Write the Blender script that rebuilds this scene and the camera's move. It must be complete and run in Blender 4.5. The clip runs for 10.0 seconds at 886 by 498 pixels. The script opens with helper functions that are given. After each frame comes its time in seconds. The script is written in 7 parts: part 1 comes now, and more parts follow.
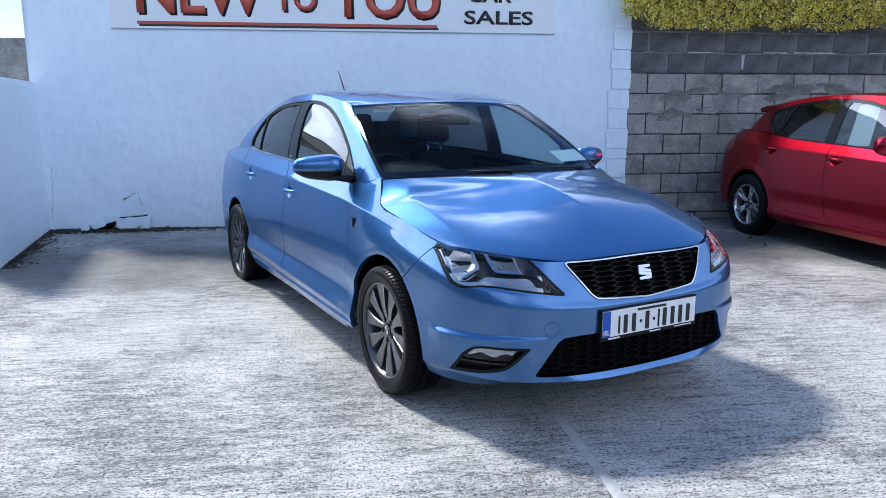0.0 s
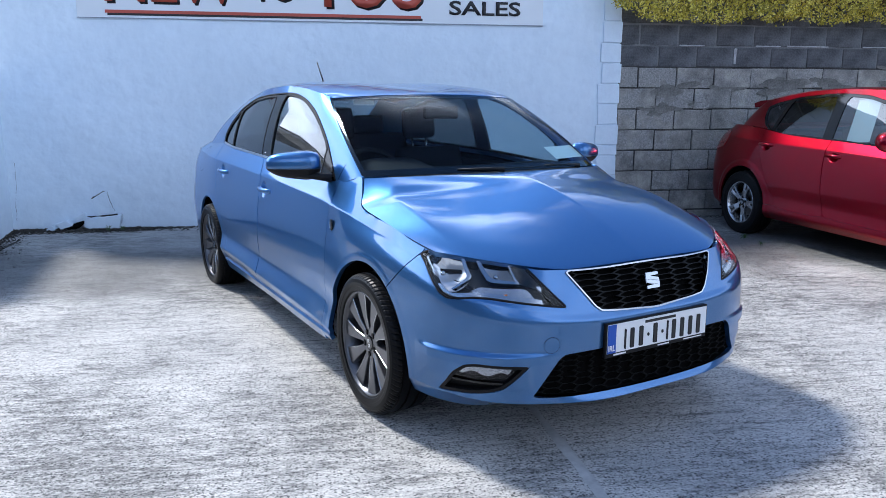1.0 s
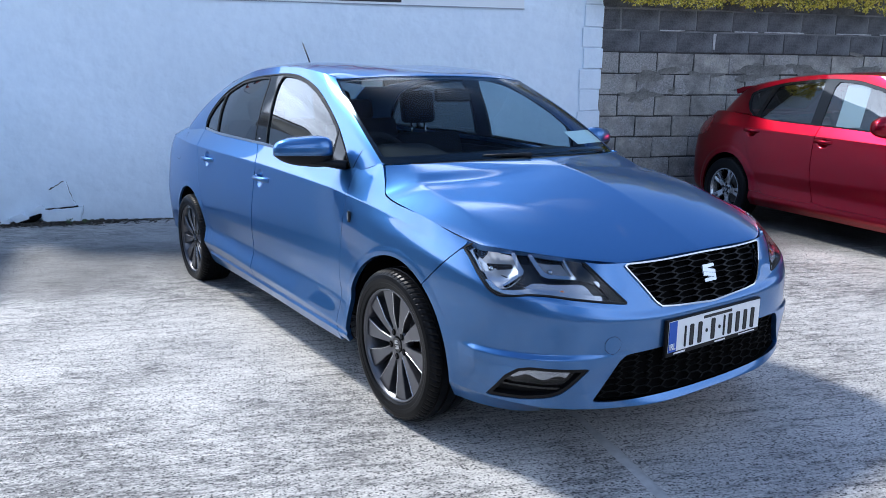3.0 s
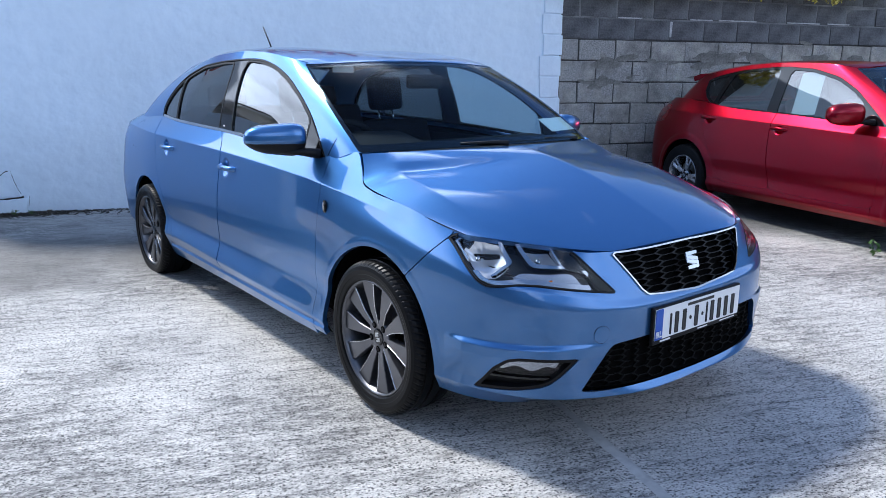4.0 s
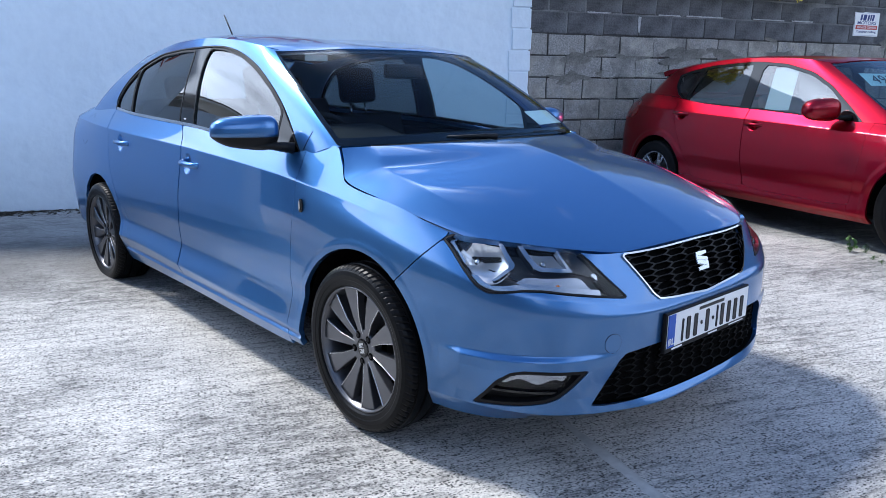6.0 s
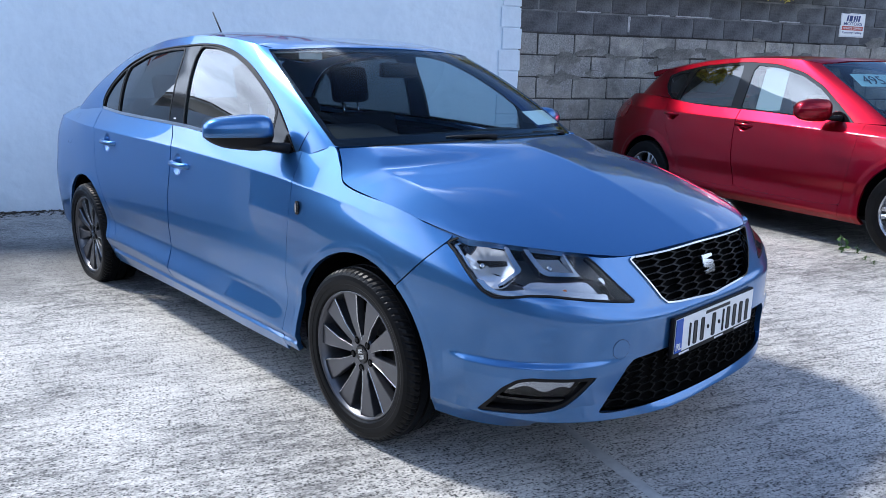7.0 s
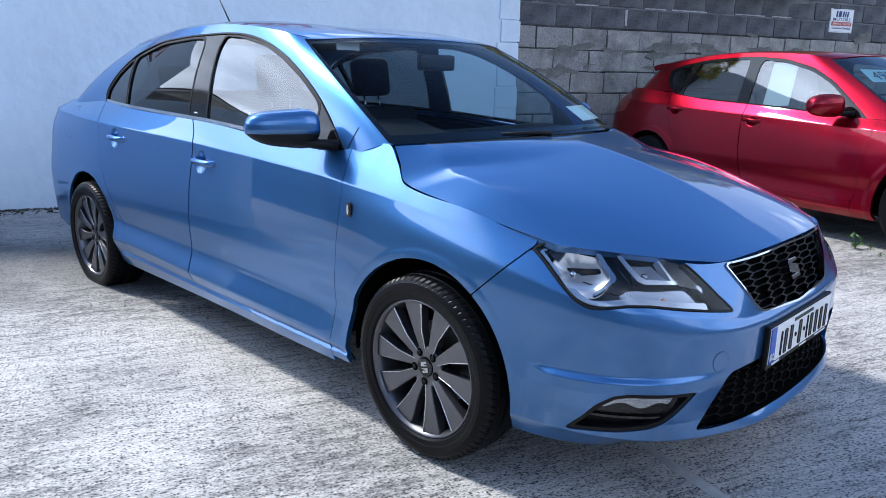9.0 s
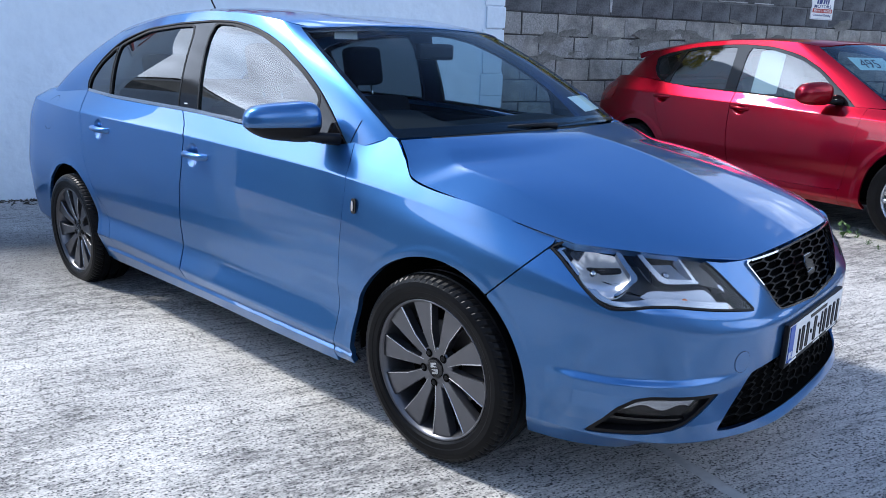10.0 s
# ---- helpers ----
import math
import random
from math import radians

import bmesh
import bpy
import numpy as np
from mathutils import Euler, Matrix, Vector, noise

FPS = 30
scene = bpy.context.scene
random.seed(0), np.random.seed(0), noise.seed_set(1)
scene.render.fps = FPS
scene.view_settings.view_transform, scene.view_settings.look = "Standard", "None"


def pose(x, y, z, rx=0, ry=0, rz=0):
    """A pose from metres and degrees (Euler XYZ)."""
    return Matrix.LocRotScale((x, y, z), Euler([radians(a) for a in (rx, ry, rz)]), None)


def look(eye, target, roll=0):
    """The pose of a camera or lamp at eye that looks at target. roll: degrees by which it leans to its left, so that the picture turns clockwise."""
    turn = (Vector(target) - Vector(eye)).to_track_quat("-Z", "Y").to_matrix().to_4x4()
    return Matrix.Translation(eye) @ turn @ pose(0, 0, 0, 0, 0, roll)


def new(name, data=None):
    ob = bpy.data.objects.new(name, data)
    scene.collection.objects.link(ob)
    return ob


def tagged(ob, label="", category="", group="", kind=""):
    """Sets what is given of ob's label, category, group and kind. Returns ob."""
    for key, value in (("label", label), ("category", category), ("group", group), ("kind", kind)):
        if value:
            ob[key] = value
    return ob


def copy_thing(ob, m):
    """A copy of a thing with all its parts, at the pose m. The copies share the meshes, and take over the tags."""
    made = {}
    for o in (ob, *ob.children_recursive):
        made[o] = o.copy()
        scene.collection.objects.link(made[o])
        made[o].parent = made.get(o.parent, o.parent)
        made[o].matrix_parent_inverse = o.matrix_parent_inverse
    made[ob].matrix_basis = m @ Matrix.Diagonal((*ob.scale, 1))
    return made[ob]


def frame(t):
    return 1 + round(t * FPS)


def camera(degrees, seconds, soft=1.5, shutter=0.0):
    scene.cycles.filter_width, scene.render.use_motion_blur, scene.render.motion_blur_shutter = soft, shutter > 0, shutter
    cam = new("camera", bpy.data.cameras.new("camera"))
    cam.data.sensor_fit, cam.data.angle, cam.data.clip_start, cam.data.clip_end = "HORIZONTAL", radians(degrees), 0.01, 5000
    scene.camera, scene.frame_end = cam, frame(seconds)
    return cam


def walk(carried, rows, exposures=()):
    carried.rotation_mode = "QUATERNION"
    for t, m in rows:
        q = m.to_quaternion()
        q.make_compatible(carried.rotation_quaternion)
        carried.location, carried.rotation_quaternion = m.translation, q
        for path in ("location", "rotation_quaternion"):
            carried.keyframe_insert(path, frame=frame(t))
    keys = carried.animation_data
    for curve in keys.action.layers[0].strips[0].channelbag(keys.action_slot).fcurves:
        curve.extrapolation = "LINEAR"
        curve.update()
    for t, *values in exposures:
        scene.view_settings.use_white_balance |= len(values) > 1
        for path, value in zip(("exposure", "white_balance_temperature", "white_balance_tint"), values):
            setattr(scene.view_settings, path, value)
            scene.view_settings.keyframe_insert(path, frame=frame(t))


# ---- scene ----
cam = camera(62.6, 10.0, 0.6)
PATH = [
    (0, (-2.167, -2.952, 1.293), (-1.204, -1.239, 0.921), -0.1),
    (0.5, (-2.082, -2.796, 1.274), (-1.1, -1.096, 0.894), -0.1),
    (1, (-2.04, -2.691, 1.279), (-1.038, -1.003, 0.896), 0.0),
    (1.5, (-2.044, -2.607, 1.266), (-1.023, -0.931, 0.883), 0.1),
    (2, (-2.075, -2.502, 1.252), (-1.033, -0.839, 0.867), 0.1),
    (2.5, (-2.135, -2.387, 1.249), (-1.066, -0.743, 0.854), 0.1),
    (4, (-2.251, -2.205, 1.247), (-1.034, -0.681, 0.8), 0.3),
    (4.5, (-2.216, -2.103, 1.222), (-0.968, -0.606, 0.772), 0.4),
    (5, (-2.183, -2.027, 1.207), (-0.915, -0.548, 0.756), 0.5),
    (5.5, (-2.192, -1.987, 1.208), (-0.905, -0.524, 0.758), 0.5),
    (7, (-2.2, -1.879, 1.207), (-0.864, -0.46, 0.756), 0.7),
    (7.5, (-2.189, -1.801, 1.193), (-0.837, -0.397, 0.742), 0.8),
    (8, (-2.184, -1.723, 1.193), (-0.816, -0.335, 0.741), 0.9),
    (8.5, (-2.234, -1.649, 1.19), (-0.852, -0.277, 0.735), 1.0),
    (9, (-2.316, -1.532, 1.2), (-0.918, -0.18, 0.734), 1.0),
    (9.5, (-2.348, -1.465, 1.218), (-0.932, -0.139, 0.733), 1.0),
    (10, (-2.333, -1.404, 1.218), (-0.896, -0.107, 0.715), 1.1),
]
walk(cam, [(t, look(eye, target, roll)) for t, eye, target, roll in PATH], [(0, 0.15, 5450, 10), (10, 0.25, 5450, 10)])

# ---- light ----
SUN = Vector((-0.28, 0.79, 1.0)).normalized()
sun_data = bpy.data.lights.new("sun", "SUN")
sun_data.energy, sun_data.angle, sun_data.color = 4.5, radians(8.0), (1.0, 0.885, 0.72)
sun = new("sun", sun_data)
sun.matrix_world = look(SUN * 30, (0, 0, 0))
world = bpy.data.worlds.new("world")
scene.world = world
world.use_nodes = True
wt = world.node_tree
wt.nodes.clear()
w_out = wt.nodes.new("ShaderNodeOutputWorld")
w_bg = wt.nodes.new("ShaderNodeBackground")
w_sky = wt.nodes.new("ShaderNodeTexSky")
w_sky.sky_type, w_sky.sun_disc = "NISHITA", False
w_sky.sun_elevation = math.asin(SUN.z)
w_sky.sun_rotation = math.atan2(SUN.x, SUN.y)
w_sky.dust_density, w_sky.ozone_density = 0.3, 3.0
w_bg.inputs["Strength"].default_value = 0.155
# broken cloud over the blue
w_co = wt.nodes.new("ShaderNodeTexCoord")
w_abs = wt.nodes.new("ShaderNodeVectorMath")
w_abs.operation = "DOT_PRODUCT"
w_abs.inputs[1].default_value = (0, 0, 1)
w_low = wt.nodes.new("ShaderNodeMath")
w_low.operation, w_low.inputs[1].default_value = "ADD", 0.22
w_map = wt.nodes.new("ShaderNodeVectorMath")
w_map.operation = "DIVIDE"
w_noise = wt.nodes.new("ShaderNodeTexNoise")
w_noise.inputs["Scale"].default_value, w_noise.inputs["Detail"].default_value, w_noise.inputs["Roughness"].default_value = 0.9, 8.0, 0.56
w_ramp = wt.nodes.new("ShaderNodeValToRGB")
w_ramp.color_ramp.elements[0].position, w_ramp.color_ramp.elements[1].position = 0.40, 0.58
w_mix = wt.nodes.new("ShaderNodeMix")
w_mix.data_type = "RGBA"
wt.links.new(w_co.outputs["Generated"], w_abs.inputs[0])
wt.links.new(w_abs.outputs["Value"], w_low.inputs[0])
wt.links.new(w_co.outputs["Generated"], w_map.inputs[0])
wt.links.new(w_low.outputs[0], w_map.inputs[1])
wt.links.new(w_map.outputs["Vector"], w_noise.inputs["Vector"])
wt.links.new(w_noise.outputs["Fac"], w_ramp.inputs["Fac"])
# clouds thin out overhead and ahead; a bright bank of them stands beside the sun, ragged wisps right by it; behind,
# they are thickened and brightened as added fill on the walls
BANK = Vector((-0.55, 0.76, 0.35)).normalized()
w_sep = wt.nodes.new("ShaderNodeSeparateXYZ")
wt.links.new(w_co.outputs["Generated"], w_sep.inputs[0])


def w_math(op, a, b, c=None, clamp=False):
    n = wt.nodes.new("ShaderNodeMath")
    n.operation, n.use_clamp = op, clamp
    for socket, value in zip(n.inputs, (a, b, c)):
        if isinstance(value, (int, float)):
            socket.default_value = value
        elif value is not None:
            wt.links.new(value, socket)
    return n.outputs[0]


w_thin = w_math("MULTIPLY_ADD", w_sep.outputs["Z"], -2.6, 1.2, True)
w_dot = wt.nodes.new("ShaderNodeVectorMath")
w_dot.operation = "DOT_PRODUCT"
w_dot.inputs[1].default_value = BANK
wt.links.new(w_co.outputs["Generated"], w_dot.inputs[0])
w_near = w_math("MULTIPLY_ADD", w_dot.outputs["Value"], 10.0, -8.7, True)
# small ragged clumps: crisp wisps close to the sun, few elsewhere
w_clump = wt.nodes.new("ShaderNodeTexNoise")
w_clump.inputs["Scale"].default_value, w_clump.inputs["Detail"].default_value, w_clump.inputs["Roughness"].default_value, w_clump.inputs["Distortion"].default_value = 2.3, 9.0, 0.6, 0.5
wt.links.new(w_map.outputs["Vector"], w_clump.inputs["Vector"])
WISPS = Vector((0.38, 0.77, 0.52)).normalized()
w_dot2 = wt.nodes.new("ShaderNodeVectorMath")
w_dot2.operation = "DOT_PRODUCT"
w_dot2.inputs[1].default_value = WISPS
wt.links.new(w_co.outputs["Generated"], w_dot2.inputs[0])
w_by_sun = w_math("MULTIPLY_ADD", w_dot2.outputs["Value"], 11.0, -9.75, True)
w_crisp = w_math("MULTIPLY_ADD", w_clump.outputs["Fac"], 5.0, -2.0, True)
w_wisp = w_math("MULTIPLY", w_math("MULTIPLY_ADD", w_clump.outputs["Fac"], 8.0, -4.7, True), w_math("SUBTRACT", 1.0, w_near))
w_far = w_math("MULTIPLY", w_ramp.outputs["Color"], w_math("MAXIMUM", w_thin, w_math("MULTIPLY_ADD", w_sep.outputs["Y"], -0.7, 0.02, True)))
w_ragged = w_math("MULTIPLY", w_by_sun, w_crisp)
w_amount = w_math("ADD", w_math("MULTIPLY_ADD", w_wisp, 0.6, w_far), w_math("ADD", w_ragged, w_math("MULTIPLY", w_near, 1.6)), None, True)
w_cloud = wt.nodes.new("ShaderNodeVectorMath")
w_cloud.operation = "SCALE"
w_cloud.inputs[0].default_value = (6.6, 6.8, 7.2)
w_front = w_math("MULTIPLY_ADD", w_math("MULTIPLY", w_sep.outputs["Y"], -1.3, None, True), 1.5, 1.0)
w_swell = wt.nodes.new("ShaderNodeTexNoise")
w_swell.inputs["Scale"].default_value, w_swell.inputs["Detail"].default_value = 2.2, 2.5
wt.links.new(w_map.outputs["Vector"], w_swell.inputs["Vector"])
w_soft = w_math("MULTIPLY_ADD", w_swell.outputs["Fac"], 5.6, -0.5)
w_lit = w_math("MULTIPLY_ADD", w_ragged, 2.6, w_math("MULTIPLY", w_near, w_soft))
wt.links.new(w_math("ADD", w_math("MULTIPLY_ADD", w_wisp, 0.9, w_lit), w_front), w_cloud.inputs["Scale"])
wt.links.new(w_cloud.outputs["Vector"], w_mix.inputs["B"])
wt.links.new(w_amount, w_mix.inputs["Factor"])
wt.links.new(w_sky.outputs["Color"], w_mix.inputs["A"])
wt.links.new(w_mix.outputs["Result"], w_bg.inputs["Color"])
wt.links.new(w_bg.outputs["Background"], w_out.inputs["Surface"])

# ---- materials ----
def material(name, color, rough=0.5, metal=0.0, coat=0.0, spec=0.5):
    m = bpy.data.materials.new(name)
    m.use_nodes = True
    b = m.node_tree.nodes["Principled BSDF"]
    b.inputs["Base Color"].default_value = (*color, 1)
    b.inputs["Roughness"].default_value, b.inputs["Metallic"].default_value = rough, metal
    b.inputs["Coat Weight"].default_value, b.inputs["Coat Roughness"].default_value = coat, 0.02
    b.inputs["Specular IOR Level"].default_value = spec
    return m


def node(m, kind, **values):
    n = m.node_tree.nodes.new(kind)
    for key, v in values.items():
        n.inputs[key].default_value = v
    return n


def link(m, a, b):
    m.node_tree.links.new(a, b)


def bsdf(m):
    return m.node_tree.nodes["Principled BSDF"]


def coords(m, scale=(1, 1, 1), turn=0.0, kind="Object"):
    tc = node(m, "ShaderNodeTexCoord")
    mp = node(m, "ShaderNodeMapping", Scale=scale, Rotation=(0, 0, turn))
    link(m, tc.outputs[kind], mp.inputs["Vector"])
    return mp.outputs["Vector"]


def noise_of(m, vec, scale, detail=4.0, rough=0.5):
    n = node(m, "ShaderNodeTexNoise", Scale=scale, Detail=detail, Roughness=rough)
    link(m, vec, n.inputs["Vector"])
    return n.outputs["Fac"]


def ramp_of(m, fac, stops):
    r = node(m, "ShaderNodeValToRGB")
    els = r.color_ramp.elements
    while len(els) < len(stops):
        els.new(0.5)
    for e, (p, c) in zip(els, stops):
        e.position, e.color = p, (*c, 1) if len(c) == 3 else c
    link(m, fac, r.inputs["Fac"])
    return r.outputs["Color"]


def mix_of(m, fac, a, b, mode="MIX"):
    n = node(m, "ShaderNodeMix")
    n.data_type, n.blend_type = "RGBA", mode
    for key, v in (("Factor", fac), ("A", a), ("B", b)):
        if isinstance(v, (float, int)):
            n.inputs[key].default_value = v
        elif isinstance(v, tuple):
            n.inputs[key].default_value = (*v, 1)
        else:
            link(m, v, n.inputs[key])
    return n.outputs["Result"]


def bump_of(m, height, strength, distance, after=None):
    n = node(m, "ShaderNodeBump", Strength=strength, Distance=distance)
    link(m, height, n.inputs["Height"])
    if after:
        link(m, after, n.inputs["Normal"])
    return n.outputs["Normal"]


def worn(m, color, spread=0.25, scale=3.0, fine=60.0, bump=0.15, depth=0.002):
    """Two scales of uneven tone, and a fine relief."""
    v = coords(m)
    big, small = noise_of(m, v, scale, 5), noise_of(m, v, fine, 3)
    lo, hi = tuple(c * (1 - spread) for c in color), tuple(min(1, c * (1 + spread)) for c in color)
    col = ramp_of(m, big, [(0.3, lo), (0.7, hi)])
    col = mix_of(m, 0.25, col, ramp_of(m, small, [(0.35, lo), (0.65, hi)]))
    link(m, col, bsdf(m).inputs["Base Color"])
    if bump:
        link(m, bump_of(m, small, bump, depth), bsdf(m).inputs["Normal"])
    return m


def paint(name, color, flake, metal=0.8, coat=1.0, haze=0.01, ior=1.5, edge=(0.42, 0.62, 1.0)):
    """Metallic car paint: flakes under a clear coat."""
    m = material(name, color, 0.30, metal, coat, 0.4)
    bsdf(m).inputs["Specular Tint"].default_value = (*edge, 1)
    v = coords(m)
    n = noise_of(m, v, 900.0, 1)
    link(m, ramp_of(m, n, [(0.3, color), (0.75, flake)]), bsdf(m).inputs["Base Color"])
    peel = noise_of(m, v, 35.0, 2)
    bsdf(m).inputs["Coat Roughness"].default_value, bsdf(m).inputs["Coat IOR"].default_value = haze, ior
    link(m, bump_of(m, peel, 0.006, 0.002), bsdf(m).inputs["Coat Normal"])
    return m


def pane(name, tint, gloss=1.0, bend=3.0):
    """A thin sheet of glass: clear with a tint, and glossy by its angle."""
    m = bpy.data.materials.new(name)
    m.use_nodes = True
    t = m.node_tree
    t.nodes.clear()
    out = t.nodes.new("ShaderNodeOutputMaterial")
    mix = t.nodes.new("ShaderNodeMixShader")
    clear = t.nodes.new("ShaderNodeBsdfTransparent")
    clear.inputs["Color"].default_value = (*tint, 1)
    shine = t.nodes.new("ShaderNodeBsdfGlossy")
    shine.inputs["Roughness"].default_value = 0.005
    face = t.nodes.new("ShaderNodeLayerWeight")
    face.inputs["Blend"].default_value = 0.5
    power = t.nodes.new("ShaderNodeMath")
    power.operation, power.inputs[1].default_value = "POWER", bend
    grow = t.nodes.new("ShaderNodeMath")
    grow.operation, grow.inputs[1].default_value, grow.inputs[2].default_value = "MULTIPLY_ADD", 0.90, 0.060 * gloss
    t.links.new(face.outputs["Facing"], power.inputs[0])
    t.links.new(power.outputs[0], grow.inputs[0])
    t.links.new(grow.outputs[0], mix.inputs["Fac"])
    t.links.new(clear.outputs["BSDF"], mix.inputs[1])
    t.links.new(shine.outputs["BSDF"], mix.inputs[2])
    t.links.new(mix.outputs["Shader"], out.inputs["Surface"])
    return m


BLUE = paint("blue_metallic_paint", (0.036, 0.118, 0.292), (0.080, 0.196, 0.428), 0.78, 1.0, 0.008, 1.55)
RED = paint("red_paint", (0.21, 0.002, 0.011), (0.31, 0.004, 0.020), 0.85, 0.6, 0.03, 1.5, (0.85, 0.06, 0.10))
BLACK = material("black_plastic", (0.006, 0.006, 0.007), 0.5, spec=0.2)
GLOSS_BLACK = material("gloss_black", (0.006, 0.006, 0.007), 0.07, spec=0.5)
PILLAR_BLACK = material("pillar_black", (0.007, 0.007, 0.008), 0.09, spec=0.3)
CAVITY = material("black_cavity", (0.003, 0.003, 0.003), 0.95, spec=0.05)
RUBBER = worn(material("tyre_rubber", (0.0045, 0.0045, 0.005), 0.36, spec=0.13), (0.0045, 0.0045, 0.005), 0.5, 8, 120, 0.25, 0.001)
CHROME = material("chrome", (0.50, 0.51, 0.53), 0.07, 1.0)
SATIN = material("satin_metal", (0.50, 0.515, 0.54), 0.22, 1.0)
ALLOY = material("dark_alloy", (0.125, 0.125, 0.135), 0.34, 0.8, 0.3)
ALLOY_SILVER = material("silver_alloy", (0.52, 0.53, 0.55), 0.25, 0.9, 0.4)
MACHINED = material("machined_alloy_edge", (0.60, 0.61, 0.63), 0.22, 1.0)
CLOTH = worn(material("dark_cloth", (0.012, 0.012, 0.014), 0.95, spec=0.1), (0.012, 0.012, 0.014), 0.3, 12, 120, 0.2, 0.001)
DASH = worn(material("dash_plastic", (0.009, 0.009, 0.010), 0.7, spec=0.2), (0.009, 0.009, 0.010), 0.2, 6, 250, 0.3, 0.0006)
GLASS = pane("clear_glass", (0.62, 0.73, 0.75), 1.8, 3.2)
SCREEN_GLASS = pane("laminated_glass", (0.66, 0.77, 0.84), 0.25, 6.5)
REAR_GLASS = pane("heated_glass", (0.40, 0.46, 0.48), 1.0)
DARK_GLASS = pane("tinted_glass", (0.12, 0.14, 0.145), 0.7, 3.6)
SIDE_GLASS = pane("side_glass", (0.62, 0.72, 0.76), 3.2)
SIDE_DARK_GLASS = pane("tinted_side_glass", (0.20, 0.23, 0.24), 2.6)
LENS = pane("lamp_lens", (0.96, 0.97, 0.98), 0.6, 4.5)
WHITE = material("white_print", (0.80, 0.80, 0.80), 0.45)
INK = material("black_print", (0.012, 0.012, 0.014), 0.5)
PLATE_BLUE = material("plate_blue", (0.010, 0.075, 0.42), 0.4)
RED_INK = material("red_print", (0.42, 0.035, 0.022), 0.5)
NAVY = material("navy_print", (0.02, 0.035, 0.17), 0.5)
RED_LENS = material("red_lamp_lens", (0.22, 0.004, 0.006), 0.10, coat=0.6)
AMBER = material("amber_bulb", (0.75, 0.20, 0.03), 0.2)

# ---- surface tools ----
def natural(xk, yk, x):
    """Natural cubic spline through (xk, yk); yk may have columns."""
    xk, yk, x = np.asarray(xk, float), np.asarray(yk, float), np.asarray(x, float)
    n = len(xk)
    h = np.diff(xk)
    a = np.eye(n)
    b = np.zeros_like(yk)
    for i in range(1, n - 1):
        a[i, i - 1], a[i, i], a[i, i + 1] = h[i - 1], 2 * (h[i - 1] + h[i]), h[i]
        b[i] = 6 * ((yk[i + 1] - yk[i]) / h[i] - (yk[i] - yk[i - 1]) / h[i - 1])
    m = np.linalg.solve(a, b)
    i = np.clip(np.searchsorted(xk, x) - 1, 0, n - 2)
    hh, p, q = h[i], xk[i + 1] - x, x - xk[i]
    if yk.ndim > 1:
        hh, p, q = hh[..., None], p[..., None], q[..., None]
    return (m[i] * p**3 + m[i + 1] * q**3) / (6 * hh) + (yk[i] / hh - m[i] * hh / 6) * p + (yk[i + 1] / hh - m[i + 1] * hh / 6) * q


def slopes(xk, yk):
    """Slopes that keep a cubic from swinging past its knots; yk: knots along axis 0."""
    h = np.diff(xk).reshape((-1,) + (1,) * (yk.ndim - 1))
    dl = np.diff(yk, axis=0) / h
    out = np.zeros_like(yk)
    out[0], out[-1] = dl[0], dl[-1]
    w1, w2 = 2 * h[1:] + h[:-1], h[1:] + 2 * h[:-1]
    good = dl[:-1] * dl[1:] > 0
    with np.errstate(divide="ignore", invalid="ignore"):
        out[1:-1] = np.where(good, (w1 + w2) / (w1 / dl[:-1] + w2 / dl[1:]), 0)
    return out


def steady(xk, yk, x):
    """Monotone cubic through (xk, yk)."""
    xk, yk, x = np.asarray(xk, float), np.asarray(yk, float), np.asarray(x, float)
    m = slopes(xk, yk)
    i = np.clip(np.searchsorted(xk, x) - 1, 0, len(xk) - 2)
    h = xk[i + 1] - xk[i]
    s = (x - xk[i]) / h
    if yk.ndim > 1:
        h, s = h[..., None], s[..., None]
    return (2 * s**3 - 3 * s**2 + 1) * yk[i] + (s**3 - 2 * s**2 + s) * h * m[i] + (3 * s**2 - 2 * s**3) * yk[i + 1] + (s**3 - s**2) * h * m[i + 1]


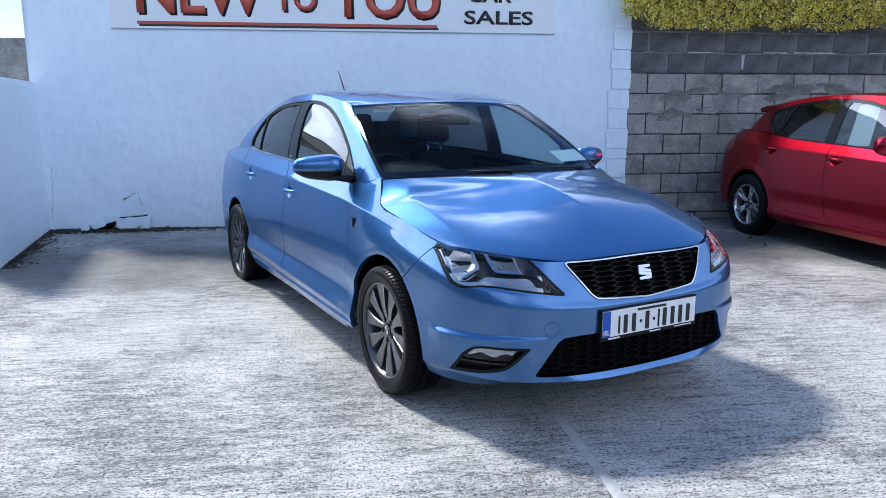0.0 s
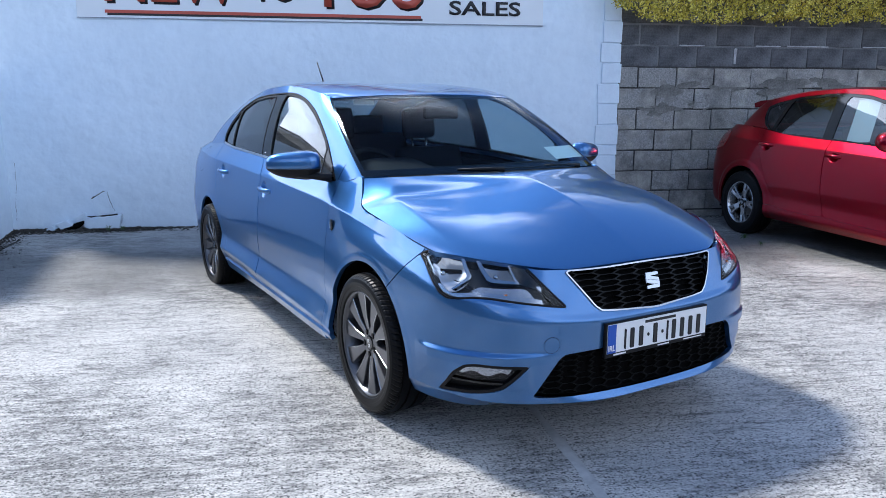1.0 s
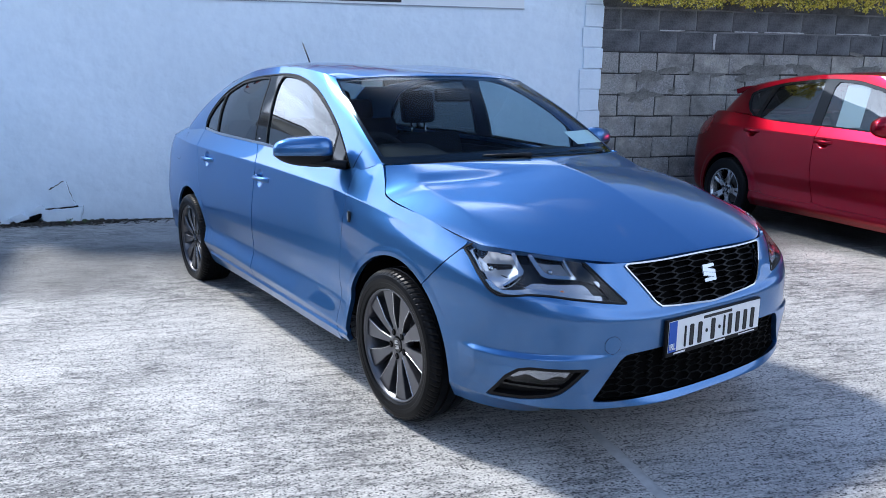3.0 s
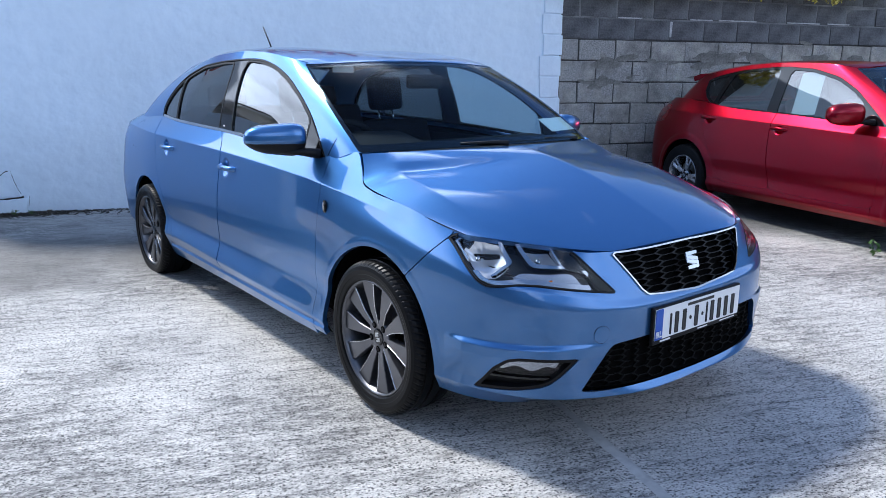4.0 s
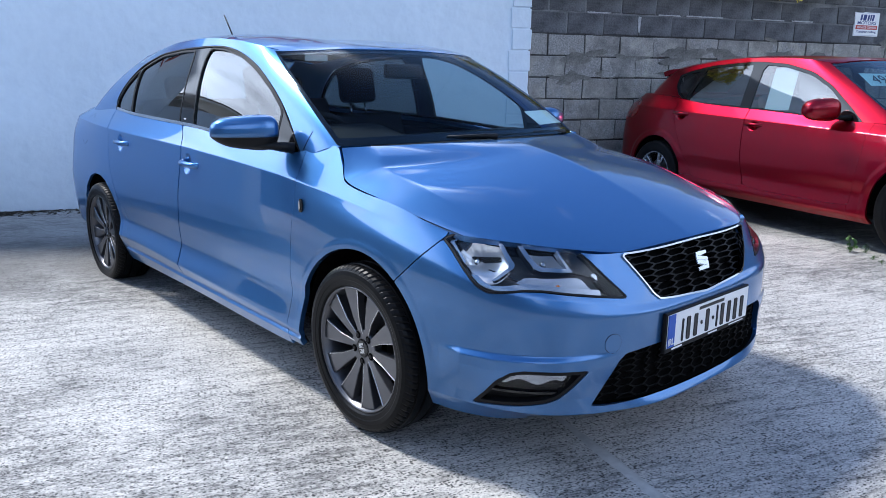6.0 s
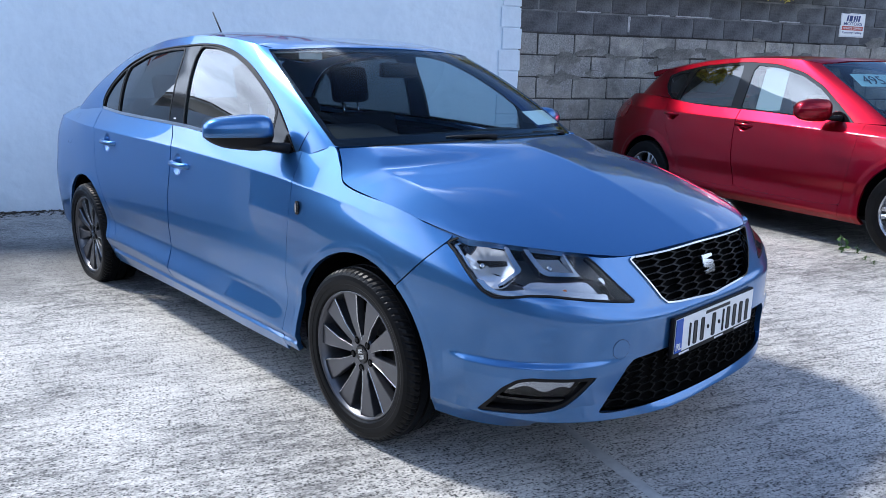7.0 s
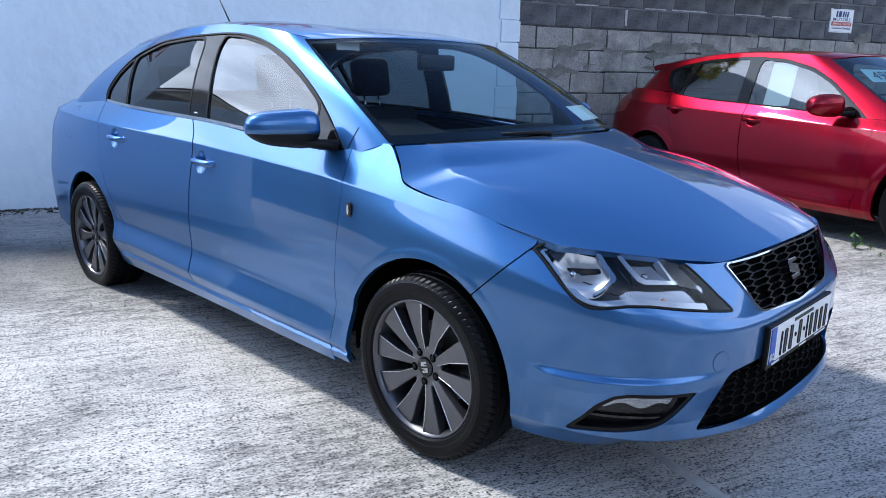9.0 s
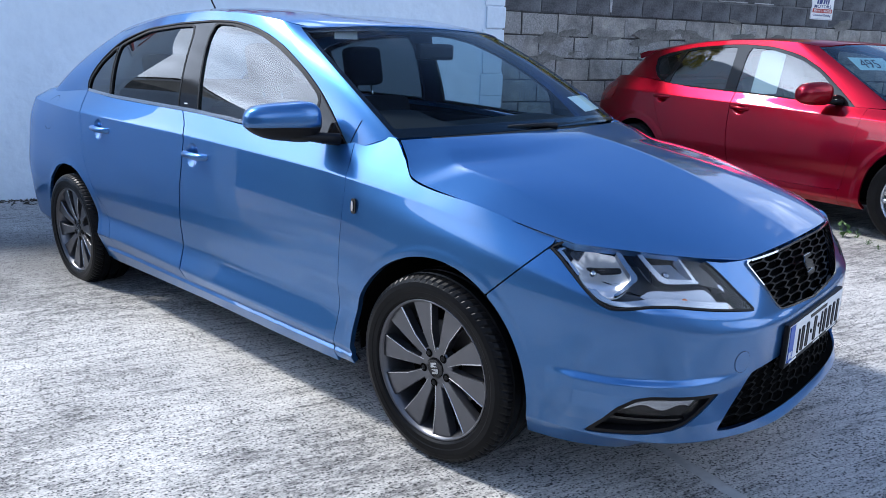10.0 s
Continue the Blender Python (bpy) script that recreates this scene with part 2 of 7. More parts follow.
class Ring:
    """A skin round a car: a plan outline from nose to tail, drawn in by d and raised to z along several lines."""

    def __init__(self, plan, zs, ds, bulge=None, creases=()):
        p = np.array(plan, float)
        self.u = np.concatenate([[0], np.cumsum(np.linalg.norm(np.diff(p, axis=0), axis=1))])
        self.n, self.k, self.bulge, self.creases = len(p), len(zs), bulge, creases  # a crease: its line, and where along u it begins
        flip = np.array([-1, 1])
        u1, u2 = self.u[1:8], self.u[-6:-1]
        self.ue = np.concatenate([-u1[::-1], self.u, 2 * self.u[-1] - u2[::-1]])
        self.pe = np.concatenate([(p[1:8] * flip)[::-1], p, (p[-6:-1] * flip)[::-1]])
        z, d = np.array(zs, float).T, np.array(ds, float).T
        self.ze = np.concatenate([z[1:8][::-1], z, z[-6:-1][::-1]])
        self.de = np.concatenate([d[1:8][::-1], d, d[-6:-1][::-1]])

    def __call__(self, u, v):
        u, v = np.asarray(u, float), np.asarray(v, float)
        p = natural(self.ue, self.pe, u)
        t = (natural(self.ue, self.pe, u + 0.002) - natural(self.ue, self.pe, u - 0.002)) / 0.004
        t /= np.linalg.norm(t, axis=-1, keepdims=True)
        nrm = np.stack([t[..., 1], -t[..., 0]], -1)
        z, d = steady(self.ue, self.ze, u), steady(self.ue, self.de, u)
        z, d = np.moveaxis(z, -1, 0), np.moveaxis(d, -1, 0)
        kk = np.arange(self.k, dtype=float)
        zs, dsl = slopes(kk, z), slopes(kk, d)
        zlo, dlo = zs.copy(), dsl.copy()
        for c, begin in self.creases:
            w = 0.85 * np.clip((np.abs(u) - begin) / 0.25, 0, 1)
            for arr, up, lo in ((z, zs, zlo), (d, dsl, dlo)):
                lo[c] = w * (arr[c] - arr[c - 1]) + (1 - w) * lo[c]
                up[c] = w * (arr[c + 1] - arr[c]) + (1 - w) * up[c]
        i = np.clip(np.floor(v).astype(int), 0, self.k - 2)
        s = v - i
        pick = lambda a, j: np.take_along_axis(a, j[None], 0)[0]
        h00, h10, h01, h11 = 2 * s**3 - 3 * s**2 + 1, s**3 - 2 * s**2 + s, 3 * s**2 - 2 * s**3, s**3 - s**2
        zz = h00 * pick(z, i) + h10 * pick(zs, i) + h01 * pick(z, i + 1) + h11 * pick(zlo, i + 1)
        dd = h00 * pick(d, i) + h10 * pick(dsl, i) + h01 * pick(d, i + 1) + h11 * pick(dlo, i + 1)
        if self.bulge:
            dd = dd - self.bulge(p[..., 0], p[..., 1], zz)
        q = p - nrm * dd[..., None]
        return np.concatenate([q, zz[..., None]], -1)


class Loft:
    """A skin between two lines of the same number of points, bowed outwards and up at mid height."""

    def __init__(self, low, high, bow, rise):
        self.lines, self.bow, self.rise = [], bow, rise
        low, high = np.array(low, float), np.array(high, float)
        mid = (low + high) / 2
        self.u = np.concatenate([[0], np.cumsum(np.linalg.norm(np.diff(mid[:, :2], axis=0), axis=1))])
        self.ue = np.concatenate([-self.u[1:6][::-1], self.u, 2 * self.u[-1] - self.u[-6:-1][::-1]])
        f = np.array([-1, 1, 1])
        for p in (low, high):
            self.lines.append(np.concatenate([(p[1:6] * f)[::-1], p, (p[-6:-1] * f)[::-1]]))

    def __call__(self, u, v):
        u, v = np.asarray(u, float), np.asarray(v, float)
        a, b = steady(self.ue, self.lines[0], u), steady(self.ue, self.lines[1], u)
        e = 0.02
        t = steady(self.ue, self.lines[0], u + e) - steady(self.ue, self.lines[0], u - e)
        t += steady(self.ue, self.lines[1], u + e) - steady(self.ue, self.lines[1], u - e)
        out = np.stack([t[..., 1], -t[..., 0], 0 * t[..., 0]], -1)
        out /= np.linalg.norm(out, axis=-1, keepdims=True)
        w = (4 * v * (1 - v))[..., None]
        return a * (1 - v[..., None]) + b * v[..., None] + out * self.bow * w + np.array([0, 0, self.rise]) * w


class Patch:
    """A skin over four edges: front and back edges over f in -1..1 (mirrored), and a side edge over g in 0..1; crown(f, g) is added to z."""

    def __init__(self, front, back, side, crown):
        self.crown = crown
        self.front, self.back, self.side = np.array(front, float), np.array(back, float), np.array(side, float)

    def edge(self, pts, s):
        k = np.concatenate([[0], np.cumsum(np.linalg.norm(np.diff(pts, axis=0), axis=1))])
        return steady(k / k[-1], pts, s)

    def __call__(self, f, g):
        f, g = np.asarray(f, float), np.asarray(g, float)
        a, sg = np.abs(f), np.sign(f)[..., None] * np.array([1, 0, 0]) + np.array([0, 1, 1])
        fr, bk, sd = self.edge(self.front, a), self.edge(self.back, a), self.edge(self.side, g)
        mid = self.edge(self.front, 0 * a) * (1 - g[..., None]) + self.edge(self.back, 0 * a) * g[..., None]
        a3, g3 = a[..., None], g[..., None]
        c00, c10 = self.front[0], self.front[-1]
        c01, c11 = self.back[0], self.back[-1]
        q = fr * (1 - g3) + bk * g3 + mid * (1 - a3) + sd * a3
        q = q - (c00 * (1 - g3) * (1 - a3) + c10 * (1 - g3) * a3 + c01 * g3 * (1 - a3) + c11 * g3 * a3)
        q = q * sg
        q[..., 2] += self.crown(a, g)
        return q


def rounded(points, turns=2, keep=0.2):
    """A closed outline with its corners cut softer."""
    p = np.array(points, float)
    for _ in range(turns):
        q = np.roll(p, -1, axis=0)
        p = np.stack([p * (1 - keep) + q * keep, p * keep + q * (1 - keep)], 1).reshape(-1, 2)
    return p


def inside(points):
    """Signed distance to a closed outline in two coordinates, negative within."""
    a = np.array(points, float)
    b = np.roll(a, -1, axis=0)

    def f(q):
        x, y = q[..., 0], q[..., 1]
        best, odd = np.full(x.shape, 9e9), np.zeros(x.shape, bool)
        for (x0, y0), (x1, y1) in zip(a, b):
            dx, dy = x1 - x0, y1 - y0
            t = np.clip(((x - x0) * dx + (y - y0) * dy) / (dx * dx + dy * dy + 1e-12), 0, 1)
            best = np.minimum(best, (x - x0 - t * dx) ** 2 + (y - y0 - t * dy) ** 2)
            odd ^= ((y0 > y) != (y1 > y)) & (x < dx * (y - y0) / (dy if dy else 1e-12) + x0)
        return np.where(odd, -1, 1) * np.sqrt(best)

    return f


def cut(skin, us, vs, f=None):
    """The part of a skin where f(place, u, v) < 0, as (uv, faces); faces wind so that the skin looks outwards."""
    uu, vv = np.meshgrid(us, vs, indexing="ij")
    nu, nv = uu.shape
    uv = np.stack([uu.ravel(), vv.ravel()], -1)
    val = np.full(len(uv), -1.0) if f is None else f(skin(uv[:, 0], uv[:, 1]), uv[:, 0], uv[:, 1])
    val = np.where(np.abs(val) < 1e-6, -1e-6, val)
    pts, index, cutters, faces = [], {}, {}, []

    def corner(i):
        if i not in index:
            index[i] = len(pts)
            pts.append(uv[i])
        return index[i]

    def between(i, j):
        key = (min(i, j), max(i, j))
        if key not in cutters:
            s = val[i] / (val[i] - val[j])
            cutters[key] = len(pts)
            pts.append(uv[i] * (1 - s) + uv[j] * s)
        return cutters[key]

    neg = (val < 0).reshape(nu, nv)
    some = neg[:-1, :-1] | neg[1:, :-1] | neg[:-1, 1:] | neg[1:, 1:]
    for i, j in zip(*np.nonzero(some)):
        a = i * nv + j
        quad = (a, a + nv, a + nv + 1, a + 1)
        face = []
        for k in range(4):
            p, q = quad[k], quad[(k + 1) % 4]
            if val[p] < 0:
                face.append(corner(p))
            if (val[p] < 0) != (val[q] < 0):
                face.append(between(p, q))
        if len(face) > 2:
            faces.append(face)
    return np.array(pts), faces


def skin_mesh(name, skin, us, vs, f=None, fold=0.012, lift=0.0, mirror=False, turn=False):
    """A mesh of the cut skin, its edges folded inwards by fold; lift moves it along its normal."""
    uv, faces = cut(skin, us, vs, f)
    u, v = uv[:, 0], uv[:, 1]
    e = 0.003
    co = skin(u, v)
    nm = np.cross(skin(u + e, v) - skin(u - e, v), skin(u, v + e) - skin(u, v - e))
    nm /= np.maximum(np.linalg.norm(nm, axis=-1, keepdims=True), 1e-9)
    if turn:
        nm, faces = -nm, [g[::-1] for g in faces]
    co = co + nm * lift
    if mirror:
        co, nm = co * np.array([-1, 1, 1]), nm * np.array([-1, 1, 1])
        faces = [g[::-1] for g in faces]
    verts, norms, out = co.tolist(), nm.tolist(), [list(g) for g in faces]
    if fold:
        count = {}
        for g in faces:
            for p, q in zip(g, g[1:] + g[:1]):
                count[(p, q)] = 1
        for (p, q) in list(count):
            if (q, p) not in count:
                side = np.cross(co[q] - co[p], nm[p])
                side /= max(np.linalg.norm(side), 1e-9)
                k = len(verts)
                for w, dpt in ((p, 0), (q, 0), (q, fold), (p, fold)):
                    verts.append((co[w] - nm[w] * dpt).tolist())
                    norms.append(side.tolist())
                out.append([k + 1, k, k + 3, k + 2])
    me = bpy.data.meshes.new(name)
    me.from_pydata(verts, [], out)
    me.shade_smooth()
    me.normals_split_custom_set_from_vertices([tuple(n) for n in norms])
    return me


# ---- building helpers ----
def part(name, shape, mat, parent=None, label="", at=None, smooth=False):
    """Links a mesh or a bmesh as one object under a thing or a part."""
    if isinstance(shape, bmesh.types.BMesh):
        me = bpy.data.meshes.new(name)
        shape.to_mesh(me)
        shape.free()
        if smooth:
            me.shade_smooth()
    else:
        me = shape
    if mat and not me.materials:
        me.materials.append(mat)
    ob = new(name, me)
    ob.parent = parent
    if at is not None:
        ob.matrix_basis = at
    return tagged(ob, label)


def empty(name, label, category, at=None, group="", kind=""):
    ob = new(name)
    if at is not None:
        ob.matrix_world = at
    return tagged(ob, label, category, group, kind)


def box(x0, x1, y0, y1, z0, z1, bevel=0.0, seg=2):
    bm = bmesh.new()
    bmesh.ops.create_cube(bm, size=1)
    for v in bm.verts:
        v.co = Vector(((x0, x1)[v.co.x > 0], (y0, y1)[v.co.y > 0], (z0, z1)[v.co.z > 0]))
    if bevel:
        bmesh.ops.bevel(bm, geom=bm.edges[:], offset=bevel, segments=seg, affect="EDGES", profile=0.6)
    return bm


def outline_solid(points, thick, bevel=0.0, axis="y"):
    """A flat outline given thickness; points lie in x, z and the thickness goes along y (or along x for axis 'x')."""
    bm = bmesh.new()
    f = bm.faces.new([bm.verts.new((p[0], 0, p[1]) if axis == "y" else (0, p[0], p[1])) for p in points])
    r = bmesh.ops.extrude_face_region(bm, geom=[f])
    d = Vector((0, thick, 0)) if axis == "y" else Vector((thick, 0, 0))
    bmesh.ops.translate(bm, verts=[v for v in r["geom"] if isinstance(v, bmesh.types.BMVert)], vec=d)
    bmesh.ops.recalc_face_normals(bm, faces=bm.faces[:])
    if bevel:
        bmesh.ops.bevel(bm, geom=bm.edges[:], offset=bevel, segments=2, affect="EDGES")
    return bm


def tube(points, radius, sides=8, closed=False, flat=1.0):
    """A bar along a line; radius may be one number or one for each point."""
    pts = [Vector(p) for p in points]
    n = len(pts)
    rad = radius if isinstance(radius, (list, tuple)) else [radius] * n
    bm = bmesh.new()
    rings = []
    for i, p in enumerate(pts):
        a, b = pts[(i - 1) % n if closed else max(i - 1, 0)], pts[(i + 1) % n if closed else min(i + 1, n - 1)]
        t = (b - a).normalized()
        up = Vector((0, 0, 1)) if abs(t.z) < 0.9 else Vector((1, 0, 0))
        s = t.cross(up).normalized()
        w = s.cross(t)
        rings.append([bm.verts.new(p + (s * math.cos(k * 2 * math.pi / sides) + w * math.sin(k * 2 * math.pi / sides) * flat) * rad[i]) for k in range(sides)])
    for i in range(n if closed else n - 1):
        r, q = rings[i], rings[(i + 1) % n]
        for k in range(sides):
            bm.faces.new((r[k], r[(k + 1) % sides], q[(k + 1) % sides], q[k]))
    if not closed:
        bm.faces.new(rings[0][::-1])
        bm.faces.new(rings[-1])
    bmesh.ops.recalc_face_normals(bm, faces=bm.faces[:])
    return bm


def turned(profile, sides=64, axis="x"):
    """A body of revolution from a profile of (along, radius)."""
    bm = bmesh.new()
    rings = []
    for a, r in profile:
        rings.append([bm.verts.new((a, r * math.cos(k * 2 * math.pi / sides), r * math.sin(k * 2 * math.pi / sides))) for k in range(sides)])
    for r, q in zip(rings, rings[1:]):
        for k in range(sides):
            bm.faces.new((r[k], r[(k + 1) % sides], q[(k + 1) % sides], q[k]))
    bmesh.ops.recalc_face_normals(bm, faces=bm.faces[:])
    return bm


def lettering(name, words, mat, width, height, thick=0.002, bold=0.0):
    """Words as a mesh in x and z, its lower left at the origin, facing -y, fitted to width and height."""
    cu = bpy.data.curves.new(name, "FONT")
    cu.body, cu.size, cu.offset, cu.resolution_u = words, 1.0, bold, 3
    tmp = new(name, cu)
    me = bpy.data.meshes.new_from_object(tmp.evaluated_get(bpy.context.evaluated_depsgraph_get()))
    bpy.data.objects.remove(tmp)
    co = np.array([v.co for v in me.vertices])
    lo, hi = co.min(0), co.max(0)
    bm = bmesh.new()
    bm.from_mesh(me)
    bpy.data.meshes.remove(me)
    for v in bm.verts:
        v.co = Vector(((v.co.x - lo[0]) / (hi[0] - lo[0]) * width, 0, (v.co.y - lo[1]) / (hi[1] - lo[1]) * height))
    r = bmesh.ops.extrude_face_region(bm, geom=bm.faces[:])
    bmesh.ops.translate(bm, verts=[v for v in r["geom"] if isinstance(v, bmesh.types.BMVert)], vec=(0, -thick, 0))
    bmesh.ops.recalc_face_normals(bm, faces=bm.faces[:])
    out = bpy.data.meshes.new(name)
    bm.to_mesh(out)
    bm.free()
    out.materials.append(mat)
    return out

# ---- the yard ----
WALL_TURN = -21.0
WALL = pose(3.62, 3.42, 0, 0, 0, WALL_TURN)


def ground_height(x, y):
    return 0.0145 * min(max(y, 0.0), 6.0)


# how far the white wall's foot lies across the broom lines
WALL_FOOT = math.sin(radians(21)) * 3.62 + math.cos(radians(21)) * 3.42
CONCRETE = material("brushed_concrete", (0.45, 0.45, 0.44), 0.62)


def dress_concrete():
    m = CONCRETE
    v = coords(m, turn=radians(21))

    def along(sx, sy):
        mp = node(m, "ShaderNodeMapping", Scale=(sx, sy, 1.0))
        link(m, v, mp.inputs["Vector"])
        return mp.outputs["Vector"]

    def cells(sx, sy, spread):
        n = node(m, "ShaderNodeTexVoronoi", Scale=1.0, Randomness=spread)
        link(m, along(sx, sy), n.inputs["Vector"])
        return n

    def dots(sx, sy, size, amount):
        """Pits of uneven size: dark where a cell's distance is under its own threshold."""
        n = cells(sx, sy, 1.0)
        sep = node(m, "ShaderNodeSeparateColor")
        link(m, n.outputs["Color"], sep.inputs[0])
        lim = node(m, "ShaderNodeMath")
        lim.operation, lim.inputs[1].default_value, lim.inputs[2].default_value = "MULTIPLY_ADD", size, -size * (1 - amount)
        link(m, sep.outputs["Red"], lim.inputs[0])
        warp = node(m, "ShaderNodeMath")
        warp.operation, warp.inputs[1].default_value = "MULTIPLY_ADD", size * 1.1
        link(m, noise_of(m, along(sx * 2.2, sy * 2.2), 1.0, 3, 0.7), warp.inputs[0])
        link(m, lim.outputs[0], warp.inputs[2])
        d = node(m, "ShaderNodeMath")
        d.operation = "SUBTRACT"
        link(m, n.outputs["Distance"], d.inputs[0])
        link(m, warp.outputs[0], d.inputs[1])
        bare = node(m, "ShaderNodeMath")
        bare.operation = "ADD"
        link(m, d.outputs[0], bare.inputs[0])
        link(m, ramp_of(m, noise_of(m, along(2.4, 24.0), 1.0, 5, 0.68), [(0.47, (0, 0, 0)), (0.66, (0.15, 0.15, 0.15))]), bare.inputs[1])
        return bare.outputs[0]

    long_noise = noise_of(m, along(2.6, 42.0), 1.0, 5, 0.62)
    hair = noise_of(m, along(9.0, 120.0), 1.0, 3, 0.6)
    wide = noise_of(m, along(1.2, 14.0), 1.0, 4, 0.6)
    grit = noise_of(m, along(85.0, 125.0), 1.0, 5, 0.8)
    crumb = noise_of(m, along(34.0, 70.0), 1.0, 5, 0.75)
    area = noise_of(m, v, 0.75, 5, 0.6)
    pits, holes = dots(84.0, 150.0, 0.47, 0.46), dots(46.0, 84.0, 0.38, 0.20)

    def summed(*terms):
        """A weighted sum of values, each about 0.5."""
        out = None
        for value, weight in terms:
            n = node(m, "ShaderNodeMath")
            n.operation, n.inputs[1].default_value, n.inputs[2].default_value = "MULTIPLY_ADD", weight, 0.0
            link(m, value, n.inputs[0])
            if out:
                link(m, out, n.inputs[2])
            out = n.outputs[0]
        return out

    # pale skin of the slab, worn through to grey aggregate in ragged patches that follow the broom
    skin = summed((noise_of(m, along(6.0, 17.0), 1.0, 9, 0.72), 0.60), (area, 0.55), (long_noise, 0.12), (crumb, 0.48))
    skin_mask = ramp_of(m, skin, [(0.765, (0, 0, 0)), (0.905, (1, 1, 1))])
    pale = ramp_of(m, noise_of(m, v, 1.6, 6, 0.65), [(0.30, (0.47, 0.455, 0.43)), (0.52, (0.57, 0.553, 0.520)), (0.72, (0.66, 0.64, 0.60))])
    bare = ramp_of(m, crumb, [(0.34, (0.10, 0.098, 0.095)), (0.50, (0.19, 0.186, 0.179)), (0.66, (0.33, 0.322, 0.308))])
    col = mix_of(m, skin_mask, bare, pale)
    # a band of shade between the walls and the worn yard, painted into the slab as darker grey, its edges ragged
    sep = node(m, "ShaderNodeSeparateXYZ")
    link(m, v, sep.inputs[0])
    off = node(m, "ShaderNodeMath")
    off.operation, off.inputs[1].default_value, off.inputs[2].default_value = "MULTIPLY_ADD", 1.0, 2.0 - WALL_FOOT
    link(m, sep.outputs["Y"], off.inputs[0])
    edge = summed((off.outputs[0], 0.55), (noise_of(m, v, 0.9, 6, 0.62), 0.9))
    shade_band = ramp_of(m, edge, [(0.0, (0, 0, 0)), (0.30, (0.88, 0.88, 0.88)), (0.75, (0.88, 0.88, 0.88)), (1.0, (0.3, 0.3, 0.3))])
    col = mix_of(m, shade_band, col, ramp_of(m, noise_of(m, v, 3.0, 6, 0.6), [(0.3, (0.11, 0.108, 0.103)), (0.7, (0.20, 0.195, 0.186))]))
    swept = ramp_of(m, noise_of(m, v, 0.9, 5, 0.65), [(0.38, (0.05, 0.05, 0.05)), (0.64, (0.62, 0.62, 0.62))])
    col = mix_of(m, swept, col, ramp_of(m, long_noise, [(0.36, (0.30, 0.30, 0.30)), (0.44, (0.80, 0.80, 0.80)), (0.55, (1.0, 1.0, 1.0))]), "MULTIPLY")
    col = mix_of(m, 0.35, col, ramp_of(m, hair, [(0.36, (0.50, 0.50, 0.50)), (0.46, (0.95, 0.95, 0.95)), (0.60, (1.0, 1.0, 1.0))]), "MULTIPLY")
    col = mix_of(m, 1.0, col, ramp_of(m, grit, [(0.38, (0.22, 0.22, 0.22)), (0.45, (0.92, 0.92, 0.92)), (0.60, (1.25, 1.25, 1.25))]), "MULTIPLY")
    dark = mix_of(m, 1.0, ramp_of(m, pits, [(0.0, (0.07, 0.07, 0.072)), (0.05, (1, 1, 1))]), ramp_of(m, holes, [(0.0, (0.07, 0.07, 0.072)), (0.05, (1, 1, 1))]), "MULTIPLY")
    col = mix_of(m, 0.95, col, dark, "MULTIPLY")
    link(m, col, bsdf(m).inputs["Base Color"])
    n1 = bump_of(m, wide, 0.6, 0.012)
    n2 = bump_of(m, long_noise, 0.9, 0.007, n1)
    n3 = bump_of(m, skin_mask, 0.6, 0.003, n2)
    n4 = bump_of(m, dark, 0.6, 0.003, n3)
    link(m, bump_of(m, grit, 0.8, 0.003, n4), bsdf(m).inputs["Normal"])


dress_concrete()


def build_ground():
    steps = [-3000, -400, -90, -40, -20, -12] + [i * 0.5 for i in range(-16, 21)] + [14, 20, 40, 90, 400, 3000]
    bm = bmesh.new()
    rows = [[bm.verts.new((x, y, ground_height(x, y))) for x in steps] for y in steps]
    for r, q in zip(rows, rows[1:]):
        for i in range(len(steps) - 1):
            bm.faces.new((r[i], r[i + 1], q[i + 1], q[i]))
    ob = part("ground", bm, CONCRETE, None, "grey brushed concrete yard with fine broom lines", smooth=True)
    tagged(ob, category="ground", kind="structure")
    return ob


ground = build_ground()

RENDER_WHITE = worn(material("white_masonry_paint", (0.76, 0.77, 0.78), 0.7), (0.76, 0.77, 0.78), 0.05, 1.1, 14, 0.0)


def dress_white():
    m = RENDER_WHITE
    v = coords(m)
    a, b = noise_of(m, v, 1.6, 4), noise_of(m, v, 9.0, 5, 0.6)
    n = bump_of(m, a, 0.9, 0.06)
    n = bump_of(m, b, 0.6, 0.014, n)
    link(m, n, bsdf(m).inputs["Normal"])
    sep = node(m, "ShaderNodeSeparateXYZ")
    link(m, v, sep.inputs[0])
    streak = noise_of(m, coords(m, (1.6, 1.6, 0.8)), 1.0, 5)
    col = ramp_of(m, streak, [(0.25, (0.68, 0.77, 0.86)), (0.5, (0.73, 0.82, 0.91)), (0.8, (0.76, 0.85, 0.93))])
    col = mix_of(m, 0.35, col, ramp_of(m, b, [(0.3, (0.63, 0.72, 0.81)), (0.6, (0.75, 0.84, 0.92))]))
    link(m, col, bsdf(m).inputs["Base Color"])


dress_white()


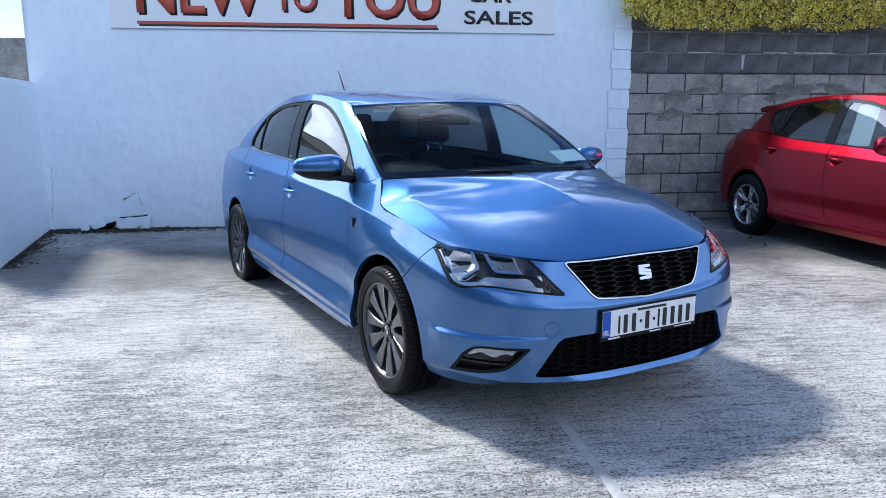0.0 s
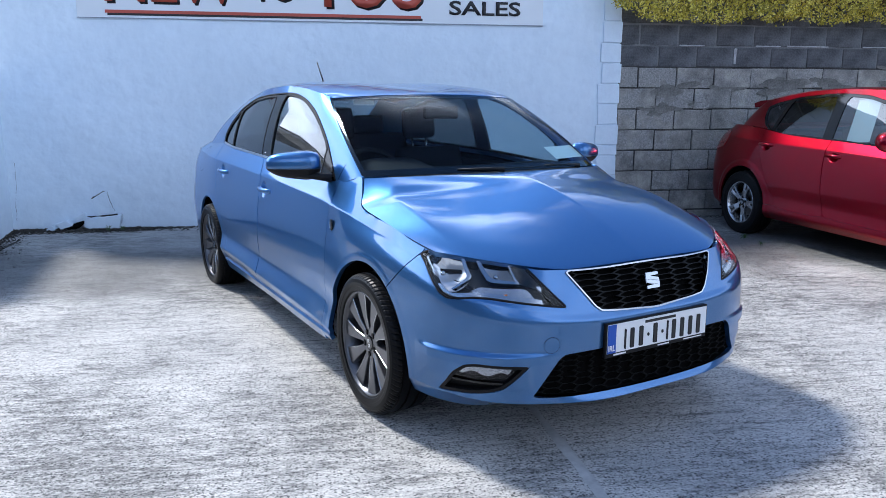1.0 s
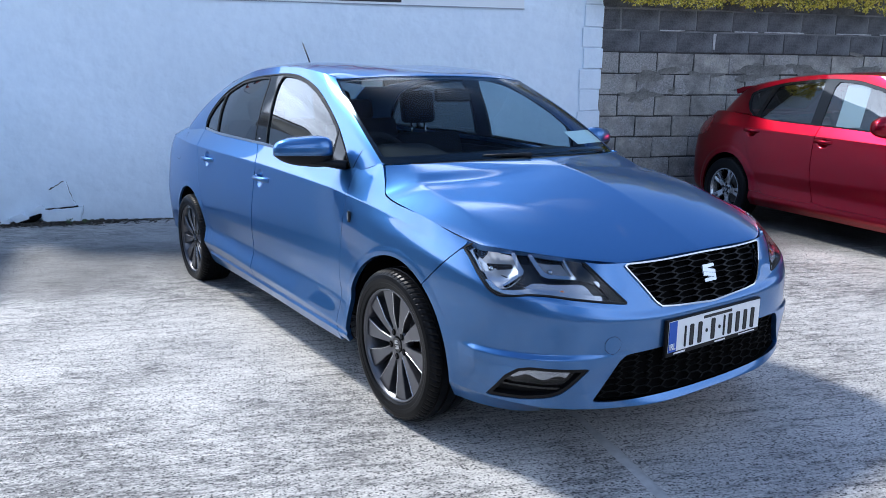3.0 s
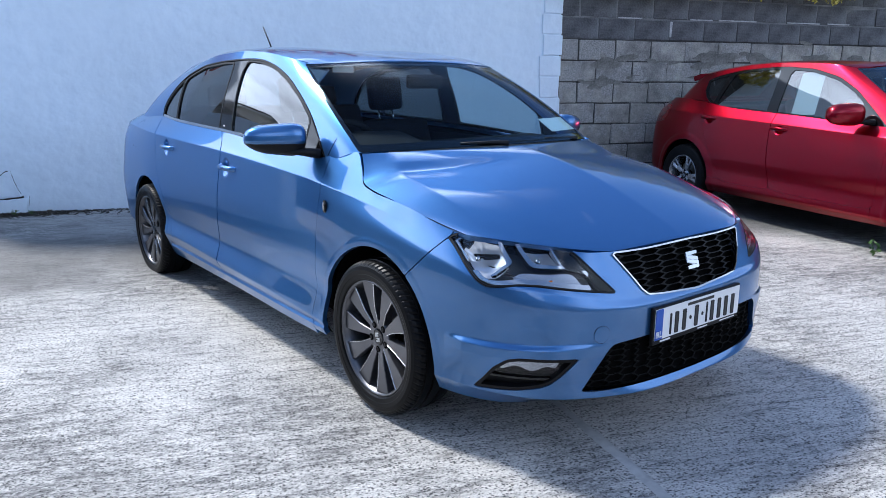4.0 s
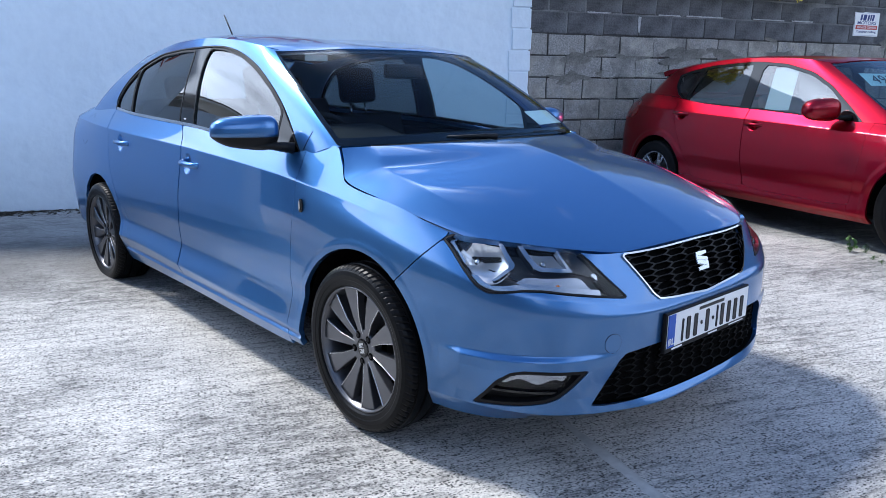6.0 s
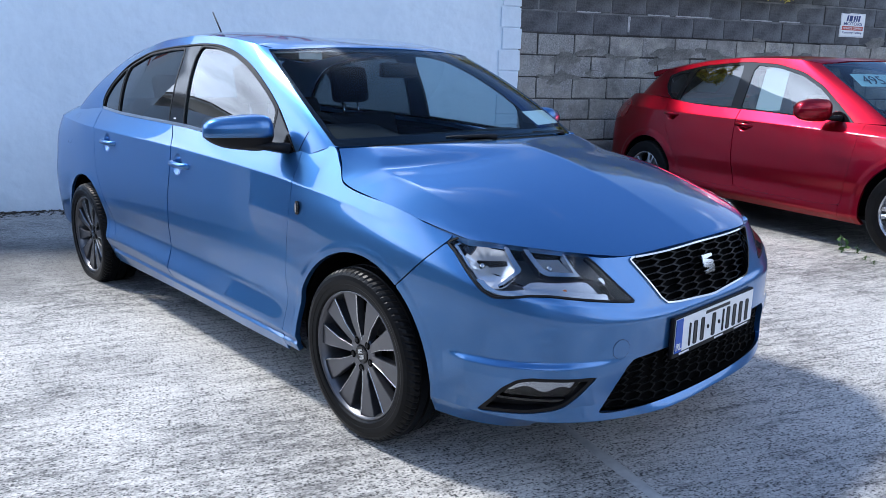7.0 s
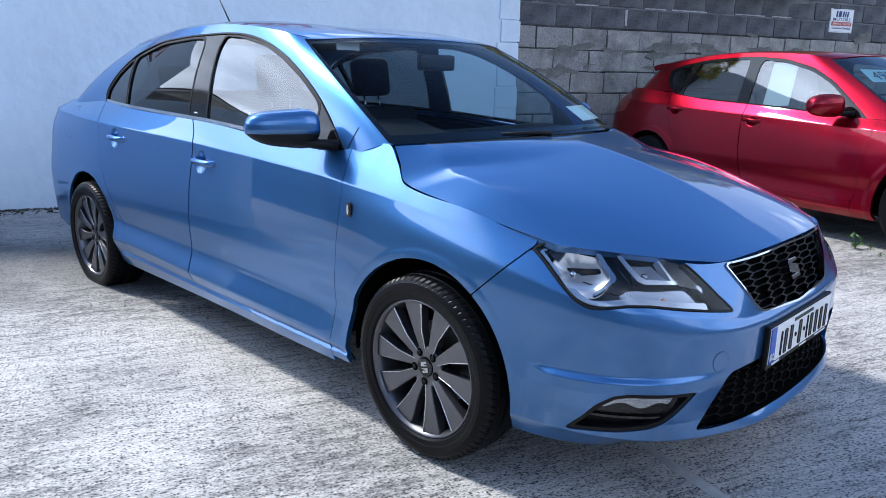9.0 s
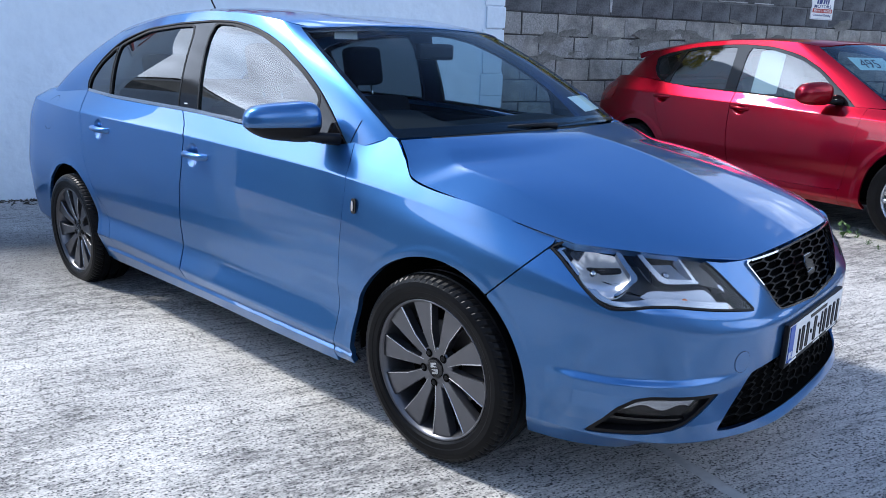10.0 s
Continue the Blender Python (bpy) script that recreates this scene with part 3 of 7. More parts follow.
def uneven_wall(x0, x1, y0, y1, z0, z1, nx, nz, wobble=0.006, ragged=0.0, rake=0.0):
    """A wall slab whose front face (at y0) is slightly uneven; ragged roughens its end at x1, rake makes a gable of it."""
    bm = bmesh.new()
    grid = []
    for i in range(nx + 1):
        col = []
        for j in range(nz + 1):
            x = x0 + (x1 - x0) * i / nx
            z = z0 + (z1 + rake * (x1 - x0) * min(i, nx - i) / nx - z0) * j / nz
            w = wobble * noise.noise(Vector((x * 1.3, z * 1.3, 3.1))) if 0 < i < nx else 0
            if i == nx and ragged:
                x += ragged * noise.noise(Vector((9.0, 1.0, z * 9.0)))
            col.append(bm.verts.new((x, y0 + w, z)))
        grid.append(col)
    for i in range(nx):
        for j in range(nz):
            bm.faces.new((grid[i][j], grid[i + 1][j], grid[i + 1][j + 1], grid[i][j + 1]))
    r = bmesh.ops.extrude_face_region(bm, geom=bm.faces[:])
    for v in r["geom"]:
        if isinstance(v, bmesh.types.BMVert):
            v.co.y = y1
    bmesh.ops.recalc_face_normals(bm, faces=bm.faces[:])
    for f in bm.faces:
        f.smooth = abs(f.normal.y) > 0.9
    return bm


wall_white = part("wall_white", uneven_wall(-6.13, 0.172, -0.012, 0.28, -0.1, 2.55, 120, 72, 0.010, 0.02, 0.45), RENDER_WHITE, None, "tall white-painted rendered gable wall with a sign on it", WALL)
tagged(wall_white, category="wall", kind="structure")
wall_side = part("wall_side", uneven_wall(0, 1.97, 0.0, -0.22, -0.1, 1.585, 30, 24, 0.008), RENDER_WHITE, None, "low white-painted rendered boundary wall", pose(-2.04, 5.70, 0, 0, 0, -102.3))
tagged(wall_side, category="wall", kind="structure")

MORTAR = worn(material("grey_mortar", (0.045, 0.044, 0.043), 0.9), (0.045, 0.044, 0.043), 0.7, 5, 70, 0.5, 0.004)
BLOCK = material("concrete_block", (0.09, 0.09, 0.09), 0.92)


def dress_block():
    m = BLOCK
    info = node(m, "ShaderNodeObjectInfo")
    shift = node(m, "ShaderNodeVectorMath")
    shift.operation = "ADD"
    link(m, coords(m), shift.inputs[0])
    link(m, info.outputs["Location"], shift.inputs[1])
    v = shift.outputs["Vector"]
    grain, stain, smear = noise_of(m, v, 60, 4, 0.7), noise_of(m, v, 3.6, 7, 0.7), noise_of(m, v, 2.3, 7, 0.72)
    col = ramp_of(m, info.outputs["Random"], [(0.0, (0.124, 0.124, 0.128)), (0.5, (0.240, 0.227, 0.203)), (1.0, (0.437, 0.393, 0.321))])
    col = mix_of(m, 0.7, col, ramp_of(m, stain, [(0.34, (0.067, 0.067, 0.071)), (0.5, (0.256, 0.246, 0.227)), (0.68, (0.606, 0.566, 0.492))]))
    col = mix_of(m, ramp_of(m, smear, [(0.50, (0, 0, 0)), (0.56, (0.85, 0.85, 0.85))]), col, ramp_of(m, grain, [(0.3, (0.162, 0.162, 0.162)), (0.7, (0.445, 0.432, 0.412))]))
    col = mix_of(m, 0.28, col, ramp_of(m, grain, [(0.3, (0.082, 0.082, 0.082)), (0.7, (0.438, 0.424, 0.403))]))
    link(m, col, bsdf(m).inputs["Base Color"])
    n = bump_of(m, smear, 0.5, 0.02)
    link(m, bump_of(m, grain, 0.9, 0.007, n), bsdf(m).inputs["Normal"])


dress_block()
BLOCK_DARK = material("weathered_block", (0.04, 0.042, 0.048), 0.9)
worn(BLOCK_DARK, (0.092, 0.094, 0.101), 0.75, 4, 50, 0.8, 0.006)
wall_block = part("wall_block", box(0.17, 9.5, 0.006, 0.22, -0.1, 2.405), MORTAR, None, "grey concrete block boundary wall with rough mortar joints", WALL)
tagged(wall_block, category="wall", kind="structure")

PALE_MORTAR = worn(material("pale_mortar", (0.16, 0.16, 0.165), 0.9), (0.16, 0.16, 0.165), 0.6, 4, 60, 0.5, 0.004)
part("upper_mortar", box(0.172, 9.49, 0.0025, 0.0058, 1.716, 2.403), PALE_MORTAR, wall_block, "paler mortar of the upper courses")

# mortar smeared over the blocks
rnd = random.Random(77)
SMEAR = worn(material("smeared_mortar", (0.17, 0.163, 0.15), 0.95), (0.17, 0.163, 0.15), 0.6, 7, 60, 0.8, 0.006)
for k in range(46):
    s0, z0 = rnd.uniform(0.25, 5.5), rnd.gauss(1.42, 0.16)
    z0 = 0.14 + 0.2262 * round((z0 - 0.14) / 0.2262) + rnd.gauss(0, 0.03)
    a0, b0 = rnd.uniform(0.06, 0.24), rnd.uniform(0.02, 0.075)
    ring = [(a0 * math.cos(t) * (1 + 0.35 * noise.noise(Vector((math.cos(t) * 1.6, math.sin(t) * 1.6, k)))) * rnd.uniform(0.88, 1.08), b0 * math.sin(t) * (1 + 0.5 * noise.noise(Vector((math.cos(t) * 2, math.sin(t) * 2, k + 50)))) * rnd.uniform(0.85, 1.1)) for t in np.linspace(0, 2 * math.pi, 27)[:-1]]
    part("mortar_smear", outline_solid(ring, -0.0035, 0.0015), SMEAR, wall_block, at=pose(s0, -0.0045 - 0.003 * rnd.random(), z0, rnd.uniform(-1, 1), rnd.uniform(-12, 12), 0))

# bright mortar left standing along one bed of the upper courses
LIME = worn(material("lime_mortar", (0.42, 0.42, 0.43), 0.95), (0.42, 0.42, 0.43), 0.35, 9, 80, 0.6, 0.004)
for s0, s1, z0 in ((0.86, 1.16, 1.941), (1.78, 2.08, 1.944), (2.16, 2.68, 1.947), (3.12, 3.60, 1.948), (3.72, 4.05, 1.950), (1.52, 1.555, 1.83)):
    n = 14
    up = [(s0 + (s1 - s0) * i / n, 0.007 + 0.006 * noise.noise(Vector((s0 + i * 0.7, 3.0, 1.0)))) for i in range(n + 1)]
    down = [(a, -0.006 + 0.006 * noise.noise(Vector((a * 9, 8.0, 2.0)))) for a, b in up[::-1]]
    if s1 - s0 < 0.1:
        up, down = [(s0, -0.08), (s0 - 0.006, 0.06), (s0 + 0.004, 0.09)], [(s1, 0.085), (s1 - 0.008, 0.0), (s1 - 0.01, -0.08)]
    part("mortar_streak", outline_solid(up + down, -0.006, 0.001), LIME, wall_block, "whitish mortar streak", pose(0, -0.004, z0))

# letters of the panel
SIGN_WHITE = material("sign_white", (0.74, 0.77, 0.80), 0.35)
panel = empty("shop_sign", "white sign panel lettered in red and black on the wall", "sign", WALL)
part("board", box(-5.31, -0.707, -0.022, -0.003, 2.117, 2.80, 0.003), SIGN_WHITE, panel)
part("bottom_trim", box(-5.31, -0.707, -0.026, -0.0225, 2.113, 2.121), material("trim_grey", (0.25, 0.28, 0.33), 0.4), panel, "thin grey lower edge")


def sign_words(words, s0, s1, z0, h, mat, shadow):
    if shadow:
        part("letters_shadow", lettering("letters_shadow", words, INK, s1 - s0, h, 0.002, 0.025), None, panel, "black drop shadow", pose(s0 + 0.022, -0.0225, z0 - 0.022))
    part("letters", lettering("letters", words, mat, s1 - s0, h, 0.002, 0.02), None, panel, "", pose(s0, -0.0260, z0))


SIGN_RED = material("sign_red", (0.44, 0.075, 0.045), 0.45)
sign_words("NEW", -5.05, -3.80, 2.268, 0.42, SIGN_RED, True)
sign_words("TO", -3.69, -3.27, 2.312, 0.26, SIGN_RED, True)
sign_words("YOU", -3.13, -1.985, 2.255, 0.43, SIGN_RED, True)
part("underline", box(-5.055, -2.005, -0.0275, -0.0225, 2.163, 2.192), SIGN_RED, panel, "red underline")
part("underline_shadow", box(-5.035, -1.99, -0.0250, -0.0222, 2.142, 2.166), INK, panel, "black underline shadow")
sign_words("SALES", -1.712, -0.955, 2.207, 0.142, INK, False)
sign_words("CAR", -1.672, -1.195, 2.432, 0.142, INK, False)

# small notice on the block wall
notice = empty("wall_notice", "small white garage notice with blue and red print fixed on blocks", "sign", WALL @ pose(4.735, -0.004, 1.808))
part("board", box(0, 0.43, -0.006, 0, 0, 0.29, 0.002), WHITE, notice)
part("border", outline_solid([(0.006, 0.006), (0.424, 0.006), (0.424, 0.284), (0.006, 0.284)], -0.0015), material("border_grey", (0.55, 0.57, 0.62), 0.4), notice, at=pose(0, -0.0062, 0))
part("face", outline_solid([(0.014, 0.014), (0.416, 0.014), (0.416, 0.276), (0.014, 0.276)], -0.0015), WHITE, notice, at=pose(0, -0.0080, 0))
for s0, s1 in ((0.095, 0.125), (0.140, 0.195), (0.215, 0.245), (0.258, 0.282), (0.295, 0.325)):
    part("mark", outline_solid([(s0, 0.19), (s1, 0.19), (s1 + 0.012, 0.262), (s0 + 0.012, 0.262)], -0.0015), NAVY, notice, "plain navy emblem bar", pose(0, -0.0098, 0))
part("words", lettering("words", "MOTORS", NAVY, 0.32, 0.04, 0.0015, 0.01), None, notice, "", pose(0.055, -0.0098, 0.142))
part("red_band", box(0.03, 0.40, -0.0112, -0.0097, 0.083, 0.132), RED_INK, notice, "red band")
part("band_words", lettering("band_words", "SERVICE CENTRE", WHITE, 0.33, 0.028, 0.001, 0.01), None, notice, "", pose(0.05, -0.0116, 0.093))
part("foot_words", lettering("foot_words", "Customer Parking", NAVY, 0.34, 0.036, 0.0015, 0.01), None, notice, "", pose(0.045, -0.0098, 0.034))

# painted block ends where the white wall meets the blocks
z, k = 0.10, 0
rnd = random.Random(21)
while z < 2.5:
    h = rnd.choice((0.21, 0.215, 0.11, 0.22))
    w = 0.235 + rnd.uniform(-0.035, 0.03)
    bm = box(0.176 - w, 0.180 + rnd.uniform(-0.018, 0.012), -0.030 + rnd.uniform(-0.004, 0.004), 0.05, z + 0.004, z + h - 0.005, 0.007, 2)
    for v in bm.verts:
        v.co += Vector((noise.noise(v.co * 9), noise.noise(v.co * 11) * 0.4, noise.noise(v.co * 7))) * 0.012
    part("painted_block", bm, RENDER_WHITE, wall_white)
    z += h + 0.003

# plain walls added out of view beside and behind the camera, to close the yard and darken what the cars reflect
FAR_WALL = worn(material("far_grey_render", (0.10, 0.098, 0.095), 0.9), (0.10, 0.098, 0.095), 0.35, 0.6, 12, 0.2, 0.01)
for nm, x0, x1, y0, y1, h in (("wall_far_side", -11.3, -11.0, -15, 40, 3.8), ("wall_far_front", -11.0, 15, -15.3, -15.0, 3.6), ("wall_far_end", 15.0, 15.3, -15, 3, 3.0)):
    w = part(nm, box(x0, x1, y0, y1, -0.1, h, 0.01), FAR_WALL, None, "plain grey wall added across the yard, out of view")
    tagged(w, category="wall", kind="structure")

# ---- blue saloon: its skins ----
# x: out from the middle line, y: back from the front axle, z: up
REAR_AXLE, HUB = 2.602, 0.30


def arches(x, y, z):
    out = 0
    for yc in (0.0, REAR_AXLE):
        r = np.hypot(y - yc, z - HUB - 0.005)
        s = np.clip((0.385 - r) / 0.022, 0, 1)
        out = out + 0.0015 * s * s * (3 - 2 * s) * (np.abs(x) > 0.5)
    # dished hollows behind the door handles
    for yc, zc in ((1.362, 0.820), (2.235, 0.860)):
        r = np.hypot(y - yc, (z - zc) * 0.9) / 0.046
        out = out - 0.015 * np.clip(1 - r * r, 0, 1) ** 1.3 * (np.abs(x) > 0.5)
    # ledge along the sill, under the doors
    zc = np.interp(y, [0.43, 1.38, 2.09], [0.260, 0.273, 0.287])
    s = np.clip((zc - z) / 0.012, 0, 1) * np.clip((y - 0.30) / 0.02, 0, 1) * np.clip((2.22 - y) / 0.02, 0, 1)
    out = out + 0.012 * s * (np.abs(x) > 0.5)
    # ledge above the fog lamps
    front = np.clip((-0.40 - y) / 0.08, 0, 1) * np.clip((np.abs(x) - 0.40) / 0.22, 0, 1)
    s = np.clip((0.441 - z) / 0.022, 0, 1)
    out = out + 0.011 * front * s * s * (3 - 2 * s) * np.clip((z - 0.30) / 0.09, 0, 1)
    return out


BODY_PLAN = [(0, -0.848), (0.25, -0.840), (0.47, -0.797), (0.64, -0.71), (0.755, -0.565), (0.808, -0.37), (0.830, -0.12), (0.838, 0.14), (0.840, 0.215), (0.842, 0.30),
             (0.846, 0.55), (0.851, 1.40), (0.853, 2.15), (0.850, 2.62), (0.826, 3.02), (0.735, 3.41), (0.5, 3.575), (0, 3.61)]
BODY_Z = [
    [0.205, 0.205, 0.208, 0.205, 0.20, 0.20, 0.20, 0.20, 0.2, 0.20, 0.20, 0.21, 0.215, 0.22, 0.23, 0.24, 0.25, 0.25],
    [0.240, 0.238, 0.245, 0.25, 0.255, 0.26, 0.26, 0.265, 0.270, 0.275, 0.295, 0.325, 0.345, 0.33, 0.30, 0.30, 0.30, 0.30],
    [0.31, 0.31, 0.32, 0.335, 0.345, 0.36, 0.38, 0.40, 0.405, 0.41, 0.418, 0.435, 0.445, 0.45, 0.45, 0.45, 0.45, 0.45],
    [0.43, 0.43, 0.43, 0.43, 0.44, 0.45, 0.46, 0.47, 0.475, 0.48, 0.51, 0.54, 0.55, 0.57, 0.58, 0.58, 0.58, 0.58],
    [0.52, 0.52, 0.53, 0.535, 0.54, 0.56, 0.58, 0.60, 0.61, 0.62, 0.64, 0.66, 0.68, 0.70, 0.72, 0.72, 0.72, 0.72],
    [0.562, 0.562, 0.575, 0.600, 0.62, 0.66, 0.70, 0.73, 0.74, 0.75, 0.77, 0.80, 0.83, 0.84, 0.85, 0.86, 0.86, 0.86],
    [0.64, 0.64, 0.635, 0.66, 0.69, 0.728, 0.772, 0.812, 0.822, 0.831, 0.853, 0.893, 0.918, 0.935, 0.95, 0.97, 0.98, 0.98],
    [0.710, 0.706, 0.712, 0.733, 0.747, 0.77, 0.822, 0.858, 0.918, 0.972, 0.932, 0.985, 1.008, 1.03, 1.026, 1.005, 1.03, 1.05],
]
BODY_D = [
    [0.110, 0.110, 0.115, 0.10, 0.07, 0.05, 0.05, 0.045, 0.035, 0.030, 0.034, 0.046, 0.046, 0.048, 0.06, 0.07, 0.07, 0.07],
    [-0.014, -0.012, 0.0, 0.01, 0.02, 0.016, 0.006, 0.0, -0.003, -0.006, -0.010, -0.010, -0.008, 0.0, 0.015, 0.02, 0.02, 0.02],
    [0.018, 0.018, 0.008, 0.0, 0.0, 0.003, 0.003, 0.006, 0.009, 0.013, 0.020, 0.021, 0.019, 0.006, 0.004, 0.0, 0.0, 0.0],
    [0.018, 0.014, 0.0, -0.002, -0.003, 0.0, 0.0, 0.0, 0.001, 0.004, 0.014, 0.016, 0.014, 0.002, 0.0, -0.005, 0.0, 0.0],
    [0.016, 0.012, 0.0, 0.0, -0.002, 0.003, 0.004, 0.007, 0.009, 0.012, 0.018, 0.020, 0.020, 0.012, 0.01, 0.01, 0.02, 0.02],
    [0.036, 0.030, 0.015, 0.012, 0.006, 0.015, 0.020, 0.025, 0.027, 0.029, 0.033, 0.034, 0.033, 0.03, 0.03, 0.03, 0.04, 0.04],
    [0.062, 0.058, 0.050, 0.060, 0.047, 0.045, 0.044, 0.046, 0.046, 0.046, 0.046, 0.045, 0.042, 0.045, 0.06, 0.07, 0.07, 0.07],
    [0.091, 0.092, 0.085, 0.125, 0.10, 0.071, 0.061, 0.077, 0.116, 0.150, 0.088, 0.090, 0.100, 0.137, 0.148, 0.14, 0.13, 0.12],
]
body = Ring(BODY_PLAN, BODY_Z, BODY_D, arches, ((1, -1.0), (6, -1.0)))

HOOD_FRONT = [(0, -0.757, 0.712), (0.20, -0.750, 0.710), (0.364, -0.735, 0.708), (0.45, -0.697, 0.716), (0.585, -0.592, 0.735), (0.66, -0.51, 0.747), (0.732, -0.427, 0.759)]
HOOD_BACK = [(0, 0.105, 0.978), (0.35, 0.135, 0.977), (0.55, 0.19, 0.974), (0.689, 0.275, 0.968)]
HOOD_SIDE = [(0.732, -0.427, 0.759), (0.757, -0.28, 0.788), (0.768, -0.1, 0.822), (0.768, 0.07, 0.848), (0.757, 0.155, 0.868), (0.72, 0.215, 0.92), (0.689, 0.275, 0.968)]


def hood_crown(a, g):
    a, g = np.abs(a), np.clip(g, 0, 1)
    ridge = np.where(a < 0.83, (a / 0.83) ** 4, np.clip((1 - a) / 0.17, 0, 1))
    return 0.0465 * (1 - a**3.0) * np.sin(np.pi * g) ** 0.75 + 0.020 * ridge * np.sin(np.pi * g**1.5) ** 1.2


hood = Patch(HOOD_FRONT, HOOD_BACK, HOOD_SIDE, hood_crown)

CABIN_LOW = [(0, 0.115, 0.985), (0.35, 0.145, 0.983), (0.58, 0.215, 0.976), (0.69, 0.31, 0.968), (0.742, 0.47, 0.925), (0.757, 0.90, 0.955), (0.761, 1.4, 0.985), (0.753, 2.15, 1.008),
             (0.715, 2.62, 1.026), (0.70, 3.01, 1.006), (0.61, 3.215, 1.012), (0.33, 3.27, 1.05), (0, 3.29, 1.052)]
CABIN_HIGH = [(0, 0.80, 1.350), (0.30, 0.815, 1.345), (0.48, 0.85, 1.335), (0.56, 0.905, 1.330), (0.594, 1.02, 1.352), (0.610, 1.25, 1.384), (0.618, 1.5, 1.397), (0.606, 1.85, 1.388),
              (0.590, 2.12, 1.362), (0.568, 2.42, 1.325), (0.50, 2.52, 1.345), (0.30, 2.58, 1.372), (0, 2.60, 1.385)]
cabin = Loft(CABIN_LOW, CABIN_HIGH, 0.018, 0.012)
ROOF_SIDE = CABIN_HIGH[3:10]
roof = Patch(CABIN_HIGH[:4], CABIN_HIGH[:8:-1], ROOF_SIDE, lambda a, g: (0.040 + 0.022 * g) * (1 - a**2.4) * np.sin(np.pi * np.clip(g, 0, 1)) ** 0.6)
DECK_BACK = [(0, 3.50, 1.052), (0.3, 3.48, 1.048), (0.48, 3.43, 1.028), (0.575, 3.36, 1.000)]
deck = Patch([(0, 3.28, 1.050), (0.33, 3.26, 1.048), (0.60, 3.19, 1.038), (0.69, 2.99, 1.030)], DECK_BACK, [(0.69, 2.99, 1.030), (0.660, 3.19, 1.014), (0.575, 3.36, 1.000)], lambda a, g: 0 * a)

# ---- blue saloon: panels ----
car = empty("saloon_car", "blue metallic four-door saloon car parked on concrete", "car")


def span(a, b, step):
    return np.linspace(a, b, max(2, int(round((b - a) / step)) + 1))


def yz(p):
    return p[..., 1:3]


def xz(p):
    return np.stack([np.abs(p[..., 0]), p[..., 2]], -1)


def uz(p, u):
    return np.stack([np.abs(u), p[..., 2]], -1)


def arch_gap(p, r=0.345):
    """Negative outside both wheel openings."""
    side = np.abs(p[..., 0]) > 0.5
    d0 = r - np.hypot(p[..., 1], p[..., 2] - HUB - 0.008)
    d1 = r - np.hypot(p[..., 1] - REAR_AXLE, p[..., 2] - HUB - 0.008)
    return np.where(side, np.maximum(d0, d1), -1)


lamp_f = inside(rounded([(1.056, 0.744), (0.985, 0.78), (0.785, 0.78), (0.62, 0.76), (0.535, 0.707), (0.465, 0.640), (0.408, 0.586), (0.515, 0.600), (0.695, 0.624), (0.76, 0.626), (0.817, 0.618),
                         (0.862, 0.615), (0.90, 0.630), (0.95, 0.668), (1.02, 0.722)], 2, 0.12))
grille_f = inside(rounded([(0, 0.73), (0.2, 0.722), (0.378, 0.7035), (0.333, 0.64), (0.288, 0.580), (0.262, 0.560), (0.20, 0.553), (0, 0.540), (-0.2, 0.553), (-0.2, 0.73)], 2, 0.08))
lower_f = inside(rounded([(-0.2, 0.425), (0.42, 0.425), (0.448, 0.405), (0.500, 0.318), (0.532, 0.272), (0.48, 0.266), (0.28, 0.264), (-0.2, 0.262)], 2, 0.12))
fog_f = inside(rounded([(0.915, 0.262), (0.865, 0.312), (0.829, 0.356), (0.785, 0.388), (0.745, 0.397), (0.553, 0.391), (0.578, 0.365), (0.609, 0.333), (0.645, 0.303), (0.680, 0.289), (0.76, 0.274)], 2, 0.1))
fender_f = inside([(1.047, 0.75), (1.0, 0.9), (5.0, 1.4), (5.0, -0.3), (1.30, -0.3), (1.235, 0.575)])
FRONT_DOOR = [(0.445, 1.10), (0.445, 0.94), (0.425, 0.88), (0.413, 0.82), (0.416, 0.68), (0.42, 0.53), (0.426, 0.36), (0.429, 0.29), (0.431, 0.266), (0.47, 0.2665), (1.38, 0.2795), (1.432, 0.2805), (1.439, 0.31), (1.452, 0.40), (1.457, 0.52), (1.450, 0.68), (1.437, 0.80), (1.430, 0.88),
              (1.455, 0.94), (1.53, 1.01), (1.6, 1.10)]
REAR_DOOR = [(1.608, 1.10), (1.538, 1.01), (1.463, 0.94), (1.438, 0.88), (1.445, 0.80), (1.458, 0.68), (1.465, 0.52), (1.460, 0.40), (1.447, 0.31), (1.441, 0.2805), (1.49, 0.2815), (2.03, 0.290), (2.085, 0.296), (2.12, 0.345), (2.176, 0.443), (2.30, 0.563),
             (2.39, 0.69), (2.42, 0.80), (2.435, 0.92), (2.55, 1.035), (2.6, 1.10)]
front_door_f, rear_door_f = inside(rounded(FRONT_DOOR, 2, 0.15)), inside(rounded(REAR_DOOR, 2, 0.15))
HIDE = 0.0022


def bumper_region(p, u, v):
    q = uz(p, u)
    return np.max([-fender_f(q) + HIDE, -lamp_f(q) + 0.002, -grille_f(xz(p)), -lower_f(xz(p)), -fog_f(q), arch_gap(p)], axis=0)


def fender_region(p, u, v):
    q = uz(p, u)
    return np.max([fender_f(q) + HIDE, -lamp_f(q) + 0.002, -front_door_f(yz(p)) + HIDE, p[..., 1] - 0.47, arch_gap(p), np.where(p[..., 2] < 0.27, p[..., 1] - 0.430, -1), np.where(p[..., 1] > 0.25, 0.222 - p[..., 2], -1)], axis=0)


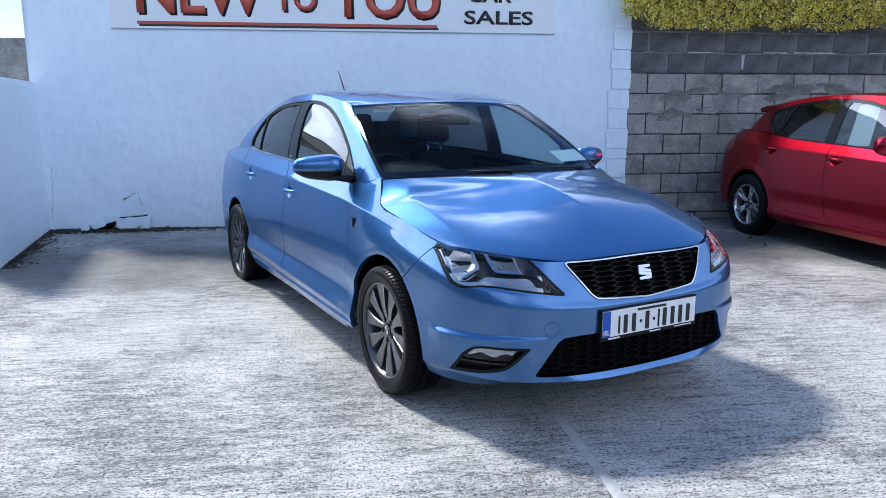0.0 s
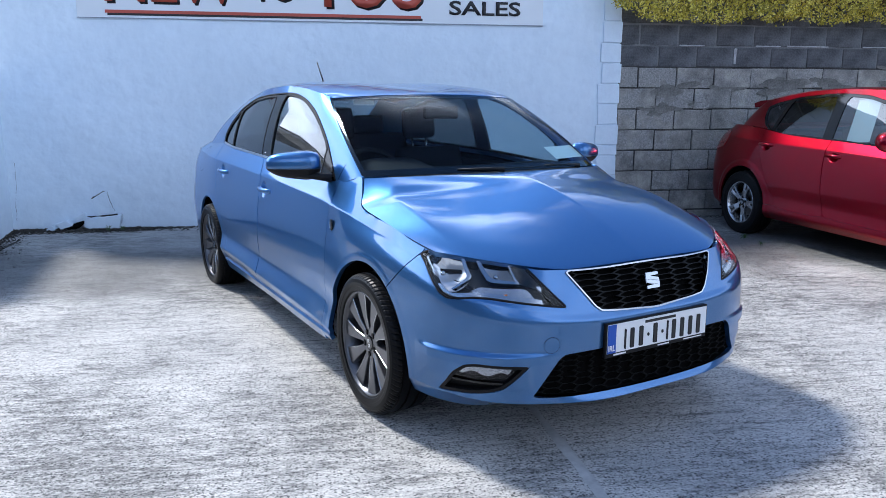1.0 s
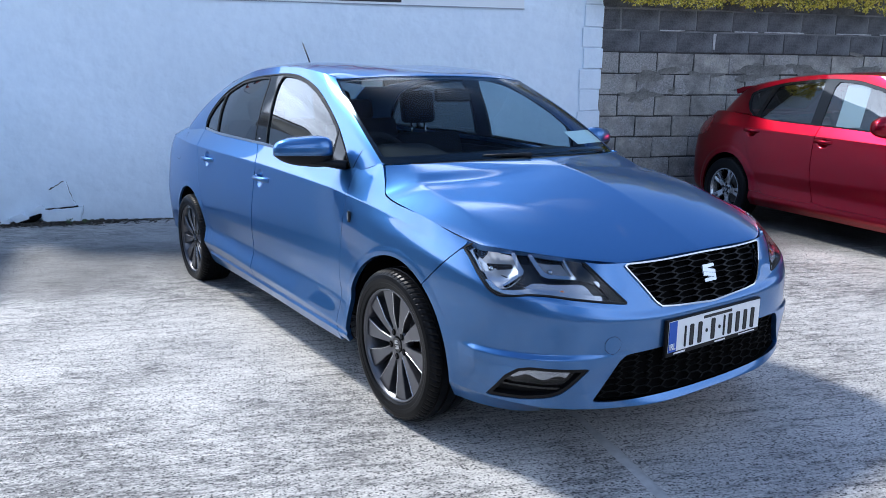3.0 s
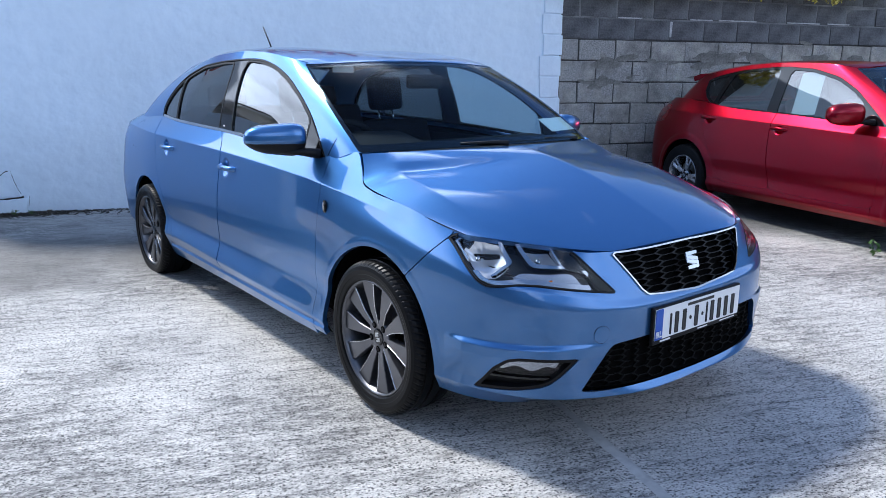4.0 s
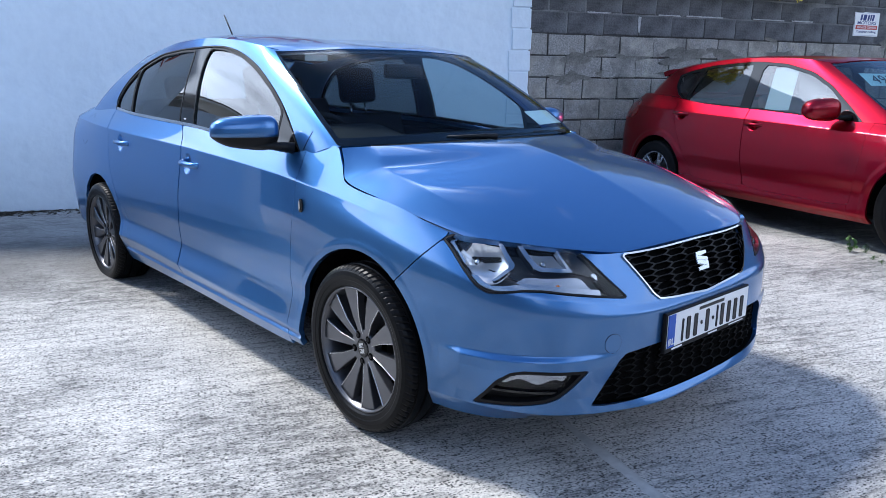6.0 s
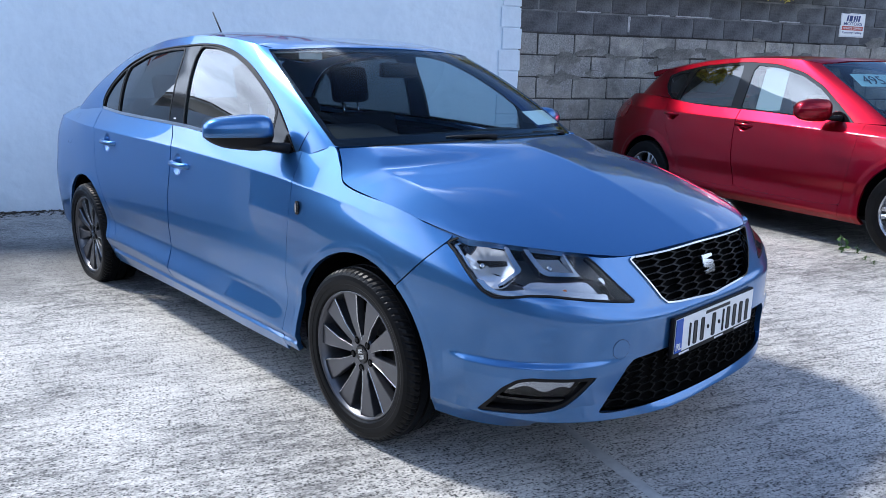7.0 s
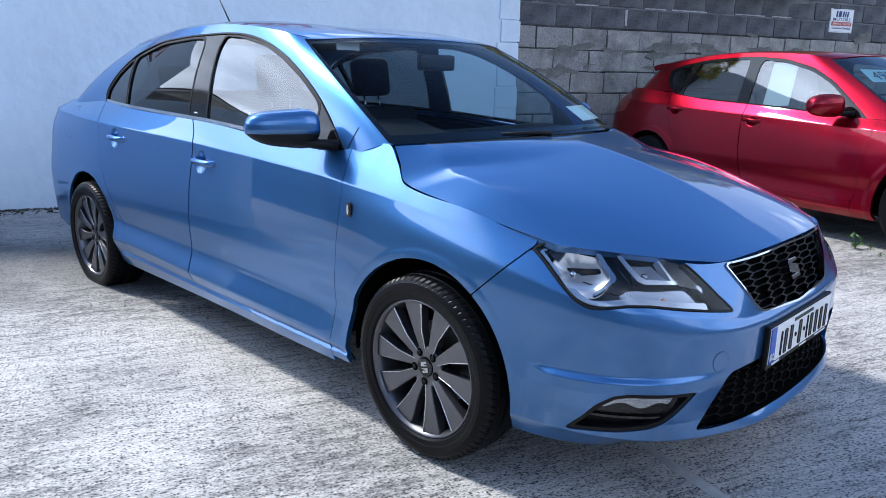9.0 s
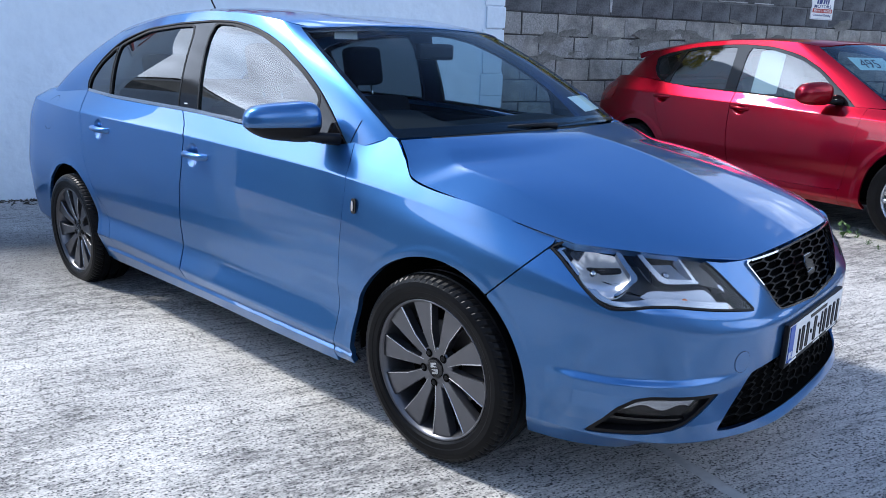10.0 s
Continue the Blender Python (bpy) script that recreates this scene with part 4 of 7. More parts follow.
def sill_region(p, u, v):
    return np.max([-front_door_f(yz(p)) + HIDE, -rear_door_f(yz(p)) + HIDE, arch_gap(p), p[..., 2] - 0.34, 0.4335 - p[..., 1], p[..., 1] - 2.36], axis=0)


def quarter_region(p, u, v):
    return np.max([-rear_door_f(yz(p)) + HIDE, 2.08 - p[..., 1], arch_gap(p), (0.343 - p[..., 2]) * (p[..., 1] < 2.45), p[..., 1] - 3.22], axis=0)


def tail_region(p, u, v):
    return np.max([3.2235 - p[..., 1], arch_gap(p)], axis=0)


VS = np.linspace(0, 7, 85)
fine_front = span(-1.32, 1.32, 0.0075)
bumper = part("front_bumper", skin_mesh("front_bumper", body, fine_front, np.linspace(0, 7, 150), bumper_region, 0.02), BLUE, car)
bonnet = part("bonnet", skin_mesh("bonnet", hood, np.linspace(-0.9965, 0.9965, 121), np.linspace(0.003, 0.996, 81), None, 0.02), BLUE, car)
for side in (-1, 1):
    part("bonnet_gap", skin_mesh("bonnet_gap", hood, np.linspace(0.986, 1.0, 5) * side, np.linspace(0.01, 1.0, 81), None, 0.0, lift=-0.0025), CAVITY, bonnet, "dark shut line")
for flip in (True, False):
    part("front_wing", skin_mesh("front_wing", body, span(0.98, 1.95, 0.009), np.linspace(0, 7, 120), fender_region, 0.02, mirror=flip), BLUE, car)
    d1 = part("front_door", skin_mesh("front_door", body, span(1.80, 3.1, 0.011), np.linspace(0, 7, 120), lambda p, u, v: front_door_f(yz(p)), 0.02, mirror=flip), BLUE, car)
    part("rear_door", skin_mesh("rear_door", body, span(2.80, 4.1, 0.011), np.linspace(0, 7, 120), lambda p, u, v: rear_door_f(yz(p)), 0.02, mirror=flip), BLUE, car)
    part("sill", skin_mesh("sill", body, span(1.6, 3.9, 0.014), np.linspace(0, 3.5, 190), sill_region, 0.02, mirror=flip), BLUE, car)
    part("rear_quarter", skin_mesh("rear_quarter", body, span(3.3, 4.9, 0.0085), np.linspace(0, 7, 150), quarter_region, 0.015, mirror=flip), BLUE, car)
tail = part("rear_bumper", skin_mesh("rear_bumper", body, span(4.4, 2 * body.u[-1] - 4.4, 0.014), VS, tail_region, 0.015), BLUE, car)
part("boot_lid", skin_mesh("boot_lid", deck, np.linspace(-1, 1, 41), np.linspace(0, 1, 21), None, 0.015), BLUE, car)
part("roof", skin_mesh("roof", roof, np.linspace(-1, 1, 81), np.linspace(0, 1, 81), None, 0.012), BLUE, car)
for flip in (True, False):
    part("under_shell", skin_mesh("under_shell", body, span(0, body.u[-1], 0.03), np.linspace(0, 6.9, 50), lambda p, u, v: np.maximum(arch_gap(p, 0.37), -lamp_f(uz(p, u))), 0.0, lift=-0.035, mirror=flip), CAVITY, car, "dark inner shell")

# glasshouse
DLO = [(2.548, 1.022), (2.566, 1.085), (2.462, 1.184), (2.30, 1.277), (2.15, 1.312), (2.0, 1.338), (1.704, 1.356), (1.546, 1.358), (1.41, 1.361), (1.26, 1.354), (1.103, 1.323), (0.941, 1.265), (0.77, 1.177), (0.658, 1.107),
       (0.572, 1.037), (0.499, 0.963), (0.452, 0.915), (0.440, 0.85), (1.4, 0.90), (2.5, 0.95)]
dlo_f = inside(rounded(DLO, 3, 0.22))
screen_edge = lambda v: 0.648 + 0.055 * v


def screen_f(u, v, inset=0.0):
    return np.max([np.abs(u) - screen_edge(v) + inset, inset * 3.4 - v, v - 0.985 + inset * 1.4], axis=0)


U_END = cabin.u[-1]


def rear_glass_f(u, v, inset=0.0):
    du = np.abs(u - U_END)
    return np.max([du - 0.52 - 0.02 * v + inset, 0.04 + inset - v, v - 0.96 + inset], axis=0)


for flip in (True, False):
    part("cabin_frame", skin_mesh("cabin_frame", cabin, span(0.55, U_END, 0.011), np.linspace(0, 1, 70), lambda p, u, v: np.max([-screen_f(u, v), -dlo_f(yz(p)), -rear_glass_f(u, v)], axis=0), 0.02, mirror=flip), BLUE, car, "body-coloured roof pillars")
part("screen_header", skin_mesh("screen_header", cabin, span(-0.66, 0.66, 0.02), np.linspace(0.97, 1, 8), lambda p, u, v: -screen_f(u, v), 0.02), BLUE, car)
windscreen = part("windscreen", skin_mesh("windscreen", cabin, span(-0.72, 0.72, 0.02), np.linspace(0.0, 1, 40), lambda p, u, v: screen_f(u, v, 0.002), 0.004, lift=-0.002), SCREEN_GLASS, car, "clear laminated windscreen")
part("screen_border", skin_mesh("screen_border", cabin, span(-0.72, 0.72, 0.008), np.linspace(0.0, 1, 130), lambda p, u, v: np.maximum(screen_f(u, v, 0.003), -screen_f(u, v, 0.022)), 0.002, lift=-0.007), GLOSS_BLACK, windscreen, "black printed border")
part("rear_window", skin_mesh("rear_window", cabin, span(U_END - 0.6, U_END + 0.6, 0.02), np.linspace(0.0, 1, 40), lambda p, u, v: rear_glass_f(u, v, 0.002), 0.004, lift=-0.002), REAR_GLASS, car, "tinted heated rear window")

front_pane = inside(rounded([(0.66, 0.80), (0.655, 1.07), (0.675, 1.095), (0.79, 1.168), (0.955, 1.250), (1.11, 1.306), (1.265, 1.336), (1.420, 1.345), (1.388, 0.98), (1.372, 0.80)], 2, 0.16))
rear_pane = inside(rounded([(1.545, 0.80), (1.558, 1.0), (1.552, 1.336), (1.704, 1.336), (1.99, 1.318), (2.14, 1.286), (2.270, 1.254), (2.216, 1.04), (2.196, 0.80)], 2, 0.12))
quarter_pane = inside(rounded([(2.298, 1.246), (2.330, 1.234), (2.445, 1.167), (2.538, 1.082), (2.53, 0.80), (2.226, 0.80), (2.244, 1.04)], 2, 0.12))
belt_z = lambda y: np.interp(y, [0.4, 0.47, 0.90, 1.4, 2.15, 2.62], [0.925, 0.925, 0.955, 0.985, 1.008, 1.03])
BELT = 0.013


def pane_cut(f):
    return lambda p, u, v: np.maximum(f(yz(p)), belt_z(p[..., 1]) + BELT - p[..., 2])


def frame_region(p, u, v):
    q = yz(p)
    return np.max([dlo_f(q) + 0.002, -np.minimum.reduce([pane_cut(g)(p, u, v) for g in (front_pane, rear_pane, quarter_pane)])], axis=0)


cab_us, cab_vs = span(0.66, 2.75, 0.007), np.linspace(0, 1, 130)
for flip in (True, False):
    fr = part("window_frame", skin_mesh("window_frame", cabin, cab_us, cab_vs, frame_region, 0.012, lift=-0.002, mirror=flip), PILLAR_BLACK, car, "black window surround and door pillars")
    part("front_side_window", skin_mesh("front_side_window", cabin, span(0.66, 1.7, 0.02), np.linspace(0, 1, 60), pane_cut(front_pane), 0.003, lift=-0.008, mirror=flip), GLASS, car, "clear glass, wound up")
    part("rear_side_window", skin_mesh("rear_side_window", cabin, span(1.4, 2.6, 0.02), np.linspace(0, 1, 60), pane_cut(rear_pane), 0.003, lift=-0.008, mirror=flip), DARK_GLASS, car, "tinted glass, wound up")
    part("quarter_window", skin_mesh("quarter_window", cabin, span(1.9, 2.75, 0.02), np.linspace(0, 1, 60), pane_cut(quarter_pane), 0.003, lift=-0.008, mirror=flip), DARK_GLASS, car, "small fixed tinted pane")
    seal = lambda p, u, v: np.minimum.reduce([pane_cut(g)(p, u, v) for g in (front_pane, rear_pane, quarter_pane)])
    part("window_seal", skin_mesh("window_seal", cabin, cab_us, cab_vs, lambda p, u, v: np.max([dlo_f(yz(p)) + 0.002, -seal(p, u, v), seal(p, u, v) - 0.010], axis=0), 0.006, lift=-0.0005, mirror=flip), BLACK, fr, "matt black rubber seal")
    # satin belt strip and the edge moulding over the windows
    part("belt_strip", skin_mesh("belt_strip", cabin, span(0.78, 2.5, 0.02), np.linspace(0, 0.2, 40), lambda p, u, v: np.max([p[..., 2] - belt_z(p[..., 1]) - 0.016, belt_z(p[..., 1]) + 0.002 - p[..., 2], p[..., 1] - 2.54, 0.47 - p[..., 1]], axis=0), 0.006, lift=0.003, mirror=flip), SATIN, car, "thin bright belt strip")
    part("window_moulding", skin_mesh("window_moulding", cabin, cab_us, cab_vs, lambda p, u, v: np.max([dlo_f(yz(p)) + 0.0025, -dlo_f(yz(p)) - 0.008, belt_z(p[..., 1]) - p[..., 2]], axis=0), 0.006, lift=0.003, mirror=flip), BLACK, car, "black rubber moulding")
    part("pillar_label", skin_mesh("pillar_label", cabin, span(1.45, 2.1, 0.004), np.linspace(0, 0.4, 90), lambda p, u, v: np.max([np.abs(p[..., 1] - 1.488) - 0.014, np.abs(p[..., 2] - 1.020) - 0.0028], axis=0), 0.0, lift=0.001, mirror=flip), WHITE, fr, "small white print")
    # seam between the wing and the roof pillar
    seam_f = lambda p: np.abs((p[..., 1] - 0.466) - (p[..., 2] - 0.925) * -0.27)
    part("pillar_seam", skin_mesh("pillar_seam", cabin, span(0.66, 0.84, 0.0012), np.linspace(0, 0.2, 60), lambda p, u, v: np.maximum(seam_f(p) - 0.0020, p[..., 2] - 1.018), 0.0, lift=0.0006, mirror=flip), CAVITY, car, "fine dark seam")

# ---- blue saloon: lamps, grilles, trim ----
def on_skin(u, v, lift=0.0, side=-1):
    """A place on the body skin and its outward direction, on one side of the car."""
    u, v, e = np.array([u]), np.array([v]), 0.004
    n = np.cross(body(u + e, v) - body(u - e, v), body(u, v + e) - body(u, v - e))[0]
    n /= np.linalg.norm(n)
    m = np.array([1 if side > 0 else -1, 1, 1])
    return Vector(((body(u, v)[0] + n * lift) * m).tolist()), Vector((n * m).tolist())


def v_at(u, z):
    vs = np.linspace(0, 7, 400)
    zs = body(np.full(400, u), vs)[:, 2]
    return float(vs[np.argmin(np.abs(zs - z))])


def comb(x, z, w, h):
    """Distance to the edges of a mesh of stretched six-sided cells."""
    x, z = x / w, z / h
    best = np.full(x.shape, 9.0)
    second = np.full(x.shape, 9.0)
    for ox, oz in ((0, 0), (0.5, 0.5)):
        dx, dz0 = (x - ox) - np.round(x - ox), (z - oz) - np.round(z - oz)
        for shift in (-1, 0, 1):
            d = np.sqrt((dx * 1.732) ** 2 + (dz0 + shift) ** 2)
            second = np.minimum(np.maximum(best, d), second)
            best = np.minimum(best, d)
    return (second - best) * h * 0.5


nose_us, nose_vs = span(-0.42, 0.42, 0.0026), np.linspace(3.9, 7, 100)
MESH_BLACK = material("grille_black", (0.0045, 0.0045, 0.005), 0.42, spec=0.14)
grille = part("front_grille", skin_mesh("front_grille", body, nose_us, nose_vs, lambda p, u, v: np.maximum(grille_f(xz(p)) + 0.006, comb(p[..., 0], p[..., 2] - 0.012, 0.190, 0.0200) - 0.0012), 0.014, lift=-0.014), MESH_BLACK, car, "black honeycomb grille")
part("grille_surround", skin_mesh("grille_surround", body, span(-0.42, 0.42, 0.0045), np.linspace(3.9, 7, 110), lambda p, u, v: np.max([grille_f(xz(p)) - 0.001, -grille_f(xz(p)) - 0.0042, v - 6.985], axis=0), 0.022, lift=0.005), CHROME, grille, "chrome surround")
part("grille_top_bar", skin_mesh("grille_top_bar", body, span(-0.366, 0.366, 0.01), np.linspace(6.90, 6.975, 8), None, 0.02, lift=0.006), CHROME, grille, "chrome top bar")
part("lower_grille", skin_mesh("lower_grille", body, span(-0.56, 0.56, 0.003), np.linspace(1.0, 3.2, 80), lambda p, u, v: np.maximum(lower_f(xz(p)) + 0.001, comb(p[..., 0], p[..., 2], 0.13, 0.0210) - 0.0011), 0.008, lift=-0.018), material("dull_black", (0.003, 0.003, 0.003), 0.7, spec=0.12), car, "black lower grille")
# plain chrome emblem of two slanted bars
half = [(-0.036, 0.010), (-0.030, 0.046), (0.036, 0.046), (0.036, 0.030), (-0.008, 0.026), (0.036, 0.012), (0.034, -0.008)]
for k in (1, -1):
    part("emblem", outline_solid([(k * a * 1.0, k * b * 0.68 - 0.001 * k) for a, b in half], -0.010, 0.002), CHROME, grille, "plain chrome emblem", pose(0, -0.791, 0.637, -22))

HOUSING = material("lamp_housing", (0.045, 0.047, 0.052), 0.3, 0.2)
FACET = material("faceted_reflector", (0.92, 0.93, 0.95), 0.20, 0.62)
CLEAR_PLASTIC = material("ribbed_silver_plastic", (0.40, 0.42, 0.46), 0.22, 0.75)
link(CLEAR_PLASTIC, bump_of(CLEAR_PLASTIC, noise_of(CLEAR_PLASTIC, coords(CLEAR_PLASTIC, (1, 1, 0.3)), 260.0, 1), 0.6, 0.002), bsdf(CLEAR_PLASTIC).inputs["Normal"])
lamp_us, lamp_vs = span(0.38, 1.08, 0.005), np.linspace(4.2, 7, 110)


def body_uz(u, v):
    return np.stack([np.abs(u), body(u, v)[..., 2]], -1)


def dish(uc, zc, a, b, edge, deep, ribs):
    """The body skin pressed in to a bowl round one place."""

    def skin(u, v):
        u, v = np.asarray(u, float), np.asarray(v, float)
        e = 0.003
        p = body(u, v)
        n = np.cross(body(u + e, v) - body(u - e, v), body(u, v + e) - body(u, v - e))
        n /= np.linalg.norm(n, axis=-1, keepdims=True)
        x, z = (u - uc) / a, (p[..., 2] - zc) / b
        r2 = x * x + z * z
        d = edge + deep * np.clip(1 - r2, 0, 1) + ribs * np.cos(np.arctan2(z, x) * 22) * np.clip(r2 * 1.5 - 0.3, 0, 1) * (x > 0.1)
        return p - n * d[..., None]

    return skin


main_dish, side_dish = dish(0.895, 0.696, 0.115, 0.062, 0.014, 0.050, 0.0016), dish(0.70, 0.725, 0.13, 0.07, 0.018, 0.045, 0.0)
MAIN_F = inside(rounded([(0.992, 0.716), (0.978, 0.742), (0.94, 0.750), (0.855, 0.745), (0.790, 0.692), (0.846, 0.652), (0.905, 0.646), (0.955, 0.676)], 2, 0.15))
SIDE_F = inside(rounded([(0.775, 0.742), (0.640, 0.732), (0.596, 0.676), (0.705, 0.684)], 1, 0.05))


def flat_piece(name, pts, lift, mat, lamp, flip, fold=0.012, label=""):
    f = inside(rounded(pts, 1, 0.1))
    return part(name, skin_mesh(name, body, lamp_us, lamp_vs, lambda p, u, v: np.maximum(f(uz(p, u)), lamp_f(uz(p, u)) + 0.004), fold, lift=lift, mirror=flip), mat, lamp, label)


for flip in (True, False):
    side = -1 if flip else 1
    lamp = part("headlight", skin_mesh("headlight", body, lamp_us, lamp_vs, lambda p, u, v: np.maximum(lamp_f(uz(p, u)), v - 6.97), 0.008, mirror=flip), LENS, car, "clear headlight lens")
    part("lamp_border", skin_mesh("lamp_border", body, lamp_us, lamp_vs, lambda p, u, v: np.max([lamp_f(uz(p, u)), -lamp_f(uz(p, u)) - 0.0045, v - 6.97], axis=0), 0.05, lift=0.001, mirror=flip), BLACK, lamp, "black edge")
    part("housing", skin_mesh("housing", body, lamp_us, lamp_vs, lambda p, u, v: lamp_f(uz(p, u)), 0.0, lift=-0.080, mirror=flip), HOUSING, lamp, "dark inner housing")
    part("bright_edge", skin_mesh("bright_edge", body, lamp_us, lamp_vs, lambda p, u, v: np.max([lamp_f(uz(p, u)) + 0.008, -lamp_f(uz(p, u)) - 0.023, p[..., 2] - 0.663, u - 0.99, 0.50 - u], axis=0), 0.030, lift=-0.014, mirror=flip), SATIN, lamp, "bright lower strip")
    part("bright_edge", skin_mesh("bright_edge", body, lamp_us, lamp_vs, lambda p, u, v: np.max([lamp_f(uz(p, u)) + 0.009, -lamp_f(uz(p, u)) - 0.016, 0.96 - u, 0.655 - p[..., 2]], axis=0), 0.030, lift=-0.014, mirror=flip), SATIN, lamp, "bright outer strip")
    part("reflector", skin_mesh("reflector", main_dish, span(0.76, 1.02, 0.004), lamp_vs, lambda p, u, v: np.maximum(MAIN_F(body_uz(u, v)), lamp_f(body_uz(u, v)) + 0.010), 0.004, mirror=flip), FACET, lamp, "ribbed chrome main reflector")
    part("reflector", skin_mesh("reflector", side_dish, span(0.56, 0.79, 0.004), lamp_vs, lambda p, u, v: np.maximum(SIDE_F(body_uz(u, v)), lamp_f(body_uz(u, v)) + 0.012), 0.004, mirror=flip), FACET, lamp, "smaller chrome reflector")
    flat_piece("divider", [(0.800, 0.748), (0.782, 0.748), (0.706, 0.688), (0.586, 0.678), (0.586, 0.670), (0.716, 0.677)], -0.010, CHROME, lamp, flip, 0.030, "bright chrome blade")
    flat_piece("divider", [(0.640, 0.735), (0.633, 0.735), (0.589, 0.674), (0.598, 0.672)], -0.012, SATIN, lamp, flip, 0.030, "thin bright rib")
    flat_piece("divider", [(0.868, 0.748), (0.850, 0.748), (0.786, 0.692), (0.846, 0.652), (0.862, 0.650), (0.806, 0.692)], -0.012, CHROME, lamp, flip, 0.020, "bright chrome chevron")
    flat_piece("bulb_shield", [(0.945, 0.712), (0.845, 0.716), (0.838, 0.706), (0.90, 0.699), (0.940, 0.703)], -0.016, CAVITY, lamp, flip, 0.006, "dark bulb shield")
    flat_piece("dark_panel", [(0.985, 0.757), (0.955, 0.752), (0.972, 0.722), (1.000, 0.735)], -0.012, GLOSS_BLACK, lamp, flip, 0.010, "black corner panel")
    flat_piece("dark_panel", [(0.640, 0.742), (0.560, 0.720), (0.470, 0.655), (0.500, 0.650), (0.590, 0.672), (0.632, 0.735)], -0.016, GLOSS_BLACK, lamp, flip, 0.010, "smoked inner panel")
    flat_piece("indicator", [(0.752, 0.668), (0.56, 0.660), (0.520, 0.626), (0.60, 0.632), (0.70, 0.642), (0.785, 0.655)], -0.026, CLEAR_PLASTIC, lamp, flip, 0.004, "ribbed clear indicator")
    for u, z, lift in ((0.925, 0.702, -0.030), (0.690, 0.705, -0.036)):
        p, n = on_skin(u, v_at(u, z), lift, side)
        aim = math.degrees(math.atan2(n.x, -n.y)) * 0.85
        part("bulb", turned([(0, 0.001), (0.004, 0.008), (0.014, 0.010), (0.022, 0.007), (0.025, 0.001)], 12), CHROME, lamp, "", pose(*p, 0, 0, aim - 90), smooth=True)
    p, n = on_skin(0.64, v_at(0.64, 0.642), -0.028, side)
    part("amber_bulb", turned([(-0.008, 0.001), (-0.005, 0.007), (0.003, 0.008), (0.008, 0.001)], 12), AMBER, lamp, "amber bulb", pose(*p), smooth=True)
    # fog lamp recess
    fog_us, fog_vs = span(0.53, 0.94, 0.005), np.linspace(0.8, 3.2, 80)
    recess = part("fog_lamp_recess", skin_mesh("fog_lamp_recess", body, fog_us, fog_vs, lambda p, u, v: fog_f(uz(p, u)), 0.0, lift=-0.028, mirror=flip), BLACK, car, "black plastic recess")
    part("recess_rim", skin_mesh("recess_rim", body, fog_us, fog_vs, lambda p, u, v: np.maximum(fog_f(uz(p, u)) + 0.001, -fog_f(uz(p, u)) - 0.012), 0.03, lift=-0.003, mirror=flip), BLACK, recess)
    fog_lens = inside(rounded([(0.832, 0.333), (0.785, 0.380), (0.745, 0.387), (0.600, 0.388), (0.631, 0.336), (0.72, 0.332)], 1, 0.12))
    part("fog_lamp", skin_mesh("fog_lamp", body, fog_us, fog_vs, lambda p, u, v: fog_lens(uz(p, u)), 0.014, lift=-0.008, mirror=flip), LENS, recess, "clear fog lamp lens")
    part("fog_reflector", skin_mesh("fog_reflector", body, span(0.60, 0.82, 0.008), np.linspace(0.8, 3.2, 60), lambda p, u, v: np.max([fog_lens(uz(p, u)) + 0.005, 0.350 + 0.008 * np.sin(u * 60) - p[..., 2]], axis=0), 0.02, lift=-0.020, mirror=flip), CLEAR_PLASTIC, recess, "silvery reflector")
    part("lower_fin", skin_mesh("lower_fin", body, fog_us, fog_vs, lambda p, u, v: np.max([fog_f(uz(p, u)) + 0.012, p[..., 2] - 0.322, 0.314 - p[..., 2]], axis=0), 0.014, lift=-0.010, mirror=flip), GLOSS_BLACK, recess, "black fin")
    # badge on the wing
    p, n = on_skin(body.u[7] + 0.217, v_at(body.u[7] + 0.217, 0.757), 0.001, side)
    bd = part("wing_badge", outline_solid(rounded([(-0.013, -0.026), (0.010, -0.026), (0.013, -0.01), (0.013, 0.024), (-0.010, 0.024)], 2, 0.2).tolist(), -0.006, 0.001), GLOSS_BLACK, car, "small black and chrome badge", pose(p.x, p.y, p.z, 0, 0, 90 * side))
    part("badge_bar", outline_solid(rounded([(-0.006, -0.018), (0.005, -0.018), (0.006, 0.016), (-0.005, 0.016)], 2, 0.2).tolist(), -0.004, 0.001), CHROME, bd, "chrome centre", pose(0, -0.006, 0))
    # door handles
    for y, z in ((1.335, 0.820), (2.212, 0.860)):
        u = float(np.interp(y, [0.55, 1.40, 2.15, 2.62], body.u[[10, 11, 12, 13]]))
        p, n = on_skin(u, v_at(u, z), 0.0, side)
        base = p.x
        pts = [(base - side * 0.012, y - 0.088, z), (base + side * 0.012, y - 0.080, z), (base + side * 0.026, y - 0.055, z + 0.001), (base + side * 0.029, y, z + 0.003), (base + side * 0.026, y + 0.055, z + 0.004), (base + side * 0.014, y + 0.078, z + 0.004), (base - side * 0.012, y + 0.085, z + 0.004)]
        part("door_handle", tube(pts, [0.011, 0.013, 0.0135, 0.014, 0.0135, 0.013, 0.011], 12, flat=1.0), BLUE, car, "body-coloured door handle", smooth=True)
    # door mirrors
    cx = side * 0.890
    mirror_at = pose(cx, 0.622, 1.010, 0, 0, side * 30)

